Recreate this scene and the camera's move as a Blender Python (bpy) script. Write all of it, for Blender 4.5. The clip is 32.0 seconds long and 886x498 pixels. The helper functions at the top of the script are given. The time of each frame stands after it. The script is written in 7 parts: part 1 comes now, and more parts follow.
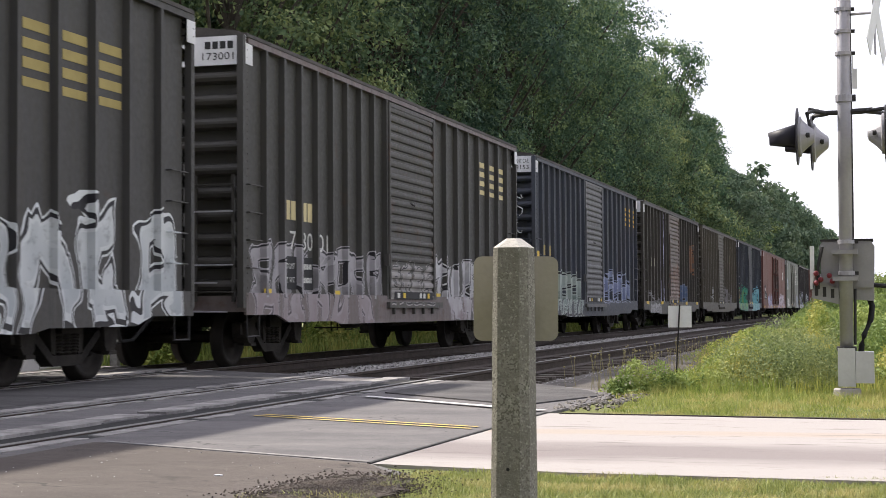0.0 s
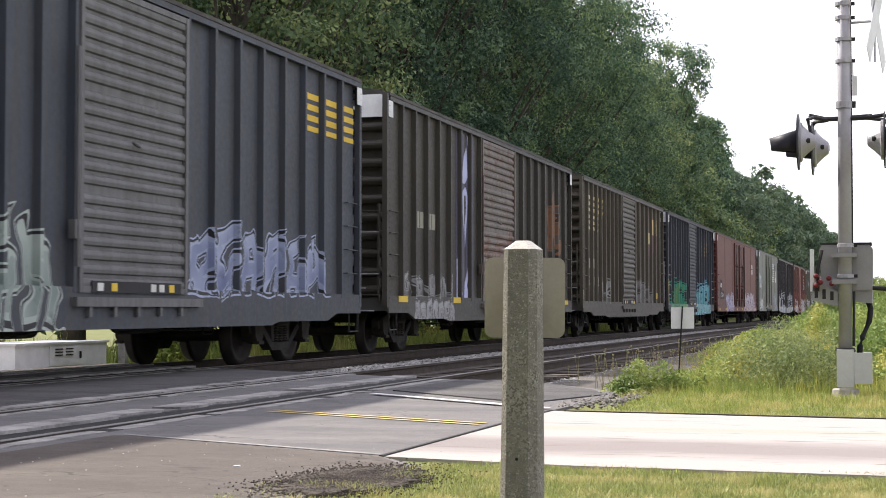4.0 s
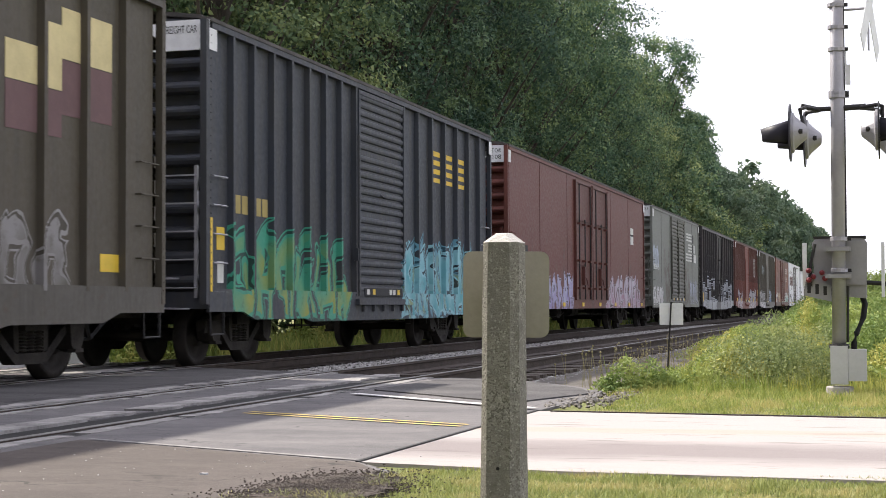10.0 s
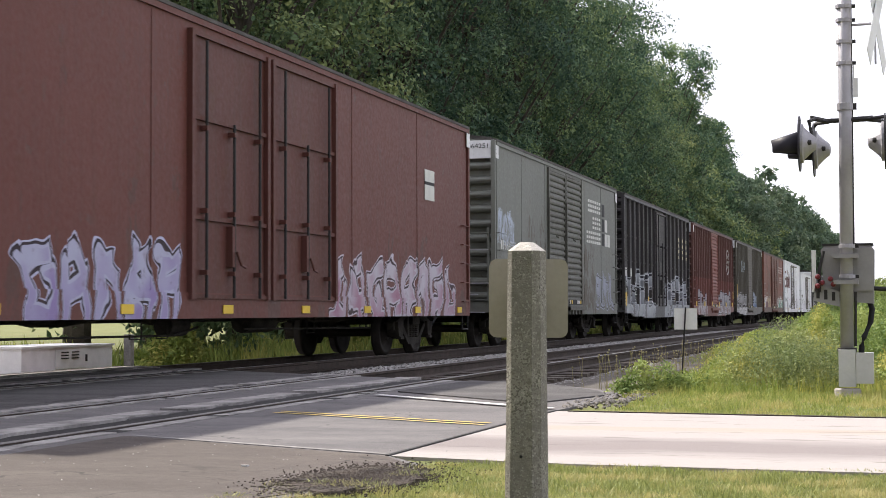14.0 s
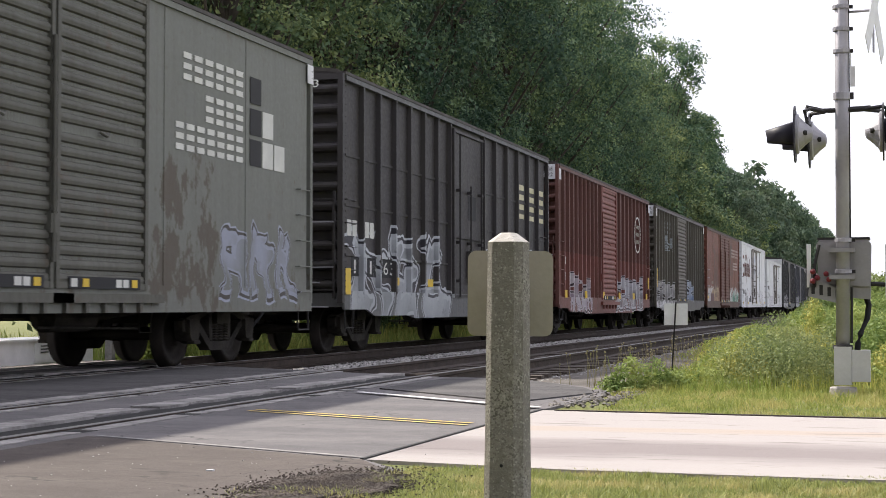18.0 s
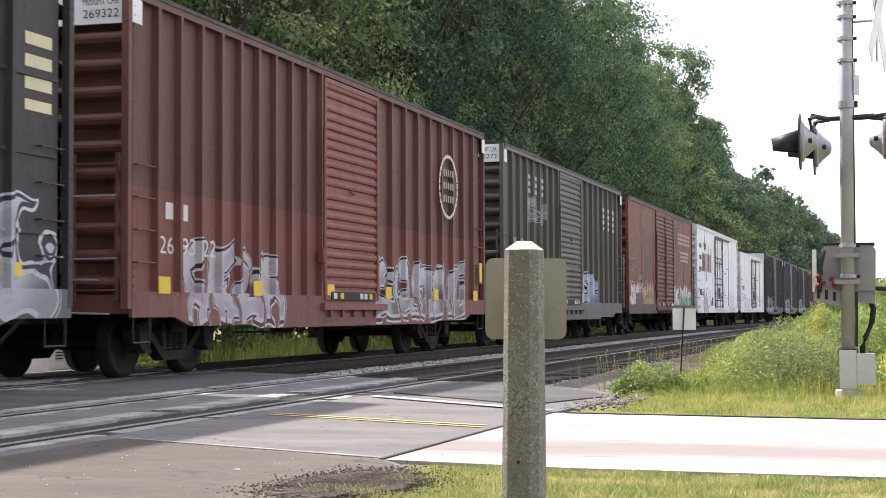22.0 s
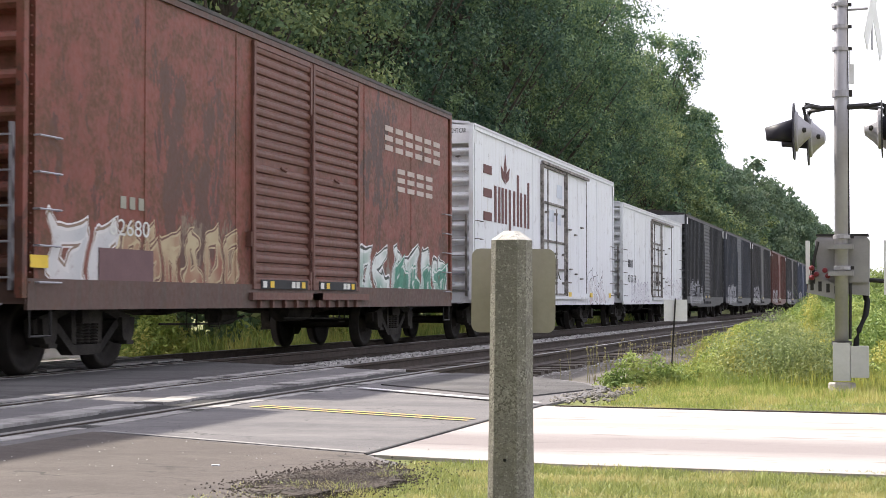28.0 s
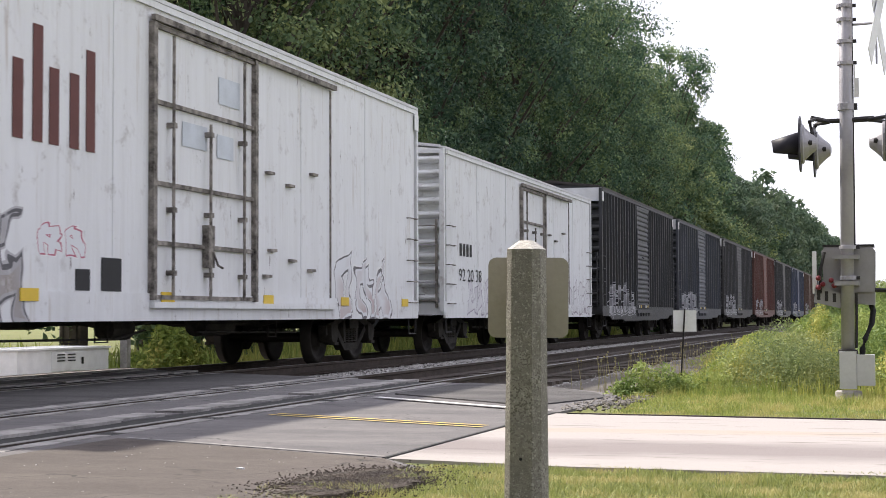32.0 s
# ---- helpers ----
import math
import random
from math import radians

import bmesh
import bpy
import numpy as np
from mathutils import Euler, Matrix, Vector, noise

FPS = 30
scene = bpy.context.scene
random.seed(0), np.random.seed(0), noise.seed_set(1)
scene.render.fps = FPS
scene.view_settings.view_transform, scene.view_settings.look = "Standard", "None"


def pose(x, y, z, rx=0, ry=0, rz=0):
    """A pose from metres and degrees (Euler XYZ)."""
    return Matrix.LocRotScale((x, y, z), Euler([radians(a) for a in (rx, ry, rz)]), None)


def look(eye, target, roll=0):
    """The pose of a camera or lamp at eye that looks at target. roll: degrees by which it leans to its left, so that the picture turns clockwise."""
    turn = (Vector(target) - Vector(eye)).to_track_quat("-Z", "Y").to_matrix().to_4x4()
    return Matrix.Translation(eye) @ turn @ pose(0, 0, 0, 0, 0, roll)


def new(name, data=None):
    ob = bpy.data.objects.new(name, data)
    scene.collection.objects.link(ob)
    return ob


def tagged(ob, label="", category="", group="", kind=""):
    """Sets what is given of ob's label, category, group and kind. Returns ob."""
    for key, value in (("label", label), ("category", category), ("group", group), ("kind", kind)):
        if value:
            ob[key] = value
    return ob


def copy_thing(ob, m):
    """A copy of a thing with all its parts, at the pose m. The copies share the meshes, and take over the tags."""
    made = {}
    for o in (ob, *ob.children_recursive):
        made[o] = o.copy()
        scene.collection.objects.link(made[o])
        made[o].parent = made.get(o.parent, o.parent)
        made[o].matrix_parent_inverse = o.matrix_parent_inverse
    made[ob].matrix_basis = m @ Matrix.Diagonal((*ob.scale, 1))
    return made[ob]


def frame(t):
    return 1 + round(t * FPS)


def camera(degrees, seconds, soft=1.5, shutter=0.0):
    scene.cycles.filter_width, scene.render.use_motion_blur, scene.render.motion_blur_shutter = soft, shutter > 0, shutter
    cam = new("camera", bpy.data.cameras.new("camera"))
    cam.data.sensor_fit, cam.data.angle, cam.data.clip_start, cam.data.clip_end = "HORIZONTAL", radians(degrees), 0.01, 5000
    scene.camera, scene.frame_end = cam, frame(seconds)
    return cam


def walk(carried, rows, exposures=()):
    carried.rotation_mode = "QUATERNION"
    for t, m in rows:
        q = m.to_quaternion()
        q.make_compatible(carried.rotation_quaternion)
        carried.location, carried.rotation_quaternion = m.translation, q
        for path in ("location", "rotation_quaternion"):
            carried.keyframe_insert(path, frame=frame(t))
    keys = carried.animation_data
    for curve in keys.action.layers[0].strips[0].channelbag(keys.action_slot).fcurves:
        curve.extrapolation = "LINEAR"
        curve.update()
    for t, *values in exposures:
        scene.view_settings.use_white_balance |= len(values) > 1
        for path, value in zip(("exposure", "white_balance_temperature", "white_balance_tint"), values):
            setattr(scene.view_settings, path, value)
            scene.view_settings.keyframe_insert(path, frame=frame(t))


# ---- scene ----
# Camera: a hand-held camcorder low beside the crossing, looking along the line.
EXPOSURE = [(0, 0.48), (1, 0.53), (2, 0.55), (3, 0.76), (6, 0.5), (7, 0.72), (8, 1.0), (9, 0.85), (10, 0.65), (11, 0.87), (12, 1.0), (13, 0.75), (14, 0.55), (17, 0.45), (19, 0.52), (20, 0.68), (21, 0.84), (22, 0.95), (24, 1.02), (28, 0.85), (31, 0.65), (32, 0.52)]
# rows: seconds, eye x y z, turn to the left of the line, tilt up, lean
VIEW = [
    (0, -0.019, 0.100, 0.800, 16.33, 2.23, -0.37),
    (0.5, 0.006, -0.052, 0.790, 16.44, 2.30, -0.22),
    (1, 0.058, -0.267, 0.788, 16.64, 2.32, -0.21),
    (1.5, -0.027, 0.113, 0.791, 16.32, 2.28, -0.17),
    (2, -0.054, 0.261, 0.785, 16.21, 2.33, -0.08),
    (2.5, -0.038, 0.206, 0.781, 16.32, 2.44, -0.20),
    (3, 0.026, -0.071, 0.789, 16.60, 2.41, -0.25),
    (3.5, 0.044, -0.259, 0.790, 16.61, 2.32, -0.07),
    (5.5, -0.015, 0.076, 0.785, 16.21, 2.22, -0.17),
    (6, 0.028, -0.111, 0.787, 16.46, 2.23, -0.25),
    (6.5, -0.007, 0.047, 0.788, 16.31, 2.20, 0.07),
    (7, -0.044, 0.217, 0.788, 16.15, 2.18, 0.28),
    (7.5, -0.034, 0.153, 0.798, 16.21, 2.10, 0.04),
    (8, -0.030, 0.104, 0.794, 16.27, 2.19, -0.06),
    (8.5, 0.052, -0.248, 0.787, 16.61, 2.33, -0.35),
    (9, 0.012, -0.066, 0.790, 16.41, 2.26, -0.19),
    (9.5, -0.067, 0.313, 0.795, 15.93, 2.13, -0.11),
    (10, -0.042, 0.204, 0.795, 16.00, 2.13, -0.28),
    (10.5, -0.014, 0.067, 0.793, 16.19, 2.16, -0.14),
    (11, 0.021, -0.118, 0.790, 16.45, 2.21, -0.22),
    (11.5, 0.011, -0.051, 0.794, 16.54, 2.23, -0.35),
    (12, -0.012, 0.051, 0.792, 16.48, 2.26, -0.08),
    (12.5, 0.005, -0.044, 0.790, 16.54, 2.29, -0.12),
    (13, 0.072, -0.305, 0.790, 16.75, 2.35, -0.38),
    (13.5, 0.055, -0.273, 0.787, 16.65, 2.33, -0.25),
    (14, 0.062, -0.315, 0.783, 16.62, 2.35, -0.22),
    (14.5, 0.021, -0.154, 0.786, 16.43, 2.26, -0.00),
    (16.5, -0.033, 0.210, 0.787, 16.01, 2.03, -0.17),
    (17, -0.026, 0.145, 0.787, 16.13, 2.05, -0.17),
    (17.5, -0.027, 0.147, 0.791, 16.22, 2.07, -0.25),
    (18, -0.024, 0.150, 0.791, 16.21, 2.12, -0.03),
    (18.5, -0.051, 0.230, 0.787, 16.07, 2.15, 0.43),
    (19, -0.014, 0.047, 0.789, 16.25, 2.20, 0.08),
    (19.5, 0.017, -0.069, 0.794, 16.41, 2.22, -0.14),
    (20, 0.030, -0.163, 0.787, 16.49, 2.28, -0.16),
    (20.5, 0.052, -0.229, 0.785, 16.59, 2.32, 0.09),
    (21, 0.030, -0.100, 0.780, 16.52, 2.40, -0.07),
    (21.5, 0.030, -0.113, 0.786, 16.54, 2.37, -0.22),
    (22, 0.019, -0.143, 0.787, 16.51, 2.34, -0.21),
    (22.5, 0.048, -0.255, 0.788, 16.61, 2.33, -0.25),
    (23, 0.018, -0.118, 0.790, 16.50, 2.30, -0.27),
    (23.5, -0.033, 0.164, 0.796, 16.31, 2.25, -0.36),
    (24, -0.056, 0.264, 0.793, 16.17, 2.25, -0.22),
    (24.5, -0.016, 0.088, 0.791, 16.31, 2.28, -0.21),
    (25, 0.022, -0.093, 0.791, 16.47, 2.30, -0.24),
    (25.5, 0.049, -0.256, 0.790, 16.59, 2.31, -0.26),
    (27.5, -0.028, 0.076, 0.794, 16.18, 2.07, -0.01),
    (28, -0.018, 0.065, 0.795, 16.18, 1.97, -0.05),
    (28.5, -0.036, 0.149, 0.793, 16.05, 1.93, -0.03),
    (29, -0.043, 0.209, 0.792, 16.01, 1.93, -0.03),
    (29.5, -0.058, 0.299, 0.794, 15.99, 1.94, -0.24),
    (30, -0.055, 0.245, 0.795, 16.06, 1.99, -0.18),
    (30.5, -0.002, 0.021, 0.799, 16.31, 2.07, -0.07),
    (31, 0.048, -0.159, 0.792, 16.55, 2.28, -0.45),
    (31.5, 0.056, -0.242, 0.787, 16.62, 2.35, -0.36),
    (32, 0.027, -0.206, 0.770, 16.53, 2.46, -0.21),
]


def view(x, y, z, turn, tilt, lean):
    return pose(x, y, z, 0, 0, turn) @ pose(0, 0, 0, 90 + tilt) @ pose(0, 0, 0, 0, 0, lean)


cam = camera(31.94, 32.0, soft=0.8, shutter=0.2)
walk(cam, [(r[0], view(*r[1:])) for r in VIEW], EXPOSURE)

# How far the train has rolled towards the camera, in metres, second by second.
ROLLED = [(0, 0.00), (1, 7.32), (2, 14.43), (3, 21.39), (4, 28.23), (5, 34.99), (6, 41.68), (7, 48.31), (8, 54.90), (9, 61.45), (10, 67.94), (11, 74.39), (12, 80.79), (13, 87.14), (14, 93.43), (15, 99.66), (16, 105.84), (17, 111.97), (18, 118.05), (19, 124.09), (20, 130.10), (21, 136.07), (22, 142.03), (23, 147.97), (24, 153.89), (25, 159.80), (26, 165.68), (27, 171.52), (28, 177.29), (29, 182.96), (30, 188.49), (31, 193.79), (32, 198.79)]

# ---- light: hazy late-summer afternoon, sun behind the train ----
world = bpy.data.worlds.new("hazy_sky")
scene.world = world
world.use_nodes = True
wn, wl = world.node_tree.nodes, world.node_tree.links
sky = wn.new("ShaderNodeTexSky")
sky.sky_type, sky.sun_disc = "NISHITA", False
sky.sun_elevation, sky.sun_rotation = radians(45), radians(295)
sky.air_density, sky.dust_density, sky.ozone_density = 1.0, 4.0, 1.0
dim = wn.new("ShaderNodeVectorMath")
dim.operation = "SCALE"
dim.inputs[3].default_value = 0.10
haze = wn.new("ShaderNodeMix")
haze.data_type = "RGBA"
haze.inputs[0].default_value = 0.72
haze.inputs[7].default_value = (1.13, 1.12, 1.27, 1)
wl.new(sky.outputs[0], dim.inputs[0])
wl.new(dim.outputs[0], haze.inputs[6])
wl.new(haze.outputs[2], wn["Background"].inputs[0])
wn["Background"].inputs[1].default_value = 1.0

sun = new("sun", bpy.data.lights.new("sun", "SUN"))
sun.data.energy, sun.data.angle, sun.data.color = 5.0, radians(1.2), (1.0, 0.93, 0.82)
sun.matrix_world = look((-64, 29, 71), (0, 0, 0))

# ---- materials ----


class Nodes:
    """A small notation for shader nodes."""

    def __init__(self, name, rough=0.8, metal=0.0, spec=0.3):
        self.mat = bpy.data.materials.new(name)
        self.mat.use_nodes = True
        self.t = self.mat.node_tree
        self.b = self.t.nodes["Principled BSDF"]
        self.b.inputs["Roughness"].default_value = rough
        self.b.inputs["Metallic"].default_value = metal
        self.b.inputs["Specular IOR Level"].default_value = spec

    def n(self, kind, **props):
        node = self.t.nodes.new("ShaderNode" + kind)
        for key, value in props.items():
            setattr(node, key, value)
        return node

    def put(self, sock, v):
        if isinstance(v, bpy.types.NodeSocket):
            self.t.links.new(v, sock)
        elif v is not None:
            sock.default_value = v if not (hasattr(v, "__len__") and len(v) == 3 and len(sock.default_value) == 4) else (*v, 1)

    def math(self, op, a, b=None, c=None, clamp=False):
        node = self.n("Math", operation=op, use_clamp=clamp)
        for i, v in enumerate((a, b, c)):
            self.put(node.inputs[i], v)
        return node.outputs[0]

    def mix(self, f, a, b):
        node = self.n("Mix", data_type="RGBA")
        for i, v in ((0, f), (6, a), (7, b)):
            self.put(node.inputs[i], v)
        return node.outputs[2]

    def coords(self, kind="Object", scale=(1, 1, 1), shift=(0, 0, 0)):
        m = self.n("Mapping")
        m.inputs["Scale"].default_value, m.inputs["Location"].default_value = scale, shift
        if kind == "World":
            self.put(m.inputs[0], self.n("NewGeometry").outputs["Position"])
        else:
            self.put(m.inputs[0], self.n("TexCoord").outputs[kind])
        return m.outputs[0]

    def noise(self, vec, scale=5.0, detail=4.0, rough=0.55, dist=0.0):
        node = self.n("TexNoise")
        node.inputs["Scale"].default_value, node.inputs["Detail"].default_value = scale, detail
        node.inputs["Roughness"].default_value, node.inputs["Distortion"].default_value = rough, dist
        self.put(node.inputs["Vector"], vec)
        return node.outputs[0]

    def ramp(self, f, lo, hi, a=0.0, b=1.0):
        node = self.n("MapRange")
        for i, v in enumerate((f, lo, hi, a, b)):
            self.put(node.inputs[i], v)
        return node.outputs[0]

    def bump(self, height, strength=0.4, dist=0.01):
        node = self.n("Bump")
        node.inputs["Strength"].default_value, node.inputs["Distance"].default_value = strength, dist
        self.put(node.inputs["Height"], height)
        self.put(self.b.inputs["Normal"], node.outputs[0])

    def done(self, color, rough=None):
        self.put(self.b.inputs["Base Color"], color)
        if rough is not None:
            self.put(self.b.inputs["Roughness"], rough)
        return self.mat


def grainy(name, a, b, scale=4.0, fine=60.0, rough=0.85, metal=0.0, bump=0.3, kind="World", spec=0.3):
    """Two colours mixed at two scales, with a fine relief."""
    s = Nodes(name, rough, metal, spec)
    v = s.coords(kind)
    big, small = s.noise(v, scale, 5), s.noise(v, fine, 3)
    f = s.math("ADD", s.ramp(big, 0.35, 0.65, 0, 0.7), s.ramp(small, 0.3, 0.7, 0, 0.3))
    s.bump(small, bump, 0.01)
    return s.done(s.mix(f, a, b))


def sprayed(s, c, v, x, y, z, y0, y1, z0, z1, fill, second, outline, cell, seed):
    """Sprayed letter-like strokes in a box: leaning stems with pointed tops joined by a bar, a graded fill,
    a dark outline and a thin pale halo."""
    n = max(1, round((y1 - y0) / (1.7 * cell)))
    lw, h = (y1 - y0) / n, z1 - z0
    wob = s.math("SUBTRACT", s.noise(s.coords("Object", (0.01, 1, 1), (0, seed * 3.1, seed)), 1.35 / cell ** 0.5, 0.6, 0.5), 0.5)
    wob2 = s.math("SUBTRACT", s.noise(s.coords("Object", (0.01, 1, 0.8), (0, seed * 7.7, 3 - seed)), 1.35 / cell ** 0.5, 0.6, 0.5), 0.5)
    run = s.math("MULTIPLY_ADD", wob, 0.95, s.math("MULTIPLY_ADD", y, 1 / lw, -y0 / lw))
    first = s.math("FLOOR", run)

    def dice(k):
        roll = s.n("TexWhiteNoise", noise_dimensions="1D")
        s.put(roll.inputs["W"], s.math("ADD", first, seed * 17.3 + k))
        pick = s.n("SeparateColor")
        s.put(pick.inputs[0], roll.outputs["Color"])
        return pick.outputs

    def away(p, q):
        return s.math("ABSOLUTE", s.math("SUBTRACT", p, q))
    r1, r2, r3 = dice(0)
    q1, q2, q3 = dice(0.37)
    a = s.math("MULTIPLY_ADD", s.math("FRACT", run), 2.0, -1.0)
    b = s.math("MULTIPLY_ADD", wob2, 0.45, s.math("MULTIPLY_ADD", z, 2 / h, -2 * z0 / h - 1))

    def stem(at, lean, top, wide):
        off = s.math("ABSOLUTE", s.math("SUBTRACT", s.math("SUBTRACT", a, at), s.math("MULTIPLY", s.math("MULTIPLY_ADD", lean, 0.7, -0.35), b)))
        roofed = s.math("SUBTRACT", s.math("MULTIPLY", s.math("SUBTRACT", top, b), 0.55), s.math("MULTIPLY", s.math("POWER", off, 1.6), 0.75))
        return s.math("MINIMUM", s.math("MINIMUM", s.math("SUBTRACT", wide, off), roofed), s.math("MULTIPLY_ADD", b, 0.6, 0.58))
    d1 = stem(-0.48, r1, s.math("MULTIPLY_ADD", r3, 0.5, 0.6), 0.30)
    d2 = stem(0.48, r2, s.math("MULTIPLY_ADD", q1, 0.9, 0.2), 0.27)
    level = away(b, s.math("MULTIPLY_ADD", a, s.math("MULTIPLY_ADD", q3, 0.9, -0.45), s.math("MULTIPLY_ADD", q2, 1.2, -0.75)))
    d3 = s.math("MINIMUM", s.math("SUBTRACT", 0.26, s.math("MULTIPLY", level, 0.9)), s.math("SUBTRACT", 0.80, s.math("ABSOLUTE", a)))
    top = s.math("MULTIPLY_ADD", q3, 0.35, 0.45)
    d4 = s.math("MINIMUM", s.math("SUBTRACT", 0.24, s.math("MULTIPLY", away(b, s.math("MULTIPLY_ADD", a, 0.25, top)), 0.9)), s.math("SUBTRACT", s.math("MULTIPLY_ADD", r2, 0.7, 0.15), s.math("ABSOLUTE", a)))
    d = s.math("MAXIMUM", s.math("MAXIMUM", d1, d2), s.math("MAXIMUM", d3, d4))
    inner = s.mix(s.ramp(s.math("MULTIPLY_ADD", b, 0.35, s.math("MULTIPLY", wob, 2.0)), -0.5, 0.4, 0.0, 1.0), second, fill)
    body = s.mix(s.math("LESS_THAN", d, 0.10), inner, fill)
    body = s.mix(s.math("LESS_THAN", d, 0.032), body, outline)
    body = s.mix(s.math("LESS_THAN", d, -0.028), body, tuple(min(0.75, 1.15 * k) for k in fill))
    within = s.math("MULTIPLY", s.math("GREATER_THAN", run, 0.0), s.math("LESS_THAN", run, float(n)))
    on = s.math("MULTIPLY", s.math("GREATER_THAN", d, -0.065), s.math("MULTIPLY", within, s.math("GREATER_THAN", x, 1.45)))
    worn_off = s.ramp(s.noise(v, 5, 5, 0.7), 0.30, 0.44, 0.45, 0.90)
    return s.mix(s.math("MULTIPLY", on, worn_off), c, body)


def paint(name, color, low=None, split=1.95, rust=0.25, dirt=(0.06, 0.055, 0.045), dust=0.25, graffiti=(), blotch=None, rough=0.52, grime=1.0, marks=0.0, scars=()):
    """Weathered railway paint in car space: streaks, road dust, rust, and sprayed lettering in boxes
    (y0, y1, z0, z1, fill, second fill, outline, cell, seed)."""
    s = Nodes(name, rough, 0.0, 0.2)
    v = s.coords("Object")
    sep = s.n("SeparateXYZ")
    s.put(sep.inputs[0], v)
    y, z = sep.outputs[1], sep.outputs[2]
    wide = s.noise(v, 0.7, 5, 0.6)
    fine = s.noise(v, 14, 4, 0.65)
    streak = s.noise(s.coords("Object", (3, 5.5, 0.35)), 1.4, 5, 0.65)
    color = tuple(0.93 * k for k in color)
    c = color
    if low:
        edge = s.math("ADD", z, s.math("MULTIPLY", s.math("SUBTRACT", fine, 0.5), 0.02))
        c = s.mix(s.math("LESS_THAN", edge, split), color, low)
    c = s.mix(s.ramp(wide, 0.35, 0.7, 0.0, 0.35 * grime), c, tuple(k * 0.55 for k in color))
    if blotch:
        patch = s.ramp(s.math("ADD", s.noise(s.coords("Object", (1, 1.3, 0.6)), blotch[1] * 1.5, 8, 0.72, 0.3), s.ramp(z, 0.9, 4.4, 0.07, -0.05)), blotch[2] - 0.01, blotch[2] + 0.03)
        c = s.mix(s.math("MULTIPLY", patch, 0.8), c, blotch[0])
        flake = s.math("GREATER_THAN", s.noise(s.coords("Object", (1, 1.4, 0.8)), blotch[1] * 4.5, 5, 0.65, 0.6), blotch[2] + 0.01)
        c = s.mix(s.math("MULTIPLY", flake, s.ramp(wide, 0.4, 0.6, 0.15, 0.9)), c, tuple(1.25 * k for k in blotch[0]))
    c = s.mix(s.ramp(streak, 0.44, 0.74, 0, 0.62 * grime), c, dirt)
    thin = s.noise(s.coords("Object", (4, 17, 0.5)), 1.0, 4, 0.6)
    c = s.mix(s.ramp(thin, 0.58, 0.74, 0, 0.45 * grime), c, tuple(0.45 * k for k in color))
    c = s.mix(s.math("MULTIPLY", s.ramp(thin, 0.40, 0.28, 0, 0.35 * grime), s.ramp(wide, 0.4, 0.6)), c, tuple(min(0.8, 1.5 * k + 0.015) for k in color))
    rusty = s.math("MULTIPLY", s.ramp(s.noise(v, 2.6, 6, 0.7, 0.3), 0.66 - 0.25 * rust, 0.74 - 0.2 * rust, 0, 1), s.ramp(fine, 0.3, 0.6, 0.2, 1))
    c = s.mix(s.math("MULTIPLY", rusty, rust, clamp=True), c, (0.10, 0.045, 0.022))
    for y0, y1, z0, z1, bare in scars:
        # an area where the paint has flaked off, ragged at its edge
        d = s.math("MINIMUM", s.math("MINIMUM", s.math("SUBTRACT", y, y0), s.math("SUBTRACT", y1, y)), s.math("MINIMUM", s.math("SUBTRACT", z, z0), s.math("MULTIPLY", s.math("SUBTRACT", z1, z), 0.7)))
        edge = s.math("MULTIPLY", s.math("SUBTRACT", s.noise(s.coords("Object", (1, 1.5, 0.8), (0, y0, z0)), 1.7, 7, 0.72), 0.5), 2.6)
        c = s.mix(s.math("MULTIPLY", s.ramp(s.math("ADD", s.math("MINIMUM", d, 0.5), edge), 0.46, 0.56), 0.85), c, s.mix(fine, tuple(0.6 * k for k in bare), tuple(1.3 * k for k in bare)))
    if marks:
        # short rusty runs below scratches and fittings
        nick = s.noise(s.coords("Object", (1, 5.0, 1.1), (3, 1, 2)), 1.5, 5, 0.72)
        c = s.mix(s.math("MULTIPLY", s.ramp(nick, 0.655, 0.70), marks), c, (0.06, 0.035, 0.022))
        c = s.mix(s.math("MULTIPLY", s.ramp(s.noise(s.coords("Object", (1, 9.0, 0.6), (1, 7, 0)), 1.1, 4, 0.6), 0.60, 0.72), 0.5 * marks), c, (0.34, 0.26, 0.18))
    for spot in graffiti:
        c = sprayed(s, c, v, sep.outputs[0], y, z, *spot)
    low_dust = s.math("MULTIPLY", s.ramp(s.noise(v, 2.0, 4), 0.3, 0.7, 0.3, 1.0), s.ramp(z, 0.6, 1.9, dust * 0.5, 0.03))
    c = s.mix(low_dust, c, (0.20, 0.18, 0.15))
    s.bump(s.math("ADD", fine, s.math("MULTIPLY", wide, 3.0)), 0.22, 0.012)
    return s.done(c, s.ramp(fine, 0.3, 0.7, rough - 0.08, rough + 0.15))


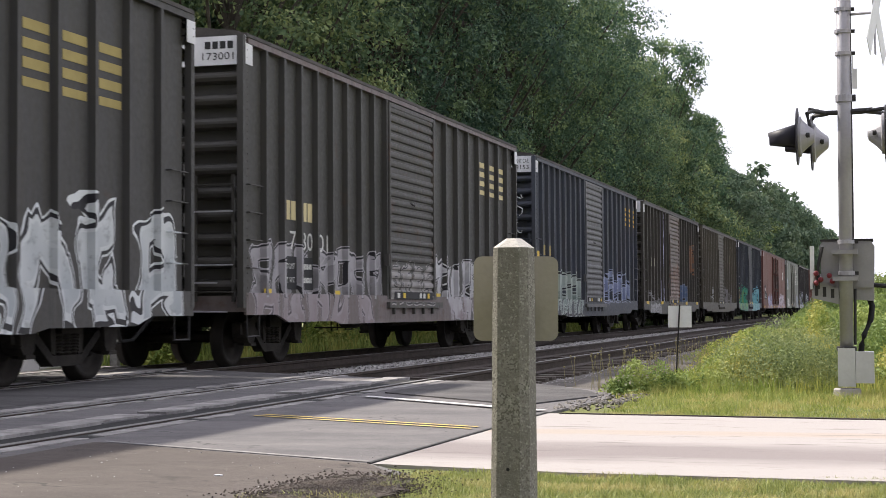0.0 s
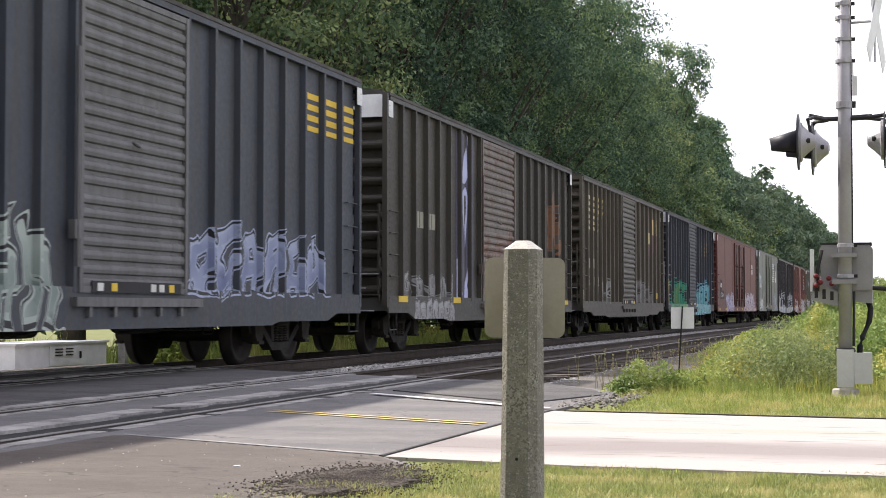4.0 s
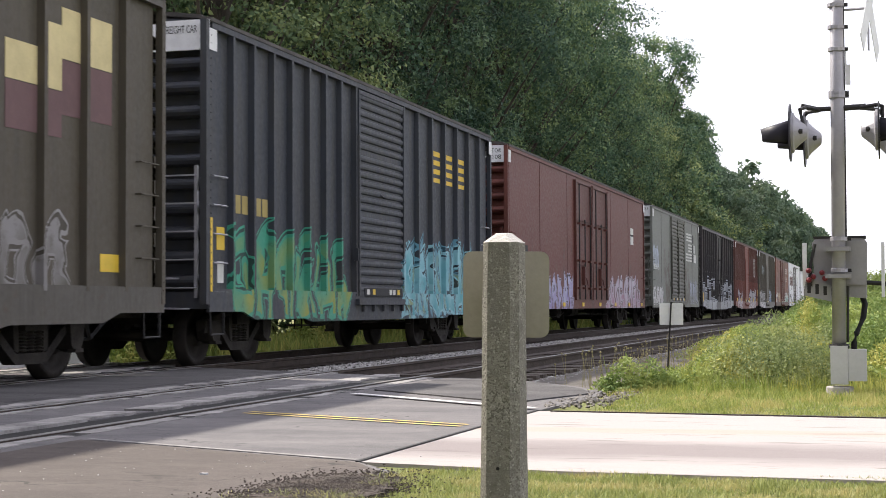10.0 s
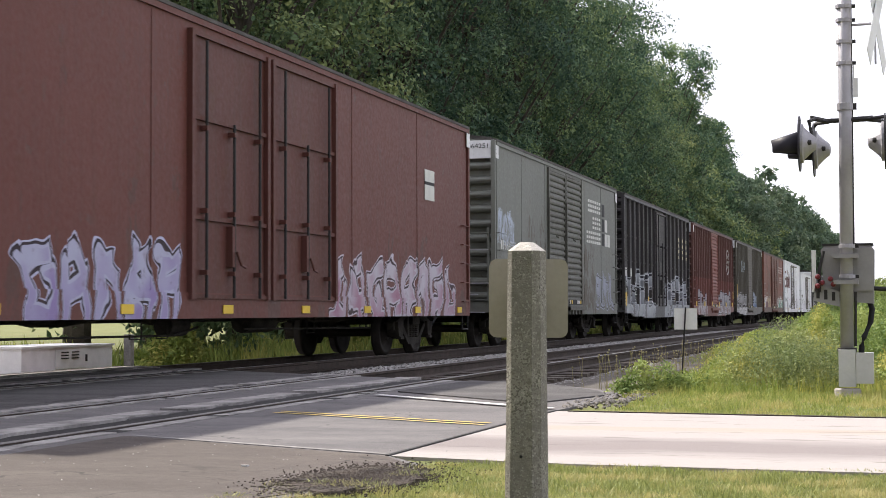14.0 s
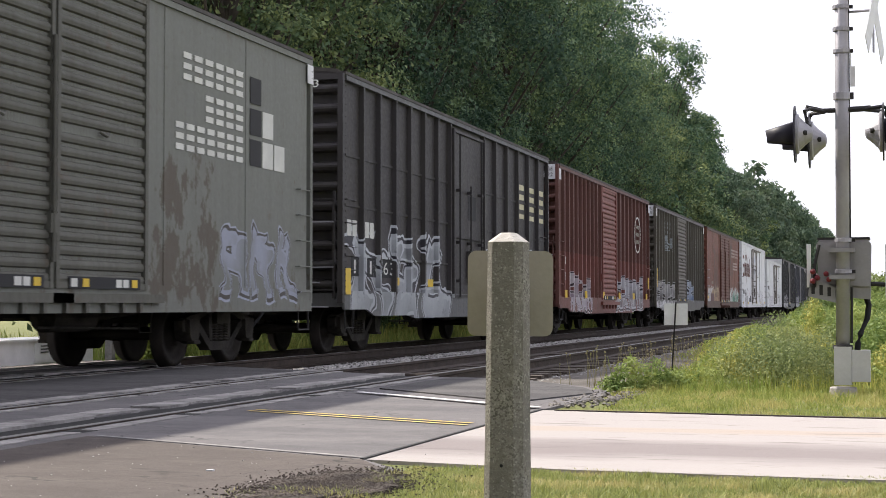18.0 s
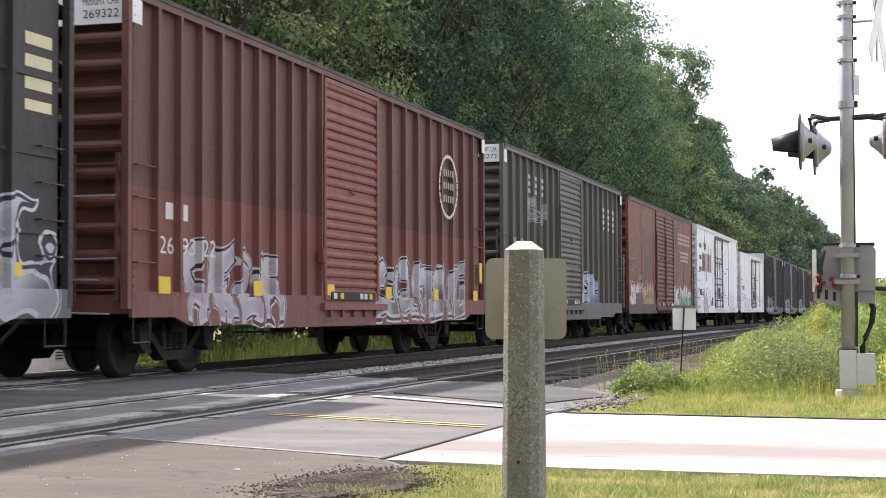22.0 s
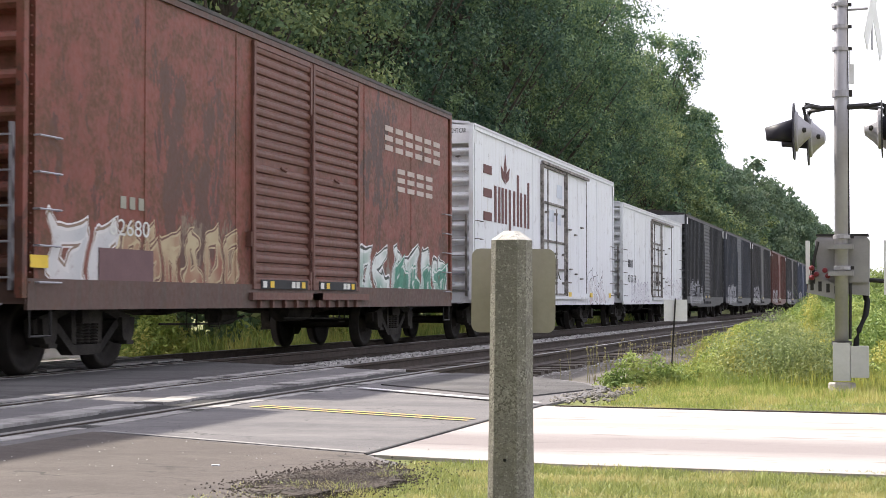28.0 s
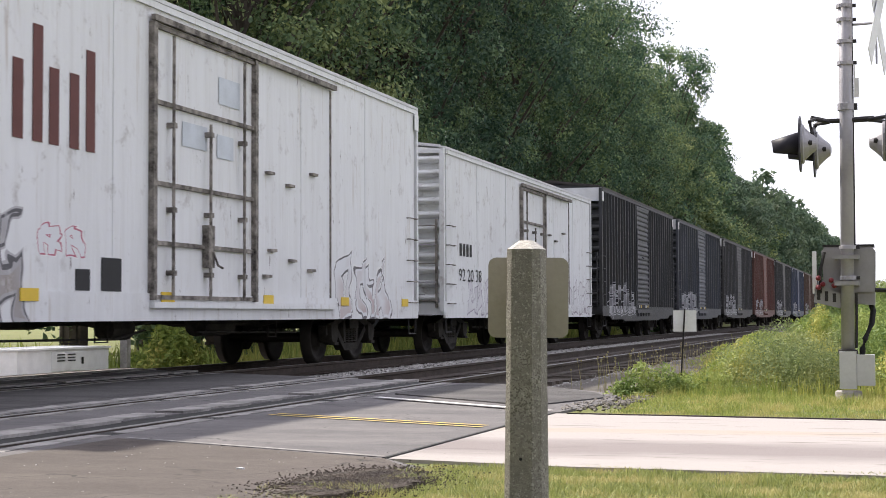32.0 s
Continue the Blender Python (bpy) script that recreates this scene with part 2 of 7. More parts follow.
def leafy(name, a, b, c, patch=0.22):
    """Foliage: each leaf its own green, some light let through."""
    s = Nodes(name, 0.6, 0.0, 0.25)
    rnd = s.n("NewGeometry").outputs["Random Per Island"]
    col = s.mix(rnd, a, b)
    # random lighter patches, which on the trees paint in sunlit clumps
    col = s.mix(s.ramp(s.noise(s.coords("World"), patch, 3, 0.55), 0.48, 0.63, 0, 0.95), col, c)
    s.done(col)
    out = s.t.nodes["Material Output"]
    tr = s.n("BsdfTranslucent")
    s.put(tr.inputs[0], col)
    mixer = s.n("MixShader")
    mixer.inputs[0].default_value = 0.30
    s.put(mixer.inputs[1], s.b.outputs[0])
    s.put(mixer.inputs[2], tr.outputs[0])
    s.put(out.inputs[0], mixer.outputs[0])
    return s.mat


def plain(name, color, rough=0.6, metal=0.0):
    return grainy(name, color, tuple(k * 0.78 for k in color), 3.0, 40, rough, metal, 0.12, "Object")


def worn(name, a, b, dark, stains=0.55):
    """Asphalt: pale worn streaks along the road, oil stains, fine cracks, faint aggregate."""
    s = Nodes(name, 0.9, 0.0, 0.3)
    v = s.coords("World")
    path = s.noise(s.coords("World", (0.5, 1.6, 1)), 1.1, 5, 0.6)
    stain = s.noise(s.coords("World", (0.8, 1.5, 1)), 1.3, 5, 0.62, 0.8)
    grit = s.noise(v, 70, 2, 0.6)
    c = s.mix(s.ramp(path, 0.32, 0.68), a, b)
    c = s.mix(s.ramp(s.noise(v, 7, 4, 0.65), 0.35, 0.7, 0, 0.35), c, tuple(0.6 * k for k in a))
    c = s.mix(s.ramp(stain, 0.60, 0.70, 0, stains), c, dark)
    c = s.mix(s.ramp(grit, 0.58, 0.75, 0, 0.28), c, tuple(min(1, 1.7 * k) for k in b))
    c = s.mix(s.ramp(grit, 0.42, 0.28, 0, 0.35), c, dark)
    crack = s.n("TexVoronoi", feature="DISTANCE_TO_EDGE")
    crack.inputs["Scale"].default_value = 0.55
    bent = s.n("VectorMath", operation="ADD")
    wob = s.n("TexNoise")
    wob.inputs["Scale"].default_value = 2.5
    s.put(wob.inputs["Vector"], v)
    s.put(bent.inputs[0], v)
    s.put(bent.inputs[1], wob.outputs["Color"])
    s.put(crack.inputs["Vector"], bent.outputs[0])
    split = s.math("MULTIPLY", s.math("LESS_THAN", crack.outputs["Distance"], 0.006), s.ramp(path, 0.45, 0.55))
    c = s.mix(s.math("MULTIPLY", split, 0.75), c, dark)
    s.bump(s.math("ADD", grit, s.math("MULTIPLY", stain, 1.5)), 0.5, 0.01)
    return s.done(c)


def pitted(name):
    """Old cast concrete with fine washed-out aggregate and small dark pits."""
    s = Nodes(name, 0.93, 0.0, 0.2)
    v = s.coords("Object")
    wide = s.noise(v, 9, 5, 0.65)
    fine = s.noise(v, 120, 4, 0.75)
    cell = s.n("TexVoronoi", feature="F1")
    cell.inputs["Scale"].default_value = 165
    s.put(cell.inputs["Vector"], v)
    sep = s.n("SeparateColor")
    s.put(sep.inputs[0], cell.outputs["Color"])
    c = s.mix(s.ramp(wide, 0.35, 0.65), (0.18, 0.169, 0.15), (0.31, 0.293, 0.262))
    pit = s.math("MULTIPLY", s.math("LESS_THAN", sep.outputs[0], 0.34), s.ramp(wide, 0.42, 0.6, 0.05, 1.0))
    c = s.mix(s.math("MULTIPLY", pit, 0.62), c, (0.07, 0.064, 0.054))
    c = s.mix(s.math("MULTIPLY", s.math("GREATER_THAN", sep.outputs[1], 0.92), 0.5), c, (0.46, 0.44, 0.40))
    c = s.mix(s.ramp(fine, 0.58, 0.72, 0, 0.4), c, (0.42, 0.40, 0.36))
    s.bump(s.math("SUBTRACT", fine, s.math("MULTIPLY", pit, 0.7)), 0.9, 0.008)
    return s.done(c)


asphalt = worn("asphalt_mix", (0.108, 0.102, 0.106), (0.185, 0.173, 0.172), (0.055, 0.053, 0.054), 0.4)
old_asphalt = worn("old_asphalt_mix", (0.068, 0.056, 0.051), (0.118, 0.099, 0.089), (0.030, 0.028, 0.026), 0.7)
new_asphalt = worn("dark_asphalt_mix", (0.058, 0.055, 0.057), (0.115, 0.108, 0.108), (0.035, 0.034, 0.035))
concrete = grainy("pale_concrete", (0.27, 0.245, 0.237), (0.43, 0.40, 0.388), 0.9, 45, 0.85, bump=0.3)


def slab_concrete(name):
    """Sun-bleached concrete: a greyer wheel lane along the road, rusty tints, dark scuffs and spalls."""
    s = Nodes(name, 0.88, 0.0, 0.25)
    v = s.coords("World")
    sep = s.n("SeparateXYZ")
    s.put(sep.inputs[0], v)
    edge = s.noise(s.coords("World", (0.5, 1.0, 1)), 1.4, 5, 0.65)
    off = s.math("ABSOLUTE", s.math("SUBTRACT", s.math("MULTIPLY_ADD", edge, 0.9, sep.outputs[1]), 9.15))
    scuff = s.noise(s.coords("World", (0.75, 5.0, 1)), 1.5, 6, 0.7, 0.3)
    spall = s.noise(s.coords("World", (0.6, 1.8, 1), (4, 2, 0)), 3.2, 6, 0.7, 0.4)
    speck = s.noise(v, 30, 4, 0.7)
    c = s.mix(s.ramp(off, 0.25, 0.75, 0, 1), (0.225, 0.196, 0.192), (0.355, 0.325, 0.312))
    c = s.mix(s.ramp(s.math("ABSOLUTE", s.math("SUBTRACT", s.math("MULTIPLY_ADD", edge, 0.5, sep.outputs[1]), 10.3)), 0.10, 0.22, 0.32, 0.0), c, (0.39, 0.285, 0.19))
    c = s.mix(s.ramp(scuff, 0.58, 0.66, 0, 0.6), c, (0.165, 0.145, 0.14))
    c = s.mix(s.ramp(spall, 0.63, 0.69, 0, 0.8), c, (0.16, 0.14, 0.125))
    c = s.mix(s.ramp(speck, 0.55, 0.70, 0, 0.4), c, (0.24, 0.215, 0.21))
    s.bump(s.math("ADD", speck, s.math("MULTIPLY", spall, 1.5)), 0.5, 0.01)
    return s.done(c)


road_concrete = slab_concrete("bleached_road_concrete")
panel_concrete = grainy("worn_panel_concrete", (0.13, 0.123, 0.12), (0.40, 0.38, 0.365), 3.0, 30, 0.85, bump=0.5)
tar = grainy("tar_seal", (0.012, 0.012, 0.013), (0.03, 0.03, 0.03), 5, 60, 0.7)
gravel_mat = grainy("ballast_stone", (0.17, 0.16, 0.155), (0.52, 0.50, 0.48), 9, 60, 0.9, bump=0.4)
soil = grainy("ballast_bed", (0.07, 0.062, 0.055), (0.15, 0.135, 0.12), 3, 50, 0.95, bump=0.9)
dark_soil = grainy("damp_dark_soil", (0.026, 0.021, 0.018), (0.085, 0.068, 0.058), 6, 40, 0.95, bump=0.9)
earth = grainy("grassy_earth", (0.10, 0.12, 0.035), (0.17, 0.17, 0.06), 0.7, 25, 0.95, bump=0.9)
faint_line = grainy("faded_white_paint", (0.17, 0.16, 0.155), (0.34, 0.32, 0.31), 4, 40, 0.85)
white_line = grainy("worn_white_paint", (0.50, 0.49, 0.47), (0.78, 0.76, 0.74), 3, 40, 0.8)
yellow_line = grainy("worn_yellow_paint", (0.42, 0.29, 0.07), (0.66, 0.47, 0.12), 3, 40, 0.8)
rail_steel = grainy("rusty_rail", (0.035, 0.026, 0.022), (0.075, 0.056, 0.046), 6, 60, 0.7, 0.3)
rail_top = grainy("polished_rail", (0.16, 0.15, 0.145), (0.28, 0.27, 0.26), 3, 70, 0.55, 0.35, 0.1)
tie_wood = grainy("creosoted_wood", (0.045, 0.035, 0.03), (0.13, 0.11, 0.095), 4, 50, 0.9)
post_mat = pitted("aggregate_concrete")
cap_mat = grainy("pale_cap_concrete", (0.45, 0.42, 0.38), (0.62, 0.59, 0.54), 12, 80, 0.92, bump=0.7)
sign_back = plain("sign_back_metal", (0.36, 0.33, 0.28), 0.55, 0.25)
galv = plain("galvanised_steel", (0.40, 0.39, 0.42), 0.5, 0.3)
grey_box = plain("grey_cabinet_paint", (0.30, 0.29, 0.295), 0.6)
dark_metal = plain("dark_metal", (0.035, 0.033, 0.033), 0.6, 0.3)
black_paint = plain("matt_black_paint", (0.018, 0.018, 0.021), 0.6)
hood_mat = plain("hood_paint", (0.030, 0.028, 0.040), 0.55)
rubber_and_gap_shade = plain("rubber_and_gap_shade", (0.014, 0.014, 0.015), 0.7)
red_lens = plain("red_plastic", (0.17, 0.022, 0.03), 0.45)
white_paint = plain("white_paint", (0.74, 0.74, 0.75), 0.55)
truck_mat = grainy("grimy_cast_steel", (0.012, 0.011, 0.010), (0.062, 0.054, 0.047), 4, 40, 0.85, 0.2, 0.5, "Object")
wheel_mat = grainy("wheel_steel", (0.012, 0.010, 0.009), (0.036, 0.030, 0.026), 4, 50, 0.7, 0.4, 0.3, "Object")
wheel_rim = grainy("worn_wheel_tread", (0.22, 0.2, 0.18), (0.34, 0.31, 0.29), 4, 50, 0.45, 0.8, 0.2, "Object")
bark = grainy("bark", (0.035, 0.028, 0.022), (0.10, 0.085, 0.07), 3, 30, 0.95, bump=0.9, kind="Object")
leaf_a = leafy("oak_leaves", (0.048, 0.092, 0.057), (0.108, 0.186, 0.104), (0.245, 0.320, 0.135), 0.8)
leaf_b = leafy("maple_leaves", (0.070, 0.116, 0.060), (0.145, 0.212, 0.098), (0.300, 0.345, 0.140), 0.8)
leaf_c = leafy("dark_leaves", (0.041, 0.078, 0.057), (0.090, 0.158, 0.098), (0.200, 0.280, 0.135), 0.8)
# even, slightly bluish greens: the haze of distance is put into the colour
leaf_hazed = leafy("hazed_leaves", (0.062, 0.100, 0.066), (0.100, 0.150, 0.094), (0.150, 0.195, 0.112))
grass_mat = leafy("grass_blades", (0.195, 0.232, 0.080), (0.380, 0.400, 0.140), (0.500, 0.440, 0.200), 3.2)
verge_mat = leafy("verge_blades", (0.185, 0.240, 0.060), (0.370, 0.405, 0.110), (0.480, 0.430, 0.170), 2.4)
weed_mat = leafy("weed_leaves", (0.156, 0.222, 0.054), (0.341, 0.397, 0.098), (0.465, 0.433, 0.124), 1.4)
herb_mat = leafy("herb_leaves", (0.125, 0.192, 0.062), (0.265, 0.340, 0.105), (0.370, 0.415, 0.130), 3.0)
feather_mat = leafy("feathery_leaves", (0.140, 0.190, 0.080), (0.275, 0.325, 0.140), (0.360, 0.385, 0.155), 1.8)
shrub_mat = leafy("shrub_leaves", (0.144, 0.221, 0.069), (0.273, 0.345, 0.103), (0.316, 0.373, 0.117))
dry_mat = leafy("dry_stems", (0.26, 0.22, 0.12), (0.36, 0.31, 0.18), (0.24, 0.23, 0.10))

# ---- mesh notation ----


class Build:
    """Collects the faces of one mesh."""

    def __init__(self):
        self.v, self.f = [], []

    def poly(self, pts):
        k = len(self.v)
        self.v += [tuple(p) for p in pts]
        self.f.append(tuple(range(k, k + len(pts))))
        return self

    def box(self, x0, x1, y0, y1, z0, z1):
        k = len(self.v)
        self.v += [(x, y, z) for z in (z0, z1) for x, y in ((x0, y0), (x1, y0), (x1, y1), (x0, y1))]
        self.f += [tuple(k + i for i in q) for q in ((3, 2, 1, 0), (4, 5, 6, 7), (0, 1, 5, 4), (1, 2, 6, 5), (2, 3, 7, 6), (3, 0, 4, 7))]
        return self

    def prism(self, outline, axis, a, b):
        """An outline of two coordinates, drawn out from a to b along an axis."""
        k, n = len(self.v), len(outline)
        for d in (a, b):
            for p, q in outline:
                self.v.append({"x": (d, p, q), "y": (p, d, q), "z": (p, q, d)}[axis])
        self.f += [tuple(k + i for i in range(n)), tuple(k + n + i for i in reversed(range(n)))]
        self.f += [(k + i, k + n + i, k + n + (i + 1) % n, k + (i + 1) % n) for i in range(n)]
        return self

    def sheet(self, line, axis, a, b):
        """An open line of two coordinates, drawn out along an axis."""
        k, n = len(self.v), len(line)
        for d in (a, b):
            for p, q in line:
                self.v.append({"x": (d, p, q), "y": (p, d, q), "z": (p, q, d)}[axis])
        self.f += [(k + i, k + n + i, k + n + i + 1, k + i + 1) for i in range(n - 1)]
        return self

    def tube(self, pts, r, n=8, r1=None):
        """A round bar through points, tapering from r to r1."""
        pts = [Vector(p) for p in pts]
        k, m = len(self.v), len(pts)
        for i, p in enumerate(pts):
            d = (pts[min(i + 1, m - 1)] - pts[max(i - 1, 0)]).normalized()
            a = d.cross(Vector((0, 0, 1)) if abs(d.z) < 0.9 else Vector((1, 0, 0))).normalized()
            b = d.cross(a)
            rr = r if r1 is None else r + (r1 - r) * i / (m - 1)
            self.v += [tuple(p + rr * (math.cos(t) * a + math.sin(t) * b)) for t in (2 * math.pi * j / n for j in range(n))]
        self.f += [(k + i * n + j, k + i * n + (j + 1) % n, k + (i + 1) * n + (j + 1) % n, k + (i + 1) * n + j) for i in range(m - 1) for j in range(n)]
        self.f += [tuple(k + j for j in reversed(range(n))), tuple(k + (m - 1) * n + j for j in range(n))]
        return self

    def lathe(self, prof, axis, centre, n=20):
        """A profile of (along, radius) turned about an axis."""
        k, m = len(self.v), len(prof)
        for d, r in prof:
            for j in range(n):
                t = 2 * math.pi * j / n
                p = {"x": (d, r * math.cos(t), r * math.sin(t)), "y": (r * math.cos(t), d, r * math.sin(t)), "z": (r * math.cos(t), r * math.sin(t), d)}[axis]
                self.v.append(tuple(c + q for c, q in zip(centre, p)))
        self.f += [(k + i * n + j, k + i * n + (j + 1) % n, k + (i + 1) * n + (j + 1) % n, k + (i + 1) * n + j) for i in range(m - 1) for j in range(n)]
        self.f += [tuple(k + j for j in reversed(range(n))), tuple(k + (m - 1) * n + j for j in range(n))]
        return self

    def mesh(self, name, material, smooth=False):
        me = bpy.data.meshes.new(name)
        me.from_pydata(self.v, [], self.f)
        me.materials.append(material)
        bm = bmesh.new()
        bm.from_mesh(me)
        if len(self.f) < 4000:
            bmesh.ops.recalc_face_normals(bm, faces=bm.faces)
        bm.to_mesh(me)
        bm.free()
        if smooth:
            me.polygons.foreach_set("use_smooth", [True] * len(me.polygons))
        return me


def part(name, build, material, parent, label="", smooth=False):
    ob = new(name, build.mesh(name, material, smooth))
    ob.parent = parent
    if label:
        ob["label"] = label
    return ob


def thing(name, build, material, label, category, group="", kind="", smooth=False):
    return tagged(new(name, build.mesh(name, material, smooth)), label, category, group, kind)


def base(name, label, category, at=(0, 0, 0), group="", kind=""):
    ob = new(name)
    ob.location = at
    ob.empty_display_size = 0.2
    return tagged(ob, label, category, group, kind)

# ---- ground, road and track ----
NEAR, FAR = -5.97, -9.94          # centre lines of the two tracks
GAUGE = 0.755                     # rail head's centre from the centre line

ground = Build()
gx = [-900, -300, -120, -60, -30, -14.5, -8, -2.75, -2.3, 0, 6, 20, 60, 200, 900]
gy = [-300, -60, -20, 0, 6, 12, 13.9, 14.2, 20, 40, 80, 150, 300, 600, 1500, 3500]
for i in range(len(gx) - 1):
    for j in range(len(gy) - 1):
        ground.poly([(x, y, -0.46 if -200 < x < -2.5 and y > 14 else -0.02 if y < 16 else -0.07) for x, y in ((gx[i], gy[j]), (gx[i + 1], gy[j]), (gx[i + 1], gy[j + 1]), (gx[i], gy[j + 1]))])
thing("ground", ground, earth, "grassy earth beside the railway line", "ground", kind="structure")


def slab(name, pts, z, material, label, category, depth=0.06):
    b = Build()
    b.prism(pts, "z", z - depth, z)
    return thing(name, b, material, label, category, kind="structure")


# the asphalt apron and the skewed road over the tracks
slab("road", [(-2.62, 11.75), (-2.5, 13.6), (-2.62, 14.6), (-3.0, 15.3), (-3.8, 16.35), (-4.75, 16.8)] + [(-4.75, 4.0), (-3.5, 4.2), (-2.55, 5.6), (-2.2, 6.5), (-2.3, 7.3), (-2.66, 7.75)],
     0.0, asphalt, "grey asphalt road leading up to the crossing", "road")
fall = Build()
fall.poly([(-11.3, 2, 0), (-11.3, 20.8, 0), (-15.0, 22.8, -0.42), (-15.0, 2, -0.42)])
fall.poly([(-15.0, 2, -0.42), (-15.0, 22.8, -0.42), (-60, 47, -0.42), (-60, 20, -0.42)])
thing("road", fall, asphalt, "asphalt road falling away beyond the tracks", "road", kind="structure")
slab("apron", [(-2.66, 7.72), (-4.74, 8.62), (-4.74, 4.1), (-3.5, 4.3), (-2.6, 5.7), (-2.3, 6.5), (-2.4, 7.3)], 0.004, old_asphalt, "worn brownish asphalt apron beside the road", "pavement", 0.05)
slab("asphalt_patch", [(-3.0, 12.6), (-2.62, 14.0), (-2.85, 14.75), (-3.75, 16.2), (-4.7, 16.7), (-4.74, 14.2)], 0.012, new_asphalt, "dark asphalt shoulder along the road's far edge", "pavement", 0.05)
concrete_road = slab("concrete_road", [(-2.655, 7.76), (-2.60, 11.73), (-0.1, 11.5), (8, 11.2), (60, 11), (60, 7.2), (8, 7.45), (-0.08, 7.5), (-1.6, 7.56)], 0.0, road_concrete,
                     "sun-bleached pale concrete road slab", "road", 0.2)


def strip(name, p, q, width, material, label, z=0.008):
    """A painted line between two points on the road, in worn pieces."""
    p, q = Vector(p), Vector(q)
    d = (q - p).normalized()
    n = Vector((-d.y, d.x)) * width / 2
    rng, b, a = random.Random(int(p.x * 100)), Build(), 0.0
    length = (q - p).length
    while a < length:
        e = min(length, a + rng.uniform(0.25, 0.9))
        w0, w1 = rng.uniform(0.8, 1.05), rng.uniform(0.8, 1.05)
        u, v = p + d * a, p + d * e
        b.poly([(*(u - n * w0), z), (*(v - n * w1), z), (*(v + n * w1), z), (*(u + n * w0), z)])
        a = e + (0.0 if rng.random() < 0.75 else rng.uniform(0.01, 0.05))
    return thing(name, b, material, label, "road marking", kind="structure")


strip("edge_line", (-4.7, 13.5), (-2.68, 11.86), 0.11, white_line, "worn white edge line along the road's far side", 0.0155)
strip("edge_line", (-4.7, 8.66), (-2.7, 7.82), 0.035, faint_line, "faded white edge line along the apron", 0.0075)
strip("centre_line", (-4.7, 11.13), (-2.75, 10.24), 0.05, yellow_line, "yellow double centre line, one of two stripes", 0.007)
strip("centre_line", (-4.7, 10.98), (-2.75, 10.08), 0.05, yellow_line, "yellow double centre line, one of two stripes", 0.007)
joint = Build()
joint.prism([(-2.68, 7.75), (-2.655, 7.74), (-2.60, 11.75), (-2.625, 11.75)], "z", -0.03, 0.007)
thing("road_joint", joint, tar, "dark tarred joint between asphalt and concrete", "road joint", kind="structure")


def far_edge(x):
    """Where the road's far side lies over the tracks."""
    return 16.8 + (-4.75 - x) * 0.60


def near_edge(x):
    return 2.0


# crept soil, its dark strip also painting the drop shadow of the slab's edge
def crept(name, y_at, x0, x1, width, label, seed):
    rng, b, x = random.Random(seed), Build(), x0
    w = [rng.uniform(0.3, 1.0) * width, rng.uniform(0.3, 1.0) * width]
    while x < x1:
        e = x + rng.uniform(0.05, 0.22)
        n = [rng.uniform(0.25, 1.0) * width, rng.uniform(0.25, 1.0) * width]
        b.prism([(x, y_at(x) - w[0]), (e, y_at(e) - n[0]), (e, y_at(e) + n[1]), (x, y_at(x) + w[1])], "z", -0.05, 0.0085)
        x, w = e, n
    return thing(name, b, dark_soil, label, "soil", kind="structure")


crept("soil_and_shade_edge", lambda x: 11.70 - 0.092 * (x + 2.6) if x < -0.1 else 11.47 - 0.037 * (x + 0.1), -2.5, 9.0, 0.035, "dark soil and painted drop shadow along the slab's far edge", 31)

# crossing surface: asphalt between the rails, worn concrete strips along them, flangeways as flush black shade
def crossing(x0, x1, material, name, label, z=0.0, ragged=0.0, breaks=False):
    """A strip along the rails; a ragged one has broken edges and lost pieces."""
    b = Build()
    if not ragged:
        b.prism([(x0, near_edge(x0)), (x1, near_edge(x1)), (x1, far_edge(x1)), (x0, far_edge(x0))], "z", z - 0.25, z)
        return thing(name, b, material, label, "road", kind="structure")
    rng = random.Random(round(1000 * abs(x0)))
    y, end = near_edge(x0), far_edge(x0)
    p, q = x0, x1
    while y < end:
        e = min(end, y + rng.uniform(0.10, 0.34))
        p1, q1 = x0 + rng.gauss(0, ragged), x1 + rng.gauss(0, ragged)
        if not (breaks and rng.random() < 0.09):
            b.prism([(p, y), (q, y), (q1, e), (p1, e)], "z", z - 0.12, z)
        y, p, q = e, p1, q1
    return thing(name, b, material, label, "road", kind="structure")


for c in (NEAR, FAR):
    a, b = c + GAUGE, c - GAUGE
    crossing(a + 0.12, a + 0.25, panel_concrete, "crossing_strip", "worn pale strip outside the rail at the crossing", -0.004, 0.012, True)
    crossing(a + 0.04, a + 0.30, tar, "tar_seam", "dark tarred seam along the crossing", -0.012)
    # black strips paint in the shadow that lies in the open flangeways
    crossing(a - 0.31, a - 0.04, rubber_and_gap_shade, "flangeway_shade", "flush black strip for the shadow in the flangeway", -0.011)
    crossing(b + 0.05, b + 0.22, rubber_and_gap_shade, "flangeway_shade", "flush black strip for the shadow in the flangeway", -0.011)
    crossing(a - 0.56, a - 0.30, panel_concrete, "crossing_strip", "worn pale broken panel beside the flangeway", 0.012, 0.022, True)
    crossing(b + 0.205, b + 0.29, panel_concrete, "crossing_strip", "worn pale strip beside the flangeway", 0.006, 0.014, True)
    crossing(b - 0.27, b - 0.11, panel_concrete, "crossing_strip", "worn pale panel outside the rail at the crossing", 0.008, 0.022, True)
    crossing(b + 0.22, a - 0.31, asphalt if c == NEAR else new_asphalt, "crossing_road", "dark asphalt between the rails of the crossing", -0.003)
    crossing(b - 0.55, b - 0.10, new_asphalt, "crossing_road", "dark asphalt outside the rail", -0.004)
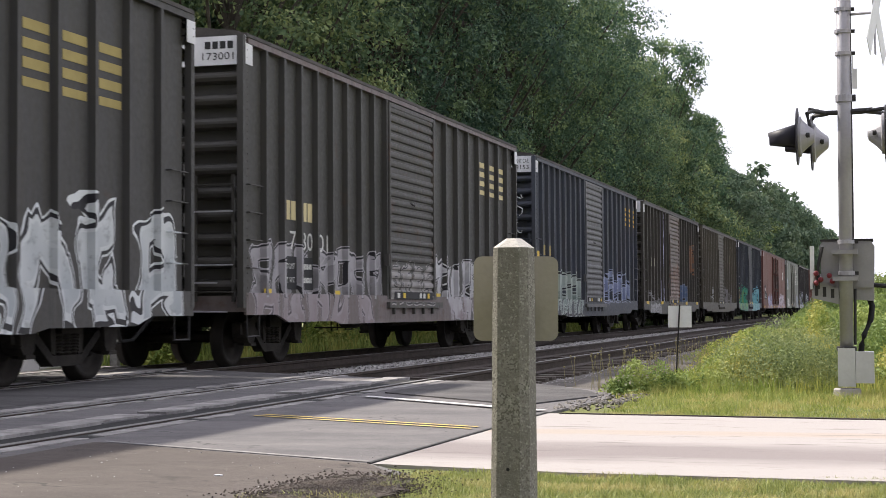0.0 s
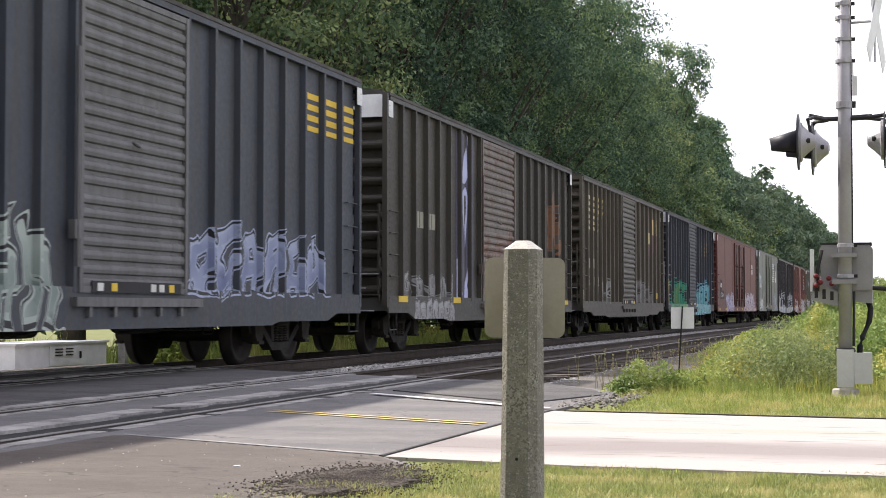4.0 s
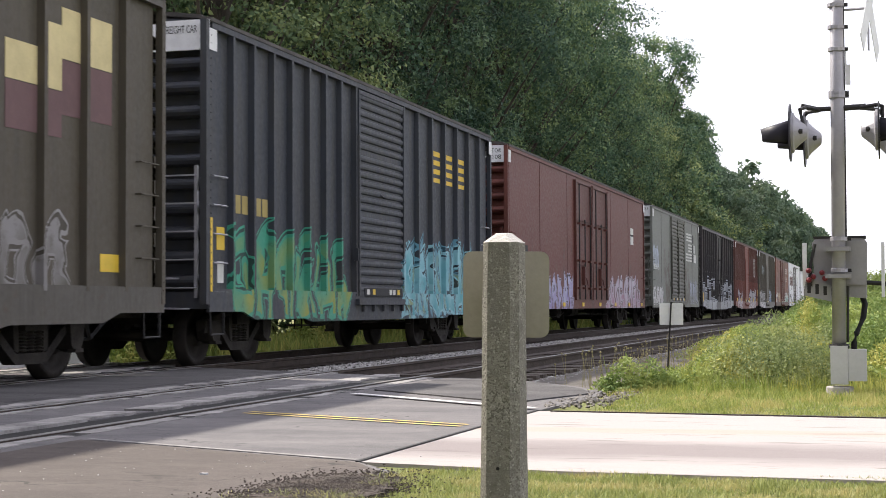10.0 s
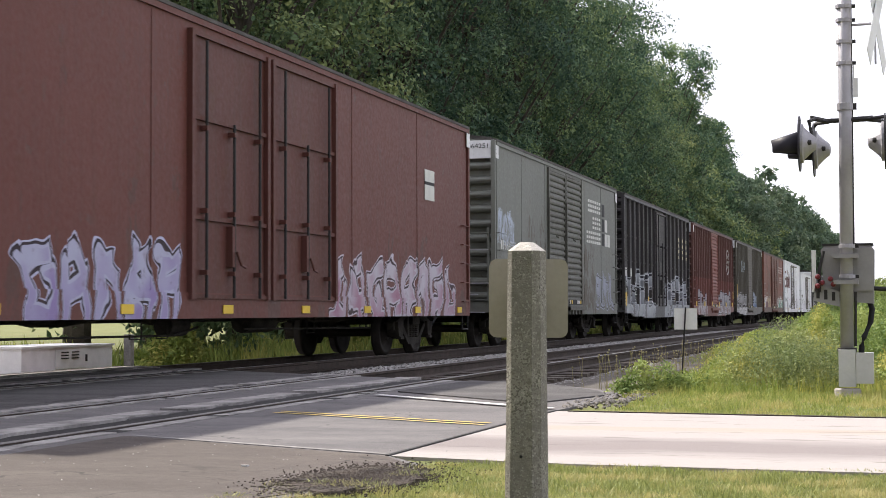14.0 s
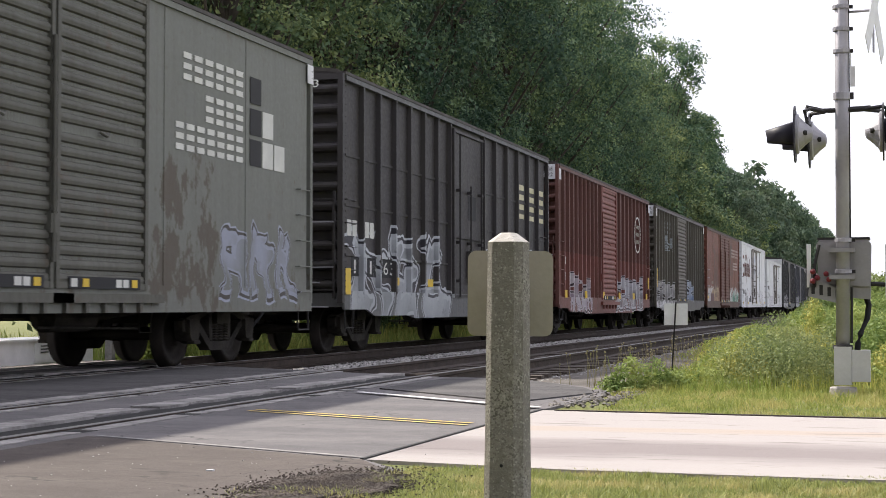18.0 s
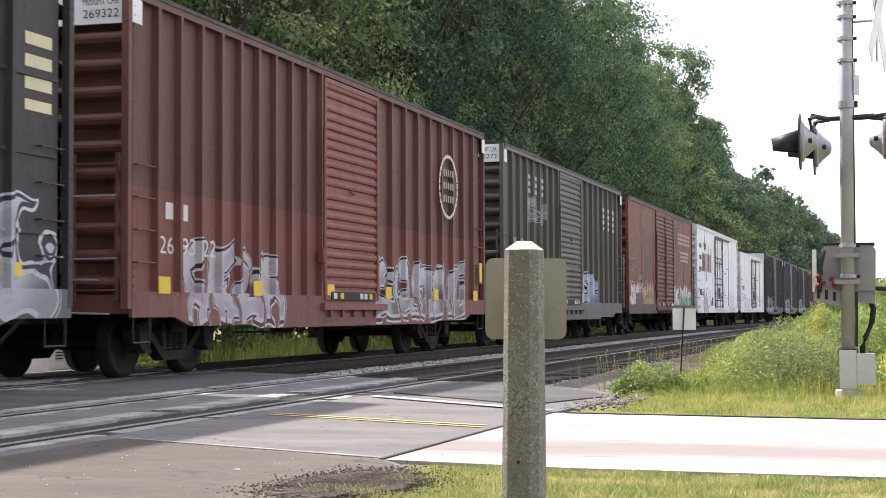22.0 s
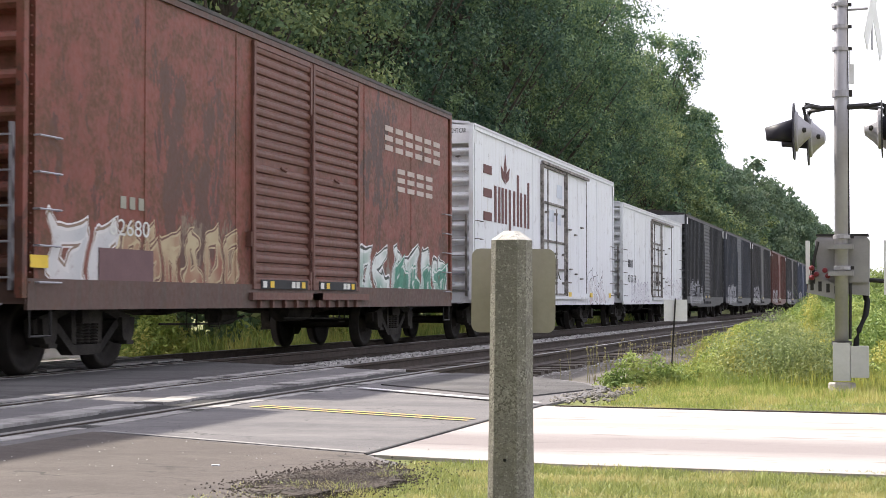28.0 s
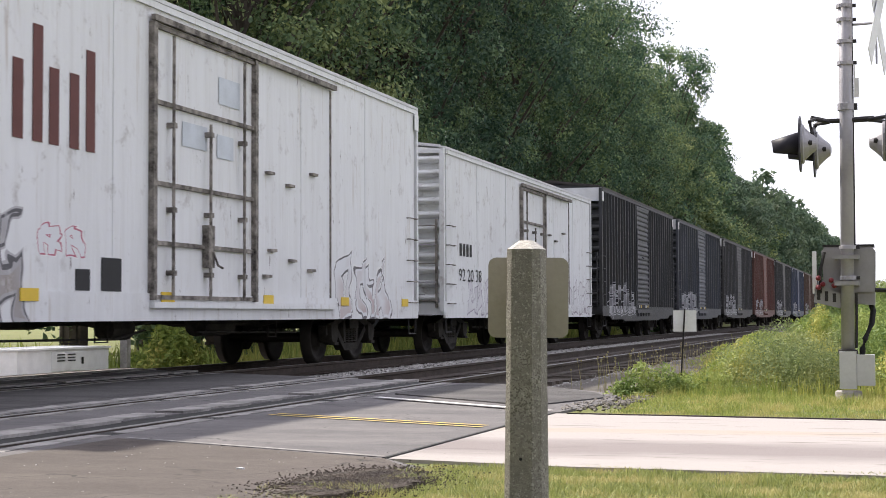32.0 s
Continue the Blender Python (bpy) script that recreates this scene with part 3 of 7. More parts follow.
crossing(NEAR + GAUGE + 0.30, -4.75, asphalt, "crossing_road", "grey asphalt before the tracks", -0.002)
crossing(FAR + GAUGE + 0.30, NEAR - GAUGE - 0.55, new_asphalt, "crossing_road", "dark asphalt between the two tracks", -0.002)
crossing(-11.3, FAR - GAUGE - 0.55, asphalt, "crossing_road", "asphalt behind the far track", -0.002)

# rails, ties and ballast
RAIL = [(-0.07, -0.17), (0.07, -0.17), (0.07, -0.155), (0.012, -0.13), (0.012, -0.045), (0.036, -0.035), (0.036, -0.004),
        (-0.036, -0.004), (-0.036, -0.035), (-0.012, -0.045), (-0.012, -0.13), (-0.07, -0.155)]
rng = random.Random(5)
tie_mesh = Build().box(-1.3, 1.3, -0.115, 0.115, -0.34, -0.172).mesh("tie", tie_wood)
for c, label in ((NEAR, "empty railway track with rusty rails"), (FAR, "railway track under the freight train")):
    track = base("railway_track", label, "railway track", (c, 0, 0), kind="structure")
    for s in (-1, 1):
        rail = part("rail", Build().prism([(s * GAUGE + p, q) for p, q in RAIL], "y", -60, 900), rail_steel, track)
        part("rail_head", Build().box(s * GAUGE - 0.032, s * GAUGE + 0.032, -60, 900, -0.004, 0.0), rail_top, rail, "polished running surface")
    first = far_edge(c) + 0.4
    for k in range(130):
        tie = new("tie", tie_mesh)
        tie.parent = track
        tie.matrix_basis = pose(rng.uniform(-0.04, 0.04), first + 0.53 * k, rng.uniform(-0.01, 0.01), 0, 0, rng.uniform(-1, 1))
    rest = Build()
    for k in range(130, 520):
        y = first + 0.53 * k
        rest.box(-1.3, 1.3, y - 0.115, y + 0.115, -0.34, -0.18)
    tagged(part("far_ties", rest, tie_wood, track), kind="stuff")
bed = Build()
bed.prism([(-14.6, -0.40), (-12.6, -0.215), (-3.9, -0.215), (-2.6, -0.30), (-2.6, -0.45), (-14.6, -0.45)], "y", 17.0, 900)
thing("ballast_bed", bed, soil, "dark cinder bed under both tracks", "ballast", kind="structure")


def stones(name, count, area, size, material, label, seed):
    """Loose stones over an area function that gives x, y, z."""
    rng = random.Random(seed)
    v, f = [], []
    for _ in range(count):
        x, y, z = area(rng)
        r = size * rng.uniform(0.5, 1.25)
        k = len(v)
        turn = Euler((rng.uniform(0, 6), rng.uniform(0, 6), 0)).to_matrix()
        for d in ((1, 0, 0), (0, 1, 0), (-1, 0, 0), (0, -1, 0), (0, 0, 1), (0, 0, -1)):
            p = turn @ Vector(d)
            q = r * rng.uniform(0.7, 1.2)
            v.append((x + p.x * q, y + p.y * q, z + p.z * q * 0.75))
        f += [(k, k + 1, k + 4), (k + 1, k + 2, k + 4), (k + 2, k + 3, k + 4), (k + 3, k, k + 4), (k + 1, k, k + 5), (k + 2, k + 1, k + 5), (k + 3, k + 2, k + 5), (k, k + 3, k + 5)]
    me = bpy.data.meshes.new(name)
    me.from_pydata(v, [], f)
    me.materials.append(material)
    return tagged(new(name, me), label, "stones", kind="stuff")


def along(rng, lo, hi):
    """More often near than far."""
    return lo + (hi - lo) * rng.random() ** 1.8


def shoulder(rng):
    y = along(rng, 17.2, 75)
    x = rng.uniform(-9.0, -6.8)
    return x, max(y, far_edge(x) + 0.1), -0.20 + 0.07 * math.sin((x + 9.0) / 2.2 * math.pi)


def four_foot(rng):
    y = along(rng, 17.2, 75)
    x = rng.uniform(-6.6, -5.3)
    return x, max(y, far_edge(x) + 0.1), -0.215


def outer(rng):
    y = along(rng, 15.6, 60)
    x = rng.uniform(-5.1, -2.9)
    return x, max(y, far_edge(x) + 0.1), -0.21 - 0.03 * (x + 5.1)


soil_stone = grainy("brown_gravel", (0.09, 0.08, 0.07), (0.26, 0.24, 0.22), 9, 60, 0.9, bump=0.4)
stones("ballast", 5200, shoulder, 0.045, gravel_mat, "grey crushed stone between the tracks", 1)
stones("ballast", 3000, four_foot, 0.04, gravel_mat, "grey crushed stone between the rails", 2)
stones("ballast", 4200, outer, 0.035, gravel_mat, "crushed stone along the empty track", 3)
stones("gravel", 150, lambda g: (g.uniform(-2.75, -2.2), g.uniform(12.2, 14.4), -0.0), 0.026, soil_stone, "loose gravel at the road's corner", 4)
stones("gravel", 9000, lambda g: (g.gauss(-2.42, 0.15), g.gauss(6.60, 0.28), 0.006), 0.006, dark_soil, "dark loose grit at the apron's edge", 6)
rng = random.Random(61)
rim = [(-2.42 + (0.30 + rng.uniform(-0.10, 0.06)) * math.cos(t), 6.60 + (0.62 + rng.uniform(-0.20, 0.10)) * math.sin(t)) for t in (2 * math.pi * k / 90 for k in range(90))]
slab("soil_patch", rim, 0.0075, dark_soil, "dark damp soil washed over the apron's edge", "soil", 0.03)
stones("gravel", 90, lambda g: (g.uniform(-4.6, -2.4), g.uniform(5.5, 8.2), 0.004), 0.006, gravel_mat, "scattered small stones on the apron", 7)
litter = Build()
litter.prism([(-0.02, -0.008), (0.012, -0.012), (0.02, 0.004), (0.004, 0.012), (-0.016, 0.008)], "z", 0.004, 0.011)
ob = thing("paper_scrap", litter, white_paint, "small white scrap of litter on the asphalt", "litter")
ob.matrix_world = pose(-3.174, 6.99, 0.0, 0, 0, 10)

slab("crossing_bed", [(-11.3, 2.0), (-4.75, 2.0), (-4.75, 16.7), (-11.3, 20.6)], -0.0155, tar, "dark bed in the flangeways of the crossing", "road", 0.1)

# ---- lettering ----
def letters(text, parent, name, y0, y1, z0, z1, x, material, label=""):
    """Digits and words in the built-in font, fitted into a box on a car's side."""
    cu = bpy.data.curves.new(name, "FONT")
    cu.body, cu.size, cu.extrude, cu.resolution_u = text, 1.0, 0.0, 3
    tmp = new("tmp", cu)
    me = bpy.data.meshes.new_from_object(tmp.evaluated_get(bpy.context.evaluated_depsgraph_get()))
    bpy.data.objects.remove(tmp)
    co = np.empty(len(me.vertices) * 3)
    me.vertices.foreach_get("co", co)
    co = co.reshape(-1, 3)
    lo, hi = co.min(0), co.max(0)
    out = np.empty_like(co)
    out[:, 0] = x
    out[:, 1] = y0 + (co[:, 0] - lo[0]) / (hi[0] - lo[0]) * (y1 - y0)
    out[:, 2] = z0 + (co[:, 1] - lo[1]) / (hi[1] - lo[1]) * (z1 - z0)
    me.vertices.foreach_set("co", out.ravel())
    me.materials.clear()
    me.materials.append(material)
    ob = new(name, me)
    ob.parent = parent
    if label:
        ob["label"] = label
    return ob


def bars(parent, name, y0, y1, z0, z1, x, count, material, label="", fill=0.72, under=False, cut=True):
    """Lettering that stays unread: plain blocks in its size and colour, with or without an underline."""
    step = (y1 - y0) / count
    for i in range(count):
        a = y0 + step * (i + (1 - fill) / 2)
        e = a + step * fill
        zb = z0 + 0.27 * (z1 - z0) if under else z0
        b = Build()
        if cut and z1 - zb > 0.32:
            # a large character becomes three stacked bars
            th = 0.22 * (z1 - zb)
            for m in (zb + th / 2, (zb + z1) / 2, z1 - th / 2):
                part(name, Build().box(x - 0.002, x + 0.002, a, e, m - th / 2, m + th / 2), material, parent, label)
        else:
            part(name, b.box(x - 0.002, x + 0.002, a, e, zb, z1), material, parent, label)
        if under:
            part("underline", Build().box(x - 0.002, x + 0.002, a, e, z0, z0 + 0.14 * (z1 - z0)), material, parent)


# ---- the train ----
HALF = 1.59                       # half a car's width over its posts
SKIN = 1.505                     # the recessed side sheet of a car with outside posts
WHEEL = 0.42
EAVE, FLOOR, SILL, BELLY = 4.53, 0.98, 0.74, 0.58

cream = plain("cream_lettering", (0.66, 0.56, 0.30), 0.7)
yellow = plain("yellow_lettering", (0.70, 0.47, 0.06), 0.65)
pale = plain("white_lettering", (0.66, 0.66, 0.62), 0.7)
faded = plain("faded_lettering", (0.34, 0.33, 0.27), 0.75)
dull_yellow = plain("dull_yellow_lettering", (0.40, 0.32, 0.12), 0.75)
maroon = plain("maroon_lettering", (0.13, 0.045, 0.04), 0.65)
black_letter = plain("black_lettering", (0.03, 0.03, 0.03), 0.7)
reflector = plain("yellow_reflector", (0.72, 0.50, 0.05), 0.5)
stencil = plain("dark_stencil_panel", (0.028, 0.028, 0.030), 0.7)
purple_red = plain("faded_maroon_patch", (0.16, 0.095, 0.098), 0.75)
roof_mat = grainy("galvanised_roof", (0.04, 0.037, 0.035), (0.10, 0.09, 0.082), 2, 40, 0.7, 0.3, 0.2, "Object")

MOVING = []                       # cars with the place of their middle along the train
AXLES = []
BAYS = {}                         # the bays between the side posts, car by car


def wheel_profile():
    return [(0.0, 0.06), (0.0, 0.30), (-0.02, 0.335), (-0.02, WHEEL + 0.025), (0.015, WHEEL + 0.022), (0.03, WHEEL), (0.13, WHEEL - 0.008),
            (0.13, 0.34), (0.085, 0.31), (0.075, 0.16), (0.15, 0.14), (0.15, 0.085), (0.19, 0.08), (0.19, 0.05)]


def wheelset_mesh():
    b = Build()
    b.tube([(-0.78, 0, 0), (0.78, 0, 0)], 0.075, 12)
    for s in (-1, 1):
        b.lathe([(s * (0.70 + d), r) for d, r in wheel_profile()], "x", (0, 0, 0), 24)
        b.lathe([(s * 0.88, 0.09), (s * 0.96, 0.12), (s * 1.06, 0.12), (s * 1.08, 0.07)], "x", (0, 0, 0), 10)
        for k in range(3):
            t = 2 * math.pi * k / 3
            b.box(s * 1.08 - 0.012, s * 1.08 + 0.012, 0.07 * math.cos(t) - 0.02, 0.07 * math.cos(t) + 0.02, 0.07 * math.sin(t) - 0.02, 0.07 * math.sin(t) + 0.02)
    return b.mesh("wheelset", wheel_mat, True)


WHEELSET = wheelset_mesh()


def side_frame_mesh():
    """A cast truck side frame with open windows: compression and tension members, columns, pedestals."""
    b = Build()
    x0, x1 = 0.91, 1.07
    for s in (-1, 1):
        def put(pts, a=x0, e=x1):
            b.prism([(s * y, z) for y, z in pts], "x", a, e)
        put([(0.0, 0.70), (0.34, 0.70), (0.72, 0.60), (1.00, 0.58), (1.05, 0.64), (0.74, 0.70), (0.36, 0.82), (0.0, 0.82)])
        put([(0.0, 0.20), (0.30, 0.20), (0.36, 0.24), (0.74, 0.52), (0.72, 0.60), (0.62, 0.56), (0.30, 0.32), (0.0, 0.32)])
        put([(0.24, 0.32), (0.34, 0.35), (0.36, 0.705), (0.26, 0.70)])
        put([(0.76, 0.40), (0.80, 0.34), (0.98, 0.34), (1.03, 0.42), (1.06, 0.62), (0.74, 0.62)], x0 - 0.02, x1 + 0.05)
        put([(1.03, 0.46), (1.12, 0.46), (1.12, 0.60), (1.05, 0.63)], x0 + 0.02, x1 - 0.02)
        put([(0.80, 0.30), (0.98, 0.30), (0.98, 0.345), (0.80, 0.345)], x1 - 0.02, x1 + 0.08)
        put([(0.0, 0.815), (0.14, 0.815), (0.12, 0.88), (0.0, 0.88)], x0 + 0.02, x1 + 0.03)
    b.box(x1 - 0.01, x1 + 0.04, -0.22, 0.22, 0.60, 0.69)
    return b.mesh("side_frame", truck_mat)


def truck_meshes():
    coil = [(0.33 + 0.035 * k + d, r) for k in range(7) for d, r in ((0.0, 0.05), (0.017, 0.072))] + [(0.58, 0.05)]
    spring = Build().lathe(coil, "z", (1.04, 0, 0), 10)
    bolster = Build().box(-1.13, 1.13, -0.22, 0.22, 0.56, 0.76)
    bolster.lathe([(0.76, 0.30), (0.80, 0.28)], "z", (0, 0, 0), 14)
    beam = Build()
    for s in (-1, 1):
        beam.box(-0.75, 0.75, s * 0.36 - 0.05, s * 0.36 + 0.05, 0.34, 0.46)
        for w in (-0.75, 0.75):
            beam.box(w - 0.06, w + 0.06, s * 0.44 - 0.05, s * 0.44 + 0.03, 0.30, 0.52)
    return side_frame_mesh(), spring.mesh("spring", truck_mat), bolster.mesh("bolster", truck_mat), beam.mesh("brake_beam", truck_mat)


TRUCK = truck_meshes()


def truck(car, y):
    """A four-wheel truck under a car: thing > truck > its pieces."""
    t = new("truck", TRUCK[2])
    t.parent = car
    t.location = (0, y, 0)
    for turn in (0, 180):
        for me, name, y in ((TRUCK[0], "side_frame", 0), (TRUCK[1], "spring", -0.16), (TRUCK[1], "spring", 0), (TRUCK[1], "spring", 0.16)):
            o = new(name, me)
            o.parent = t
            o.matrix_basis = pose(0, y, 0, 0, 0, turn)
    o = new("brake_beam", TRUCK[3])
    o.parent = t
    for dy in (-0.89, 0.89):
        w = new("wheelset", WHEELSET)
        w.parent = t
        w.location = (0, dy, WHEEL)
        AXLES.append((w, dy))
    return t


def corrugated(z0, z1, n, depth, gap=0.35):
    """A vertical profile (out, z) of n rounded ribs."""
    out, step = [], (z1 - z0) / n
    for i in range(n):
        a = z0 + i * step
        g = step * gap / 2
        out += [(0, a), (0, a + g), (depth * 0.8, a + g + step * 0.10), (depth, a + step * 0.45), (depth, a + step * 0.55), (depth * 0.8, a + step - g - step * 0.10), (0, a + step - g)]
    return out + [(0, z1)]


def end_wall(car, half, s, mat, ribs=11, EAVE=EAVE):
    """A ribbed end, closing the body at y = s * half."""
    b = Build()
    line = [(s * (half - 0.17 + d), z) for d, z in corrugated(FLOOR, EAVE - 0.10, ribs, 0.17, 0.42)]
    b.sheet([(y, z) for y, z in line], "x", -HALF + 0.088, HALF - 0.088)
    # a gable up to the roof's ridge
    b.prism([(-HALF + 0.05, EAVE - 0.12), (HALF - 0.05, EAVE - 0.12), (HALF - 0.05, EAVE - 0.02), (0, EAVE + 0.15), (-HALF + 0.05, EAVE - 0.02)], "y", s * (half - 0.10), s * (half - 0.02))
    part("end_wall", b, mat, car)
    for w in (-1, 1):
        part("corner_post", Build().box(w * HALF - 0.09 if w > 0 else w * HALF, w * HALF if w > 0 else w * HALF + 0.09, s * half - 0.09, s * half, SILL + 0.1, EAVE - 0.04), mat, car)


def running_gear(car, half, mat):
    """Everything below the floor, alike on all cars."""
    for s in (-1, 1):
        truck(car, s * (half - 2.15))
        b = Build()
        b.box(-0.11, 0.11, s * half if s > 0 else s * half - 0.45, s * half + 0.45 if s > 0 else s * half, 0.72, 0.92)
        b.prism([(-0.15, 0.66), (0.15, 0.66), (0.15, 0.98), (-0.15, 0.98)], "y", s * (half + 0.42), s * (half + 0.66))
        b.box(0.05, 0.16, min(s * (half + 0.6), s * (half + 0.78)), max(s * (half + 0.6), s * (half + 0.78)), 0.68, 0.96)
        part("coupler", b, truck_mat, car, "grimy cast coupler")
        hose = Build().tube([(0.32, s * (half + 0.05), 0.80), (0.33, s * (half + 0.35), 0.66), (0.24, s * (half + 0.62), 0.42), (0.10, s * (half + 0.78), 0.40)], 0.025, 7)
        part("air_hose", hose, rubber_and_gap_shade, car)
        lever = Build().tube([(1.35, s * (half + 0.08), 0.78), (0.5, s * (half + 0.10), 0.80), (0.16, s * (half + 0.45), 0.84)], 0.014, 6)
        part("uncoupling_lever", lever, galv, car)
        part("end_sill", Build().box(-HALF + 0.02, HALF - 0.02, min(s * half, s * (half - 0.14)), max(s * half, s * (half - 0.14)), 0.78, FLOOR + 0.02), mat, car)
        for w in (-1, 1):
            step = Build()
            y = s * (half - 0.30)
            step.tube([(w * (HALF - 0.03), y - 0.2, 0.82), (w * (HALF - 0.03), y - 0.2, 0.45), (w * (HALF - 0.03), y + 0.2, 0.45), (w * (HALF - 0.03), y + 0.2, 0.82)], 0.018, 6)
            part("sill_step", step, dark_metal, car)
    sill = Build().box(-0.17, 0.17, -half, half, 0.66, 0.97)
    part("centre_sill", sill, truck_mat, car)
    part("floor_pan", Build().box(-HALF + 0.08, HALF - 0.08, -half + 0.1, half - 0.1, 0.93, FLOOR), truck_mat, car)
    for k in range(5):
        y = (k - 2) * (half - 3.4) / 2.2
        part("cross_bearer", Build().prism([(-1.45, 0.9), (1.45, 0.9), (1.45, 0.84), (0.2, 0.62), (-0.2, 0.62), (-1.45, 0.84)], "y", y - 0.06, y + 0.06), truck_mat, car)
    part("brake_cylinder", Build().lathe([(-0.35, 0.05), (-0.33, 0.14), (0.2, 0.14), (0.22, 0.05)], "y", (0.75, -1.2, 0.62), 12), truck_mat, car)
    part("air_reservoir", Build().lathe([(-0.55, 0.04), (-0.5, 0.17), (0.5, 0.17), (0.55, 0.04)], "y", (0.55, 1.9, 0.66), 12), truck_mat, car)
    for pts in ([(0.95, -half + 4.2, 0.52), (0.95, -1.6, 0.50), (0.9, -0.8, 0.6)], [(0.95, 0.6, 0.56), (0.95, half - 4.3, 0.52)]):
        part("brake_rod", Build().tube(pts, 0.016, 6), truck_mat, car)
    for y in (-2.9, -2.2, 2.9):
        part("rod_hanger", Build().tube([(1.0, y, 0.84), (1.0, y, 0.47), (1.0, y + 0.3, 0.47), (1.0, y + 0.3, 0.84)], 0.012, 6), truck_mat, car)


def ladder(car, half, s, w, mat, x, rungs=5, z0=1.0, z1=2.5, tall=False):
    """Grab irons near a corner, on the side."""
    y0, y1 = s * (half - 0.16), s * (half - 0.60)
    for k in range(rungs):
        z = z0 + (z1 - z0) * k / (rungs - 1)
        part("grab_iron", Build().tube([(x * w, y0, z), (w * (x + 0.07), y0, z), (w * (x + 0.07), y1, z), (x * w, y1, z)], 0.011, 5), mat, car)


def end_ladder(car, half, s, mat):
    for k in range(5):
        z = 1.05 + 0.36 * k
        part("grab_iron", Build().tube([(1.42, s * half, z), (1.42, s * (half + 0.07), z), (0.86, s * (half + 0.07), z), (0.86, s * half, z)], 0.012, 5), galv if k % 2 else mat, car)
    for x in (1.42, 0.86):
        part("ladder_stile", Build().box(x - 0.02, x + 0.02, min(s * half, s * (half + 0.05)), max(s * half, s * (half + 0.05)), 0.92, 2.62), mat, car)
    b = Build()
    for k in range(8):
        y0, y1 = sorted((s * (half + 0.04), s * (half + 0.32)))
        b.box(-1.2, 1.2, y0 + 0.035 * k, y0 + 0.035 * k + 0.012, 1.16, 1.18)
    tagged(part("end_platform", b, galv, car), kind="stuff")
    if s > 0:
        ring = Build()
        pts = [(-0.75 + 0.26 * math.cos(t), s * (half + 0.22), 2.4 + 0.26 * math.sin(t)) for t in (2 * math.pi * k / 16 for k in range(17))]
        ring.tube(pts, 0.015, 5)
        for t in (0, 1.05, 2.1):
            ring.tube([(-0.75 - 0.26 * math.cos(t), s * (half + 0.22), 2.4 - 0.26 * math.sin(t)), (-0.75 + 0.26 * math.cos(t), s * (half + 0.22), 2.4 + 0.26 * math.sin(t))], 0.01, 5)
        part("brake_wheel", ring, mat, car)


def rivets(car, half, mat):
    for s in (-1, 1):
        b = Build()
        for k in range(34):
            z = 1.0 + 0.1 * k
            y = s * (half - 0.045)
            b.box(HALF, HALF + 0.008, y - 0.009, y + 0.009, z - 0.009, z + 0.009)
        tagged(part("rivets", b, mat, car), kind="stuff")


def roof(car, half, mat, panels=13, white=False, eave=EAVE):
    b = Build()
    prof = [(-HALF - 0.01, eave - 0.05), (-HALF - 0.01, eave), (0, eave + 0.19), (HALF + 0.01, eave), (HALF + 0.01, eave - 0.05), (0, eave + 0.10)]
    b.prism(prof, "y", -half + 0.02, half - 0.02)
    r = part("roof", b, mat, car)
    for k in range(panels + 1):
        y = -half + 0.06 + (2 * half - 0.12) * k / panels
        seam = Build().prism([(-HALF + 0.12, eave + 0.012), (0, eave + 0.192), (HALF - 0.12, eave + 0.012), (HALF - 0.12, eave + 0.04), (0, eave + 0.225), (-HALF + 0.12, eave + 0.04)], "y", y - 0.035, y + 0.035)
        part("roof_seam", seam, mat, r)


def side_sill(car, half, mat, belly=BELLY, flat=False, EAVE=EAVE):
    for w in (-1, 1):
        e = half - 0.02
        line = [(-e, FLOOR + 0.06), (-e, SILL), (-e + 1.1, SILL), (-e + 1.5, belly + 0.05), (-e + 3.4, belly + 0.05), (-e + 3.7, belly), (e - 3.7, belly), (e - 3.4, belly + 0.05), (e - 1.5, belly + 0.05), (e - 1.1, SILL), (e, SILL), (e, FLOOR + 0.06)]
        if flat:
            line = [(-e, FLOOR + 0.06), (-e, SILL - 0.02), (e, SILL - 0.02), (e, FLOOR + 0.06)]
        x0, x1 = sorted((w * (HALF - 0.045), w * (HALF - 0.005)))
        part("side_sill", Build().prism(line, "x", x0, x1), mat, car)
        part("top_chord", Build().box(min(w * (HALF - 0.09), w * HALF), max(w * (HALF - 0.09), w * HALF), -half + 0.09, half - 0.09, EAVE - 0.13, EAVE - 0.052), mat, car)


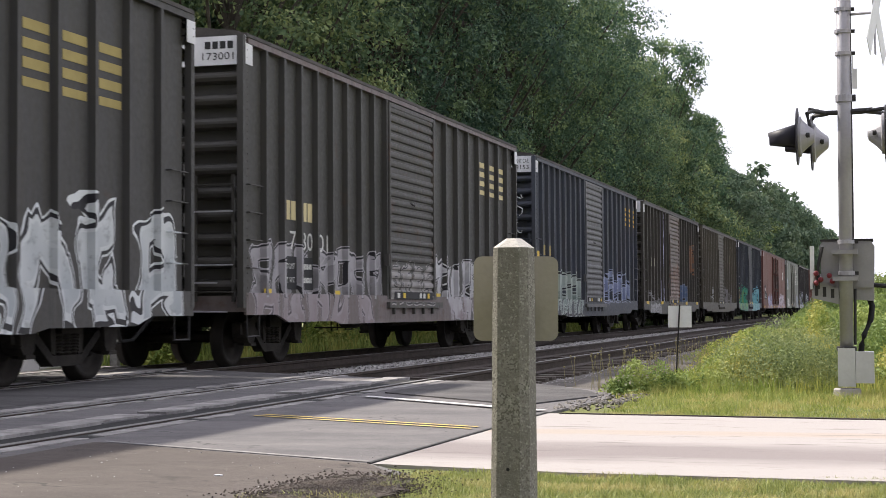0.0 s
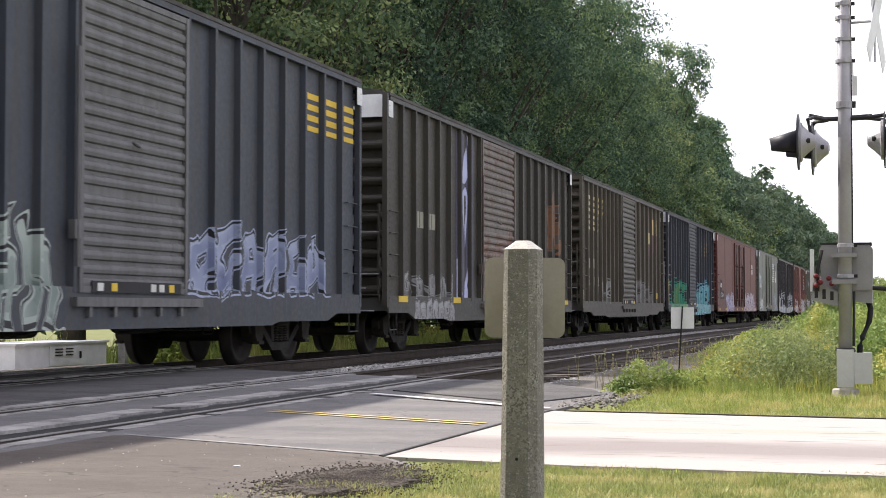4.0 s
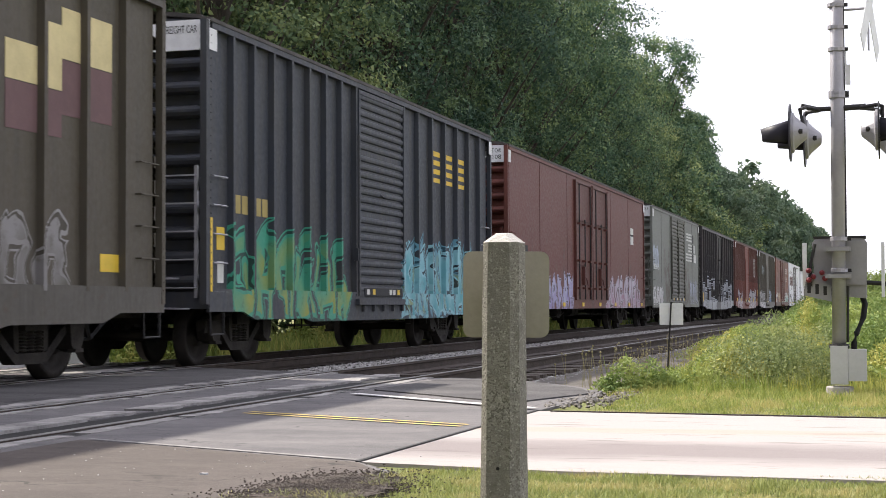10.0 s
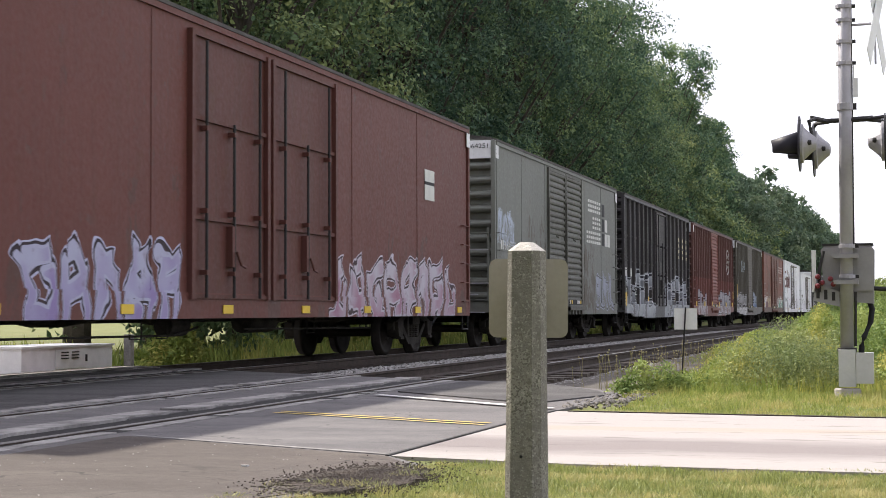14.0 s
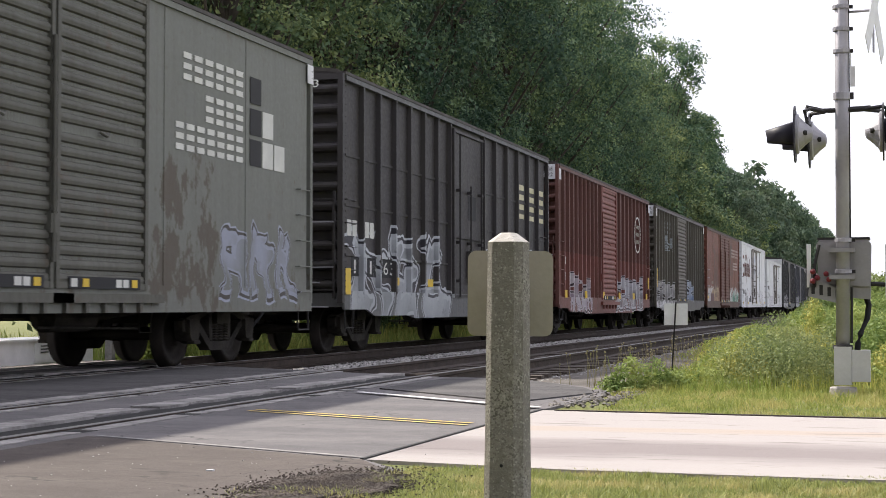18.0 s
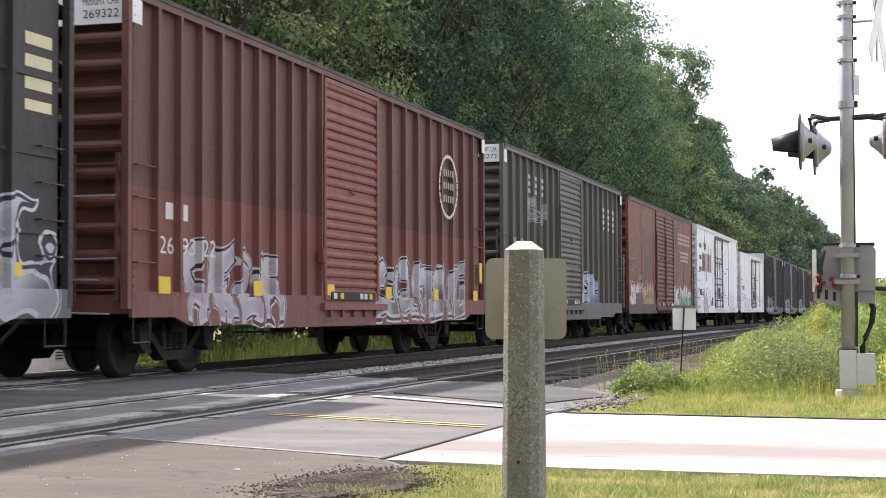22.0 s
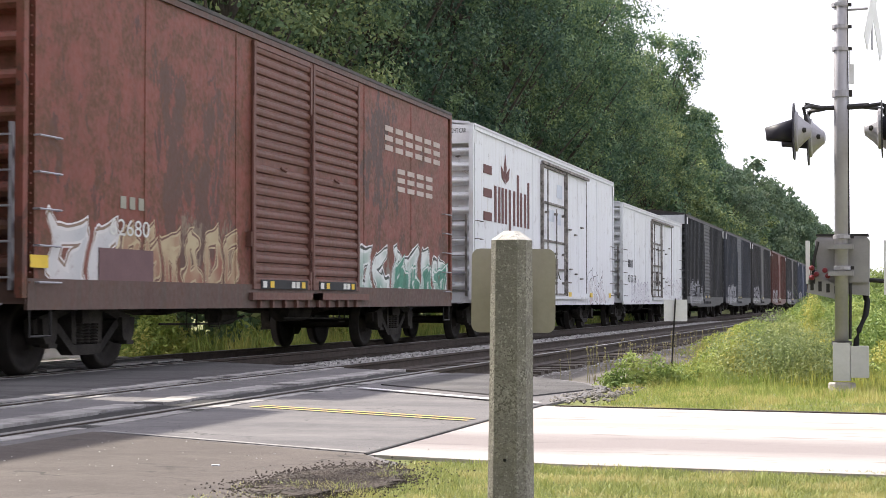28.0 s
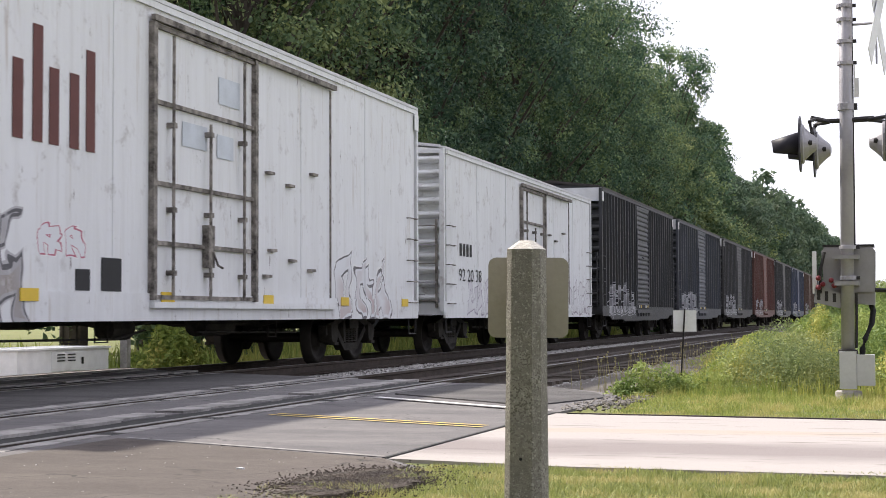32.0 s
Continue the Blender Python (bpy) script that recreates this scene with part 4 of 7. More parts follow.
def sliding_door(car, y0, y1, mat, w, ribs=22, x=HALF - 0.03, z0=0.98, z1=EAVE - 0.16, breaks=(0.33, 0.66), lock=True):
    """A ribbed sliding door with its frame, track and lock bars: door > pieces."""
    b = Build()
    line = []
    marks = [0.0, *breaks, 1.0]
    for i in range(len(marks) - 1):
        a, e = z0 + (z1 - z0) * marks[i], z0 + (z1 - z0) * marks[i + 1]
        line += corrugated(a + 0.03, e - 0.03, max(2, round(ribs * (marks[i + 1] - marks[i]))), 0.035, 0.25)
    b.sheet([(w * (x + d), z) for d, z in line], "y", y0 + 0.05, y1 - 0.05)
    b.sheet([(w * (x - 0.03), z0), (w * (x - 0.03), z1)], "y", y0, y1)
    door = part("door", b, mat, car)
    for a in (y0, y1 - 0.07):
        part("door_stile", Build().box(min(w * (x - 0.02), w * (x + 0.05)), max(w * (x - 0.02), w * (x + 0.05)), a, a + 0.07, z0, z1), mat, door)
    for a in (z0, z1 - 0.07):
        part("door_rail", Build().box(min(w * (x - 0.02), w * (x + 0.045)), max(w * (x - 0.02), w * (x + 0.045)), y0 + 0.07, y1 - 0.07, a, a + 0.07), mat, door)
    part("placard_board", Build().box(min(w * (x + 0.046), w * (x + 0.056)), max(w * (x + 0.046), w * (x + 0.056)), y0 + 0.25, y1 - 0.2, z0 + 0.0, z0 + 0.13), stencil, door, "dark placard board")
    for f, m in ((0.14, pale), (0.26, reflector), (0.62, pale), (0.70, pale), (0.80, reflector)):
        y = y0 + (y1 - y0) * f
        part("label_plate", Build().box(min(w * (x + 0.057), w * (x + 0.061)), max(w * (x + 0.057), w * (x + 0.061)), y, y + 0.13, z0 + 0.02, z0 + 0.11), m, door)
    if lock:
        part("lock_bar", Build().tube([(w * (x + 0.075), y0 - 0.10, 1.25), (w * (x + 0.075), y0 - 0.10, 3.6)], 0.022, 6).box(min(w * x, w * (x + 0.08)), max(w * x, w * (x + 0.08)), y0 - 0.16, y0 - 0.04, 1.55, 1.75), mat, door)
        part("door_handle", Build().tube([(w * (x + 0.03), (y0 + y1) / 2 - 0.1, 2.7), (w * (x + 0.07), (y0 + y1) / 2, 2.66), (w * (x + 0.03), (y0 + y1) / 2 + 0.1, 2.7)], 0.018, 6), mat, door)
    part("door_track", Build().box(min(w * (x - 0.02), w * (x + 0.09)), max(w * (x - 0.02), w * (x + 0.09)), y0 - 0.12, y1 + 0.35, z0 - 0.15, z0 - 0.05), mat, car)
    for k in range(5):
        y = y0 + 0.2 + (y1 - y0 - 0.4) * k / 4
        part("track_bracket", Build().box(min(w * (x - 0.04), w * (x + 0.075)), max(w * (x - 0.04), w * (x + 0.075)), y - 0.03, y + 0.03, z0 - 0.26, z0 - 0.15), mat, car)
    return door


def plug_door(car, y0, y1, mat, w, x=HALF - 0.03, z0=0.96, z1=EAVE - 0.22, bars_mat=None, cols=2, levels=(0.0, 0.30, 0.68, 1.0), rods=True):
    """A flush plug door with its frame, cross bars, lock rods and latch box."""
    def slab(a, e, lo, hi, d0, d1):
        return Build().box(min(w * (x + d0), w * (x + d1)), max(w * (x + d0), w * (x + d1)), a, e, lo, hi)
    door = part("door", slab(y0 + 0.04, y1 - 0.04, z0, z1, -0.05, 0.008), mat, car)
    m = bars_mat or mat
    for a in (y0, y1 - 0.09):
        part("door_post", slab(a, a + 0.09, z0, z1, 0.0, 0.075), m, door)
    for f in levels:
        z = z0 + 0.035 + (z1 - z0 - 0.07) * f
        part("door_bar", slab(y0 + 0.09, y1 - 0.09, z - 0.026, z + 0.026, 0.0, 0.05), m, door)
    if rods:
        for f in (0.16, 0.5, 0.84):
            y = y0 + (y1 - y0) * f
            part("lock_rod", Build().tube([(w * (x + 0.085), y, z0 + 0.02), (w * (x + 0.085), y, z0 + (z1 - z0) * (0.97 if f != 0.5 else 0.68))], 0.02, 6), dark_metal if not bars_mat else m, door)
            for k in (0.1, 0.33, 0.64):
                z = z0 + (z1 - z0) * k
                part("rod_guide", slab(y - 0.045, y + 0.045, z - 0.03, z + 0.03, 0.005, 0.11), m, door)
        mid = (y0 + y1) / 2
        part("latch_box", slab(mid - 0.09, mid + 0.09, z0 + 0.42, z0 + 0.95, 0.01, 0.10), m, door)
        part("crank_handle", Build().tube([(w * (x + 0.12), mid, z0 + 0.62), (w * (x + 0.13), mid + 0.12, z0 + 0.45), (w * (x + 0.13), mid + 0.26, z0 + 0.42)], 0.016, 6), m, door)
    return door


def make_car(name, label, u0, u1, body_mat, kind="post", posts=(9, 8), doors=(), door_mat=None, end_mat=None, plate=None, sill_mat=None, roof_m=None, grab=None, ribs=11, breaks=(0.33, 0.66), door_kind="slide", bars_mat=None, eave=EAVE):
    half, mid = (u1 - u0) / 2, (u0 + u1) / 2
    car = base(name, label, "freight car", (FAR, mid, 0), "cars of the freight train")
    MOVING.append((car, mid))
    door_mat, end_mat, sill_mat, grab = door_mat or body_mat, end_mat or body_mat, sill_mat or body_mat, grab or body_mat
    skin = SKIN if kind == "post" else HALF - 0.03
    part("body", Build().box(-skin, skin, -half + 0.175, half - 0.175, FLOOR, eave - 0.06), body_mat, car)
    roof(car, half, roof_m or roof_mat, eave=eave)
    side_sill(car, half, sill_mat, flat=(kind == "smooth"), EAVE=eave)
    for s in (-1, 1):
        end_wall(car, half, s, end_mat, ribs, eave)
        end_ladder(car, half, s, grab)
    running_gear(car, half, sill_mat)
    rivets(car, half, body_mat)
    spans = sorted((a - mid, b - mid) for a, b in doors)
    d0, d1 = spans[0][0], spans[-1][1]
    for w in (1, -1):
        if kind == "post":
            for lo, hi, n in ((-half + 0.09, d0 - 0.06, posts[0]), (d1 + 0.06, half - 0.09, posts[1])):
                marks = []
                for k in range(1, n + 1):
                    y = lo + (hi - lo) * k / (n + (0 if hi < 0 else 1)) if hi < 0 else lo + (hi - lo) * (k - 1) / n
                    marks.append(y)
                    xs, xb = w * HALF, w * (SKIN - 0.004)
                    part("side_post", Build().prism([(xb, y - 0.048), (xs, y - 0.034), (xs, y + 0.034), (xb, y + 0.048)], "z", FLOOR + 0.0, EAVE - 0.13), body_mat, car)
                if w > 0:
                    edges = [lo, *marks, hi]
                    BAYS.setdefault(car.name, []).extend((p, q) for p, q in zip(edges, edges[1:]) if q - p > 0.3)
        else:
            for k in range(1, 6):
                y = -half + 2 * half * k / 6
                if d0 - 0.1 < y < d1 + 0.1:
                    continue
                part("seam", Build().box(min(w * skin, w * (skin + 0.008)), max(w * skin, w * (skin + 0.008)), y - 0.02, y + 0.02, FLOOR + 0.06, eave - 0.14), body_mat, car)
        for a, b in spans:
            if door_kind == "slide":
                sliding_door(car, a, b, door_mat, w, breaks=breaks)
            elif door_kind == "plug":
                plug_door(car, a, b, door_mat, w, levels=(0.0, 0.36, 1.0) if kind == "post" else (0.0, 0.30, 0.68, 1.0))
            else:
                plug_door(car, a, b, door_mat, w, bars_mat=bars_mat, z1=eave - 0.30, levels=(0.0, 0.2, 0.42, 0.72, 1.0), rods=True)
                part("sliding_panel_guide", Build().box(min(w * HALF, w * (HALF + 0.06)), max(w * HALF, w * (HALF + 0.06)), a, b + 3.0, eave - 0.29, eave - 0.22), bars_mat, car)
                part("sliding_panel_guide", Build().box(min(w * HALF, w * (HALF + 0.06)), max(w * HALF, w * (HALF + 0.06)), a, b + 3.0, 0.87, 0.94), door_mat, car)
                part("panel_edge", Build().box(min(w * (HALF - 0.03), w * (HALF - 0.012)), max(w * (HALF - 0.03), w * (HALF - 0.012)), b + 2.9, b + 2.94, 0.95, eave - 0.3), bars_mat, car)
                for k in range(7):
                    y, z = b + 0.3 + (k * 0.83) % 2.4, 1.3 + (k * 1.31) % 2.5
                    part("bracket", Build().box(min(w * (HALF - 0.03), w * (HALF + 0.03)), max(w * (HALF - 0.03), w * (HALF + 0.03)), y, y + 0.22, z, z + 0.04), bars_mat, car)
        for s in (-1, 1):
            ladder(car, half, s, w, grab, skin)
    if plate:
        for s in (-1, 1):
            y0, y1 = sorted((s * (half - 0.02), s * (half + 0.012)))
            p = part("number_board", Build().box(-HALF + 0.02, HALF - 0.005, y0, y1, EAVE - 0.42, EAVE - 0.03), white_paint, car, "white board at the top of the end")
            part("corner_patch", Build().box(HALF - 0.001, HALF + 0.006, min(s * (half - 0.22), s * (half + 0.012)), max(s * (half - 0.22), s * (half + 0.012)), EAVE - 0.42, EAVE - 0.14), white_paint, car, "white patch round the corner")
        if plate is not True:
            words = plate.split("|")
            # read from in front: left to right runs from the far side to the near side
            for i, wtext in enumerate(words):
                z1 = EAVE - 0.10 - 0.15 * i
                if wtext == "#":
                    # initials of the owner, kept as plain blocks
                    for k in range(4):
                        part("end_lettering", Build().box(1.0 + 0.11 * k, 1.08 + 0.11 * k, -half - 0.018, -half - 0.014, z1 - 0.10, z1), black_letter, car)
                    continue
                me_ob = letters(wtext, car, "end_lettering", -0.24, 0.22, z1 - 0.10, z1, 0, black_letter)
                me = me_ob.data
                for v in me.vertices:
                    v.co = (v.co.y + 1.2, -half - 0.016, v.co.z)
    return car, mid


def bay_at(car, y):
    """The bay between two posts whose middle lies nearest to y."""
    return min(range(len(BAYS[car.name])), key=lambda i: abs(sum(BAYS[car.name][i]) / 2 - y))


def in_bays(car, mid, texts, u, z0, z1, mat, width=0.5, label="", blocks=0, under=False):
    """Lettering set bay by bay, starting in the bay nearest to u: digits as they stand, or plain blocks."""
    first = bay_at(car, u - mid)
    for i in range(len(texts)):
        if first + i >= len(BAYS[car.name]):
            break
        a, b = BAYS[car.name][first + i]
        c, w = (a + b) / 2 + 0.05, min(width, b - a - 0.22)
        if blocks:
            bars(car, "lettering", c - w / 2, c + w / 2, z0, z1, SKIN + 0.004, blocks, mat, label, 0.8 if blocks > 1 else 0.98, under)
        else:
            letters(texts[i], car, "lettering", c - w / 2, c + w / 2, z0, z1, SKIN + 0.004, mat, label)


def load_stencils(car, mid, u, z0=1.1, z1=1.58):
    """Dark panels with the load limit and light weight, in two neighbouring bays."""
    k = bay_at(car, u - mid)
    for i, words in enumerate((("LD LMT", "LT WT"), None)):
        a, b = BAYS[car.name][k + i]
        a, b = a + 0.09, b - 0.05
        part("stencil_panel", Build().box(SKIN + 0.002, SKIN + 0.006, a, b, z0, z1), stencil, car)
        for row in range(2):
            t = z1 - 0.10 - 0.2 * row
            if words:
                letters(words[row], car, "lettering", a + 0.07, b - 0.08, t - 0.08, t, SKIN + 0.008, pale)
            else:
                bars(car, "lettering", a + 0.06, b - 0.06, t - 0.08, t, SKIN + 0.008, 6, pale, "", 0.6, False, False)


def reflectors(car, half, zs=0.99, count=6, x=HALF - 0.028, w=0.24, h=0.11):
    for k in range(count):
        y = -half + 0.8 + (2 * half - 1.6) * k / (count - 1)
        part("reflector", Build().box(x, x + 0.012, y - w / 2, y + w / 2, zs, zs + h), reflector, car)

# ---- the cars, from the head of the train backwards ----
WHITE, GREY, INK = (0.62, 0.63, 0.64), (0.34, 0.37, 0.40), (0.02, 0.02, 0.025)


def box_on(car, mid, name, u0, u1, z0, z1, mat, x=SKIN + 0.003, label=""):
    return part(name, Build().box(x - 0.002, x + 0.002, u0 - mid, u1 - mid, z0, z1), mat, car, label)


def g(mid, u0, u1, z0, z1, fill=WHITE, second=GREY, line=INK, cell=0.42, seed=1.0):
    return (u0 - mid, u1 - mid, z0, z1, fill, second, line, cell, seed)


# 1: dark car with a large white tag
m = 9.9
p = paint("charcoal_paint_a", (0.070, 0.068, 0.066), rust=0.2, graffiti=[g(m, 2.5, 17.3, 0.62, 2.0, (0.62, 0.64, 0.64), (0.40, 0.43, 0.45), INK, 0.70, 3.0)])
car, mid = make_car("boxcar", "charcoal boxcar with yellow blocks of lettering and white sprayed lettering", 2.2, 17.6, p, posts=(9, 8), doors=[(8.5, 11.2)], plate=True)
in_bays(car, mid, "123", 14.36, 3.08, 3.78, dull_yellow, 0.52, "yellow block of lettering", 1, True)

# 2
m = 26.9
p = paint("charcoal_paint_b", (0.063, 0.061, 0.057), rust=0.25, graffiti=[g(m, 19.5, 25.1, 0.95, 1.75, (0.40, 0.38, 0.40), (0.20, 0.19, 0.20), INK, 0.45, 1.0), g(m, 28.1, 34.0, 0.95, 1.75, (0.55, 0.54, 0.55), (0.36, 0.35, 0.37), INK, 0.40, 2.0)])
s2 = paint("pinkish_sill_paint", (0.195, 0.160, 0.160), rust=0.5, dust=0.4, marks=0.3, graffiti=[g(m, 19.4, 24.4, 0.35, 1.5, (0.34, 0.30, 0.32), (0.25, 0.20, 0.21), (0.05, 0.04, 0.05), 0.6, 1.5), g(m, 29.0, 34.2, 0.35, 1.4, (0.44, 0.42, 0.44), (0.25, 0.20, 0.21), (0.08, 0.07, 0.08), 0.5, 2.5)])
d2 = paint("charcoal_door_paint", (0.085, 0.082, 0.078), rust=0.45, marks=0.4, graffiti=[g(m, 25.3, 27.9, 0.9, 1.6, (0.34, 0.32, 0.31), (0.2, 0.19, 0.18), INK, 0.35, 5.0)])
car, mid = make_car("boxcar", "charcoal boxcar with pinkish sill and pale sprayed lettering", 19.18, 34.6, p, posts=(9, 8), doors=[(25.25, 27.95)], plate="#|173001", sill_mat=s2, door_mat=d2)
in_bays(car, mid, "12", 20.70, 2.11, 2.39, cream, 0.52, "faded block lettering", 2)
in_bays(car, mid, ("17", "30", "01"), 20.70, 1.68, 1.95, pale, 0.5)
in_bays(car, mid, "123", 32.02, 3.22, 3.9, cream, 0.52, "cream block of lettering", 1, True)
reflectors(car, (34.6 - 19.18) / 2)
load_stencils(car, mid, 20.9)

# 3
m = 44.1
p = paint("slate_blue_paint", (0.062, 0.070, 0.090), rust=0.12, graffiti=[g(m, 37.5, 42.3, 0.6, 1.75, (0.40, 0.45, 0.41), (0.17, 0.22, 0.20), INK, 0.42, 4.0), g(m, 45.4, 50.2, 1.0, 1.85, (0.36, 0.40, 0.54), (0.13, 0.16, 0.30), INK, 0.5, 6.0)])
d3 = paint("grey_door_paint", (0.155, 0.155, 0.160), rust=0.2)
car, mid = make_car("boxcar", "slate blue boxcar with grey door and green-grey sprayed lettering", 36.55, 51.7, p, posts=(9, 8), doors=[(42.7, 45.3)], plate="FREIGHT CAR|173153", door_mat=d3)
in_bays(car, mid, "12", 37.90, 2.13, 2.39, dull_yellow, 0.52, "yellow block lettering", 2)
in_bays(car, mid, ("17", "31", "53"), 37.85, 1.66, 1.9, dull_yellow, 0.5)
in_bays(car, mid, "123", 49.27, 3.47, 4.04, yellow, 0.52, "yellow block of lettering", 1, True)
box_on(car, mid, "reflector", 36.62, 36.84, 1.85, 2.2, reflector, HALF + 0.004)
box_on(car, mid, "reflector", 37.0, 37.4, 1.22, 1.42, reflector)

white_spray = plain("white_spray", (0.62, 0.63, 0.65), 0.7)
rng = random.Random(33)
for k in range(11):
    x, z = 0.55 + 0.3 * (k % 3), 3.6 - 0.42 * (k // 3)
    pts = [(x + 0.16 * math.cos(t * 1.3 + k) * rng.uniform(0.5, 1), -7.575 - 0.012, z + 0.13 * math.sin(t + k)) for t in (0, 0.8, 1.6, 2.4, 3.2, 4.0)]
    part("sprayed_line", Build().tube(pts, 0.014, 5), white_spray, car, "white sprayed scrawl on the end")

# 4
m = 60.8
p = paint("brown_grey_paint", (0.058, 0.052, 0.044), rust=0.3, graffiti=[g(m, 61.9, 64.8, 0.98, 1.7, (0.12, 0.17, 0.27), (0.08, 0.12, 0.20), (0.20, 0.22, 0.26), 0.45, 7.0), g(m, 54.2, 57.4, 1.0, 1.45, (0.33, 0.33, 0.34), (0.078, 0.073, 0.065), (0.078, 0.073, 0.065), 0.25, 8.0),
          g(m, 65.9, 67.3, 2.2, 3.7, (0.22, 0.11, 0.06), (0.18, 0.10, 0.06), (0.12, 0.10, 0.085), 0.8, 11.0)])
d4 = paint("pinkish_grey_door_paint", (0.18, 0.155, 0.14), rust=0.75, marks=0.6, graffiti=[g(m, 59.3, 62.1, 0.95, 2.4, (0.13, 0.06, 0.035), (0.27, 0.235, 0.215), (0.19, 0.15, 0.13), 0.6, 12.0)])
s4 = paint("grey_sill_paint", (0.072, 0.070, 0.067), rust=0.3, dust=0.3, graffiti=[g(m, 54.6, 57.2, 0.6, 0.95, (0.40, 0.40, 0.42), (0.16, 0.155, 0.15), (0.16, 0.155, 0.15), 0.22, 13.0)])
car, mid = make_car("boxcar", "brown-grey boxcar with rusty pinkish door and a tall lilac sprayed figure", 53.1, 68.45, p, posts=(8, 8), doors=[(59.27, 62.1)], plate=True, door_mat=d4, sill_mat=s4, breaks=(0.45, 0.72))
in_bays(car, mid, "12", 55.20, 2.3, 2.6, faded, 0.52, "very faded block lettering", 2)
reflectors(car, (68.45 - 53.1) / 2, 0.93, 5, HALF - 0.004, 0.5, 0.11)
lilac = plain("lilac_spray", (0.50, 0.52, 0.74), 0.7)
backing = paint("violet_sprayed_ground", (0.105, 0.100, 0.165), rust=0.1, grime=0.7)
for u0, u1 in ((57.56, 58.16), (58.27, 58.86)):
    box_on(car, mid, "sprayed_ground", u0, u1, 1.02, 4.36, backing, SKIN + 0.002, "violet sprayed ground")
for z0, z1, pts in ((3.55, 4.34, ((0.60, 1.0), (0.86, 0.9), (0.9, 0.2), (0.82, 0.0), (0.74, 0.35), (0.66, 0.6))), (3.35, 4.1, ((0.30, 0.0), (0.42, 0.75), (0.56, 1.0), (0.62, 0.2), (0.48, 0.0))),
                    (2.05, 3.3, ((0.34, 0.9), (0.5, 1.0), (0.62, 0.85), (0.6, 0.6), (0.5, 0.1), (0.47, 0.0), (0.46, 0.35), (0.54, 0.65), (0.52, 0.85), (0.42, 0.85), (0.42, 0.6), (0.44, 0.2), (0.36, 0.55))),
                    (1.04, 1.85, ((0.03, 0.95), (0.30, 1.0), (0.18, 0.55), (0.36, 0.1), (0.30, 0.0), (0.02, 0.0))), (1.04, 1.75, ((0.44, 0.0), (0.46, 0.4), (0.68, 0.95), (0.76, 0.75), (0.58, 0.35), (0.72, 0.1), (0.70, 0.0)))):
    shape = Build().prism([(57.55 + 1.35 * p - mid, z0 + (z1 - z0) * q) for p, q in pts], "x", SKIN + 0.005, SKIN + 0.009)
    part("sprayed_shape", shape, lilac, car, "pale lilac sprayed shape")

# 5
m = 77.5
p = paint("olive_brown_paint", (0.092, 0.079, 0.059), rust=0.2, graffiti=[g(m, 78.5, 82.9, 0.85, 1.75, (0.25, 0.24, 0.24), (0.10, 0.09, 0.075), (0.06, 0.053, 0.043), 0.42, 14.0), g(m, 79.0, 81.0, 0.6, 0.95, (0.34, 0.33, 0.32), (0.16, 0.15, 0.13), (0.1, 0.09, 0.08), 0.2, 14.5), g(m, 73.0, 74.3, 0.8, 1.7, (0.36, 0.36, 0.35), (0.105, 0.096, 0.076), (0.105, 0.096, 0.076), 0.22, 15.0)])
d5 = paint("grey_brown_door_paint", (0.105, 0.096, 0.080), rust=0.25)
car, mid = make_car("boxcar", "olive-brown boxcar with two rows of cream block lettering", 70.0, 85.05, p, posts=(9, 7), doors=[(76.2, 78.7)], door_mat=d5, sill_mat=paint("olive_sill_paint", (0.098, 0.090, 0.078), rust=0.3, dust=0.35))
bars(car, "lettering", 70.75 - mid, 73.7 - mid, 3.6, 4.05, SKIN + 0.004, 8, cream, "cream block lettering", 0.8)
bars(car, "lettering", 70.7 - mid, 72.65 - mid, 3.08, 3.5, SKIN + 0.004, 6, cream, "cream block lettering", 0.8)
in_bays(car, mid, "12", 70.90, 1.99, 2.26, faded, 0.52, "faded block lettering", 2)
in_bays(car, mid, ("16", "91", "12"), 70.90, 1.5, 1.76, faded, 0.5)
for u0, u1, z0, z1, mm in ((82.75, 83.85, 3.45, 4.0, cream), (81.65, 82.75, 3.1, 3.5, cream), (82.4, 82.75, 3.5, 3.8, cream), (82.75, 83.85, 2.85, 3.44, purple_red), (81.65, 82.75, 2.6, 3.09, purple_red)):
    box_on(car, mid, "emblem", u0, u1, z0, z1, mm, SKIN + 0.004, "stepped emblem of cream and maroon blocks")
box_on(car, mid, "reflector", 70.08, 70.45, 1.1, 1.35, reflector)
box_on(car, mid, "reflector", 83.6, 84.1, 1.2, 1.4, reflector)
box_on(car, mid, "stencil_panel", 75.0, 75.35, 1.3, 1.75, stencil)

# 6
m = 93.6
p = paint("blue_black_paint", (0.047, 0.053, 0.068), rust=0.12, graffiti=[g(m, 87.0, 91.7, 0.55, 1.9, (0.05, 0.30, 0.20), (0.26, 0.30, 0.06), (0.02, 0.06, 0.05), 0.5, 16.5), g(m, 94.4, 99.7, 0.56, 2.0, (0.12, 0.28, 0.36), (0.28, 0.33, 0.12), (0.02, 0.07, 0.10), 0.36, 17.5), g(m, 94.5, 99.6, 0.55, 1.95, (0.24, 0.46, 0.52), (0.06, 0.30, 0.34), (0.012, 0.02, 0.03), 0.5, 17.0)])
car, mid = make_car("boxcar", "blue-black boxcar with yellow blocks and green and teal sprayed lettering", 86.3, 101.0, p, posts=(8, 7), doors=[(92.1, 94.6)], plate="FREIGHT CAR", breaks=(0.4, 0.7), grab=galv)
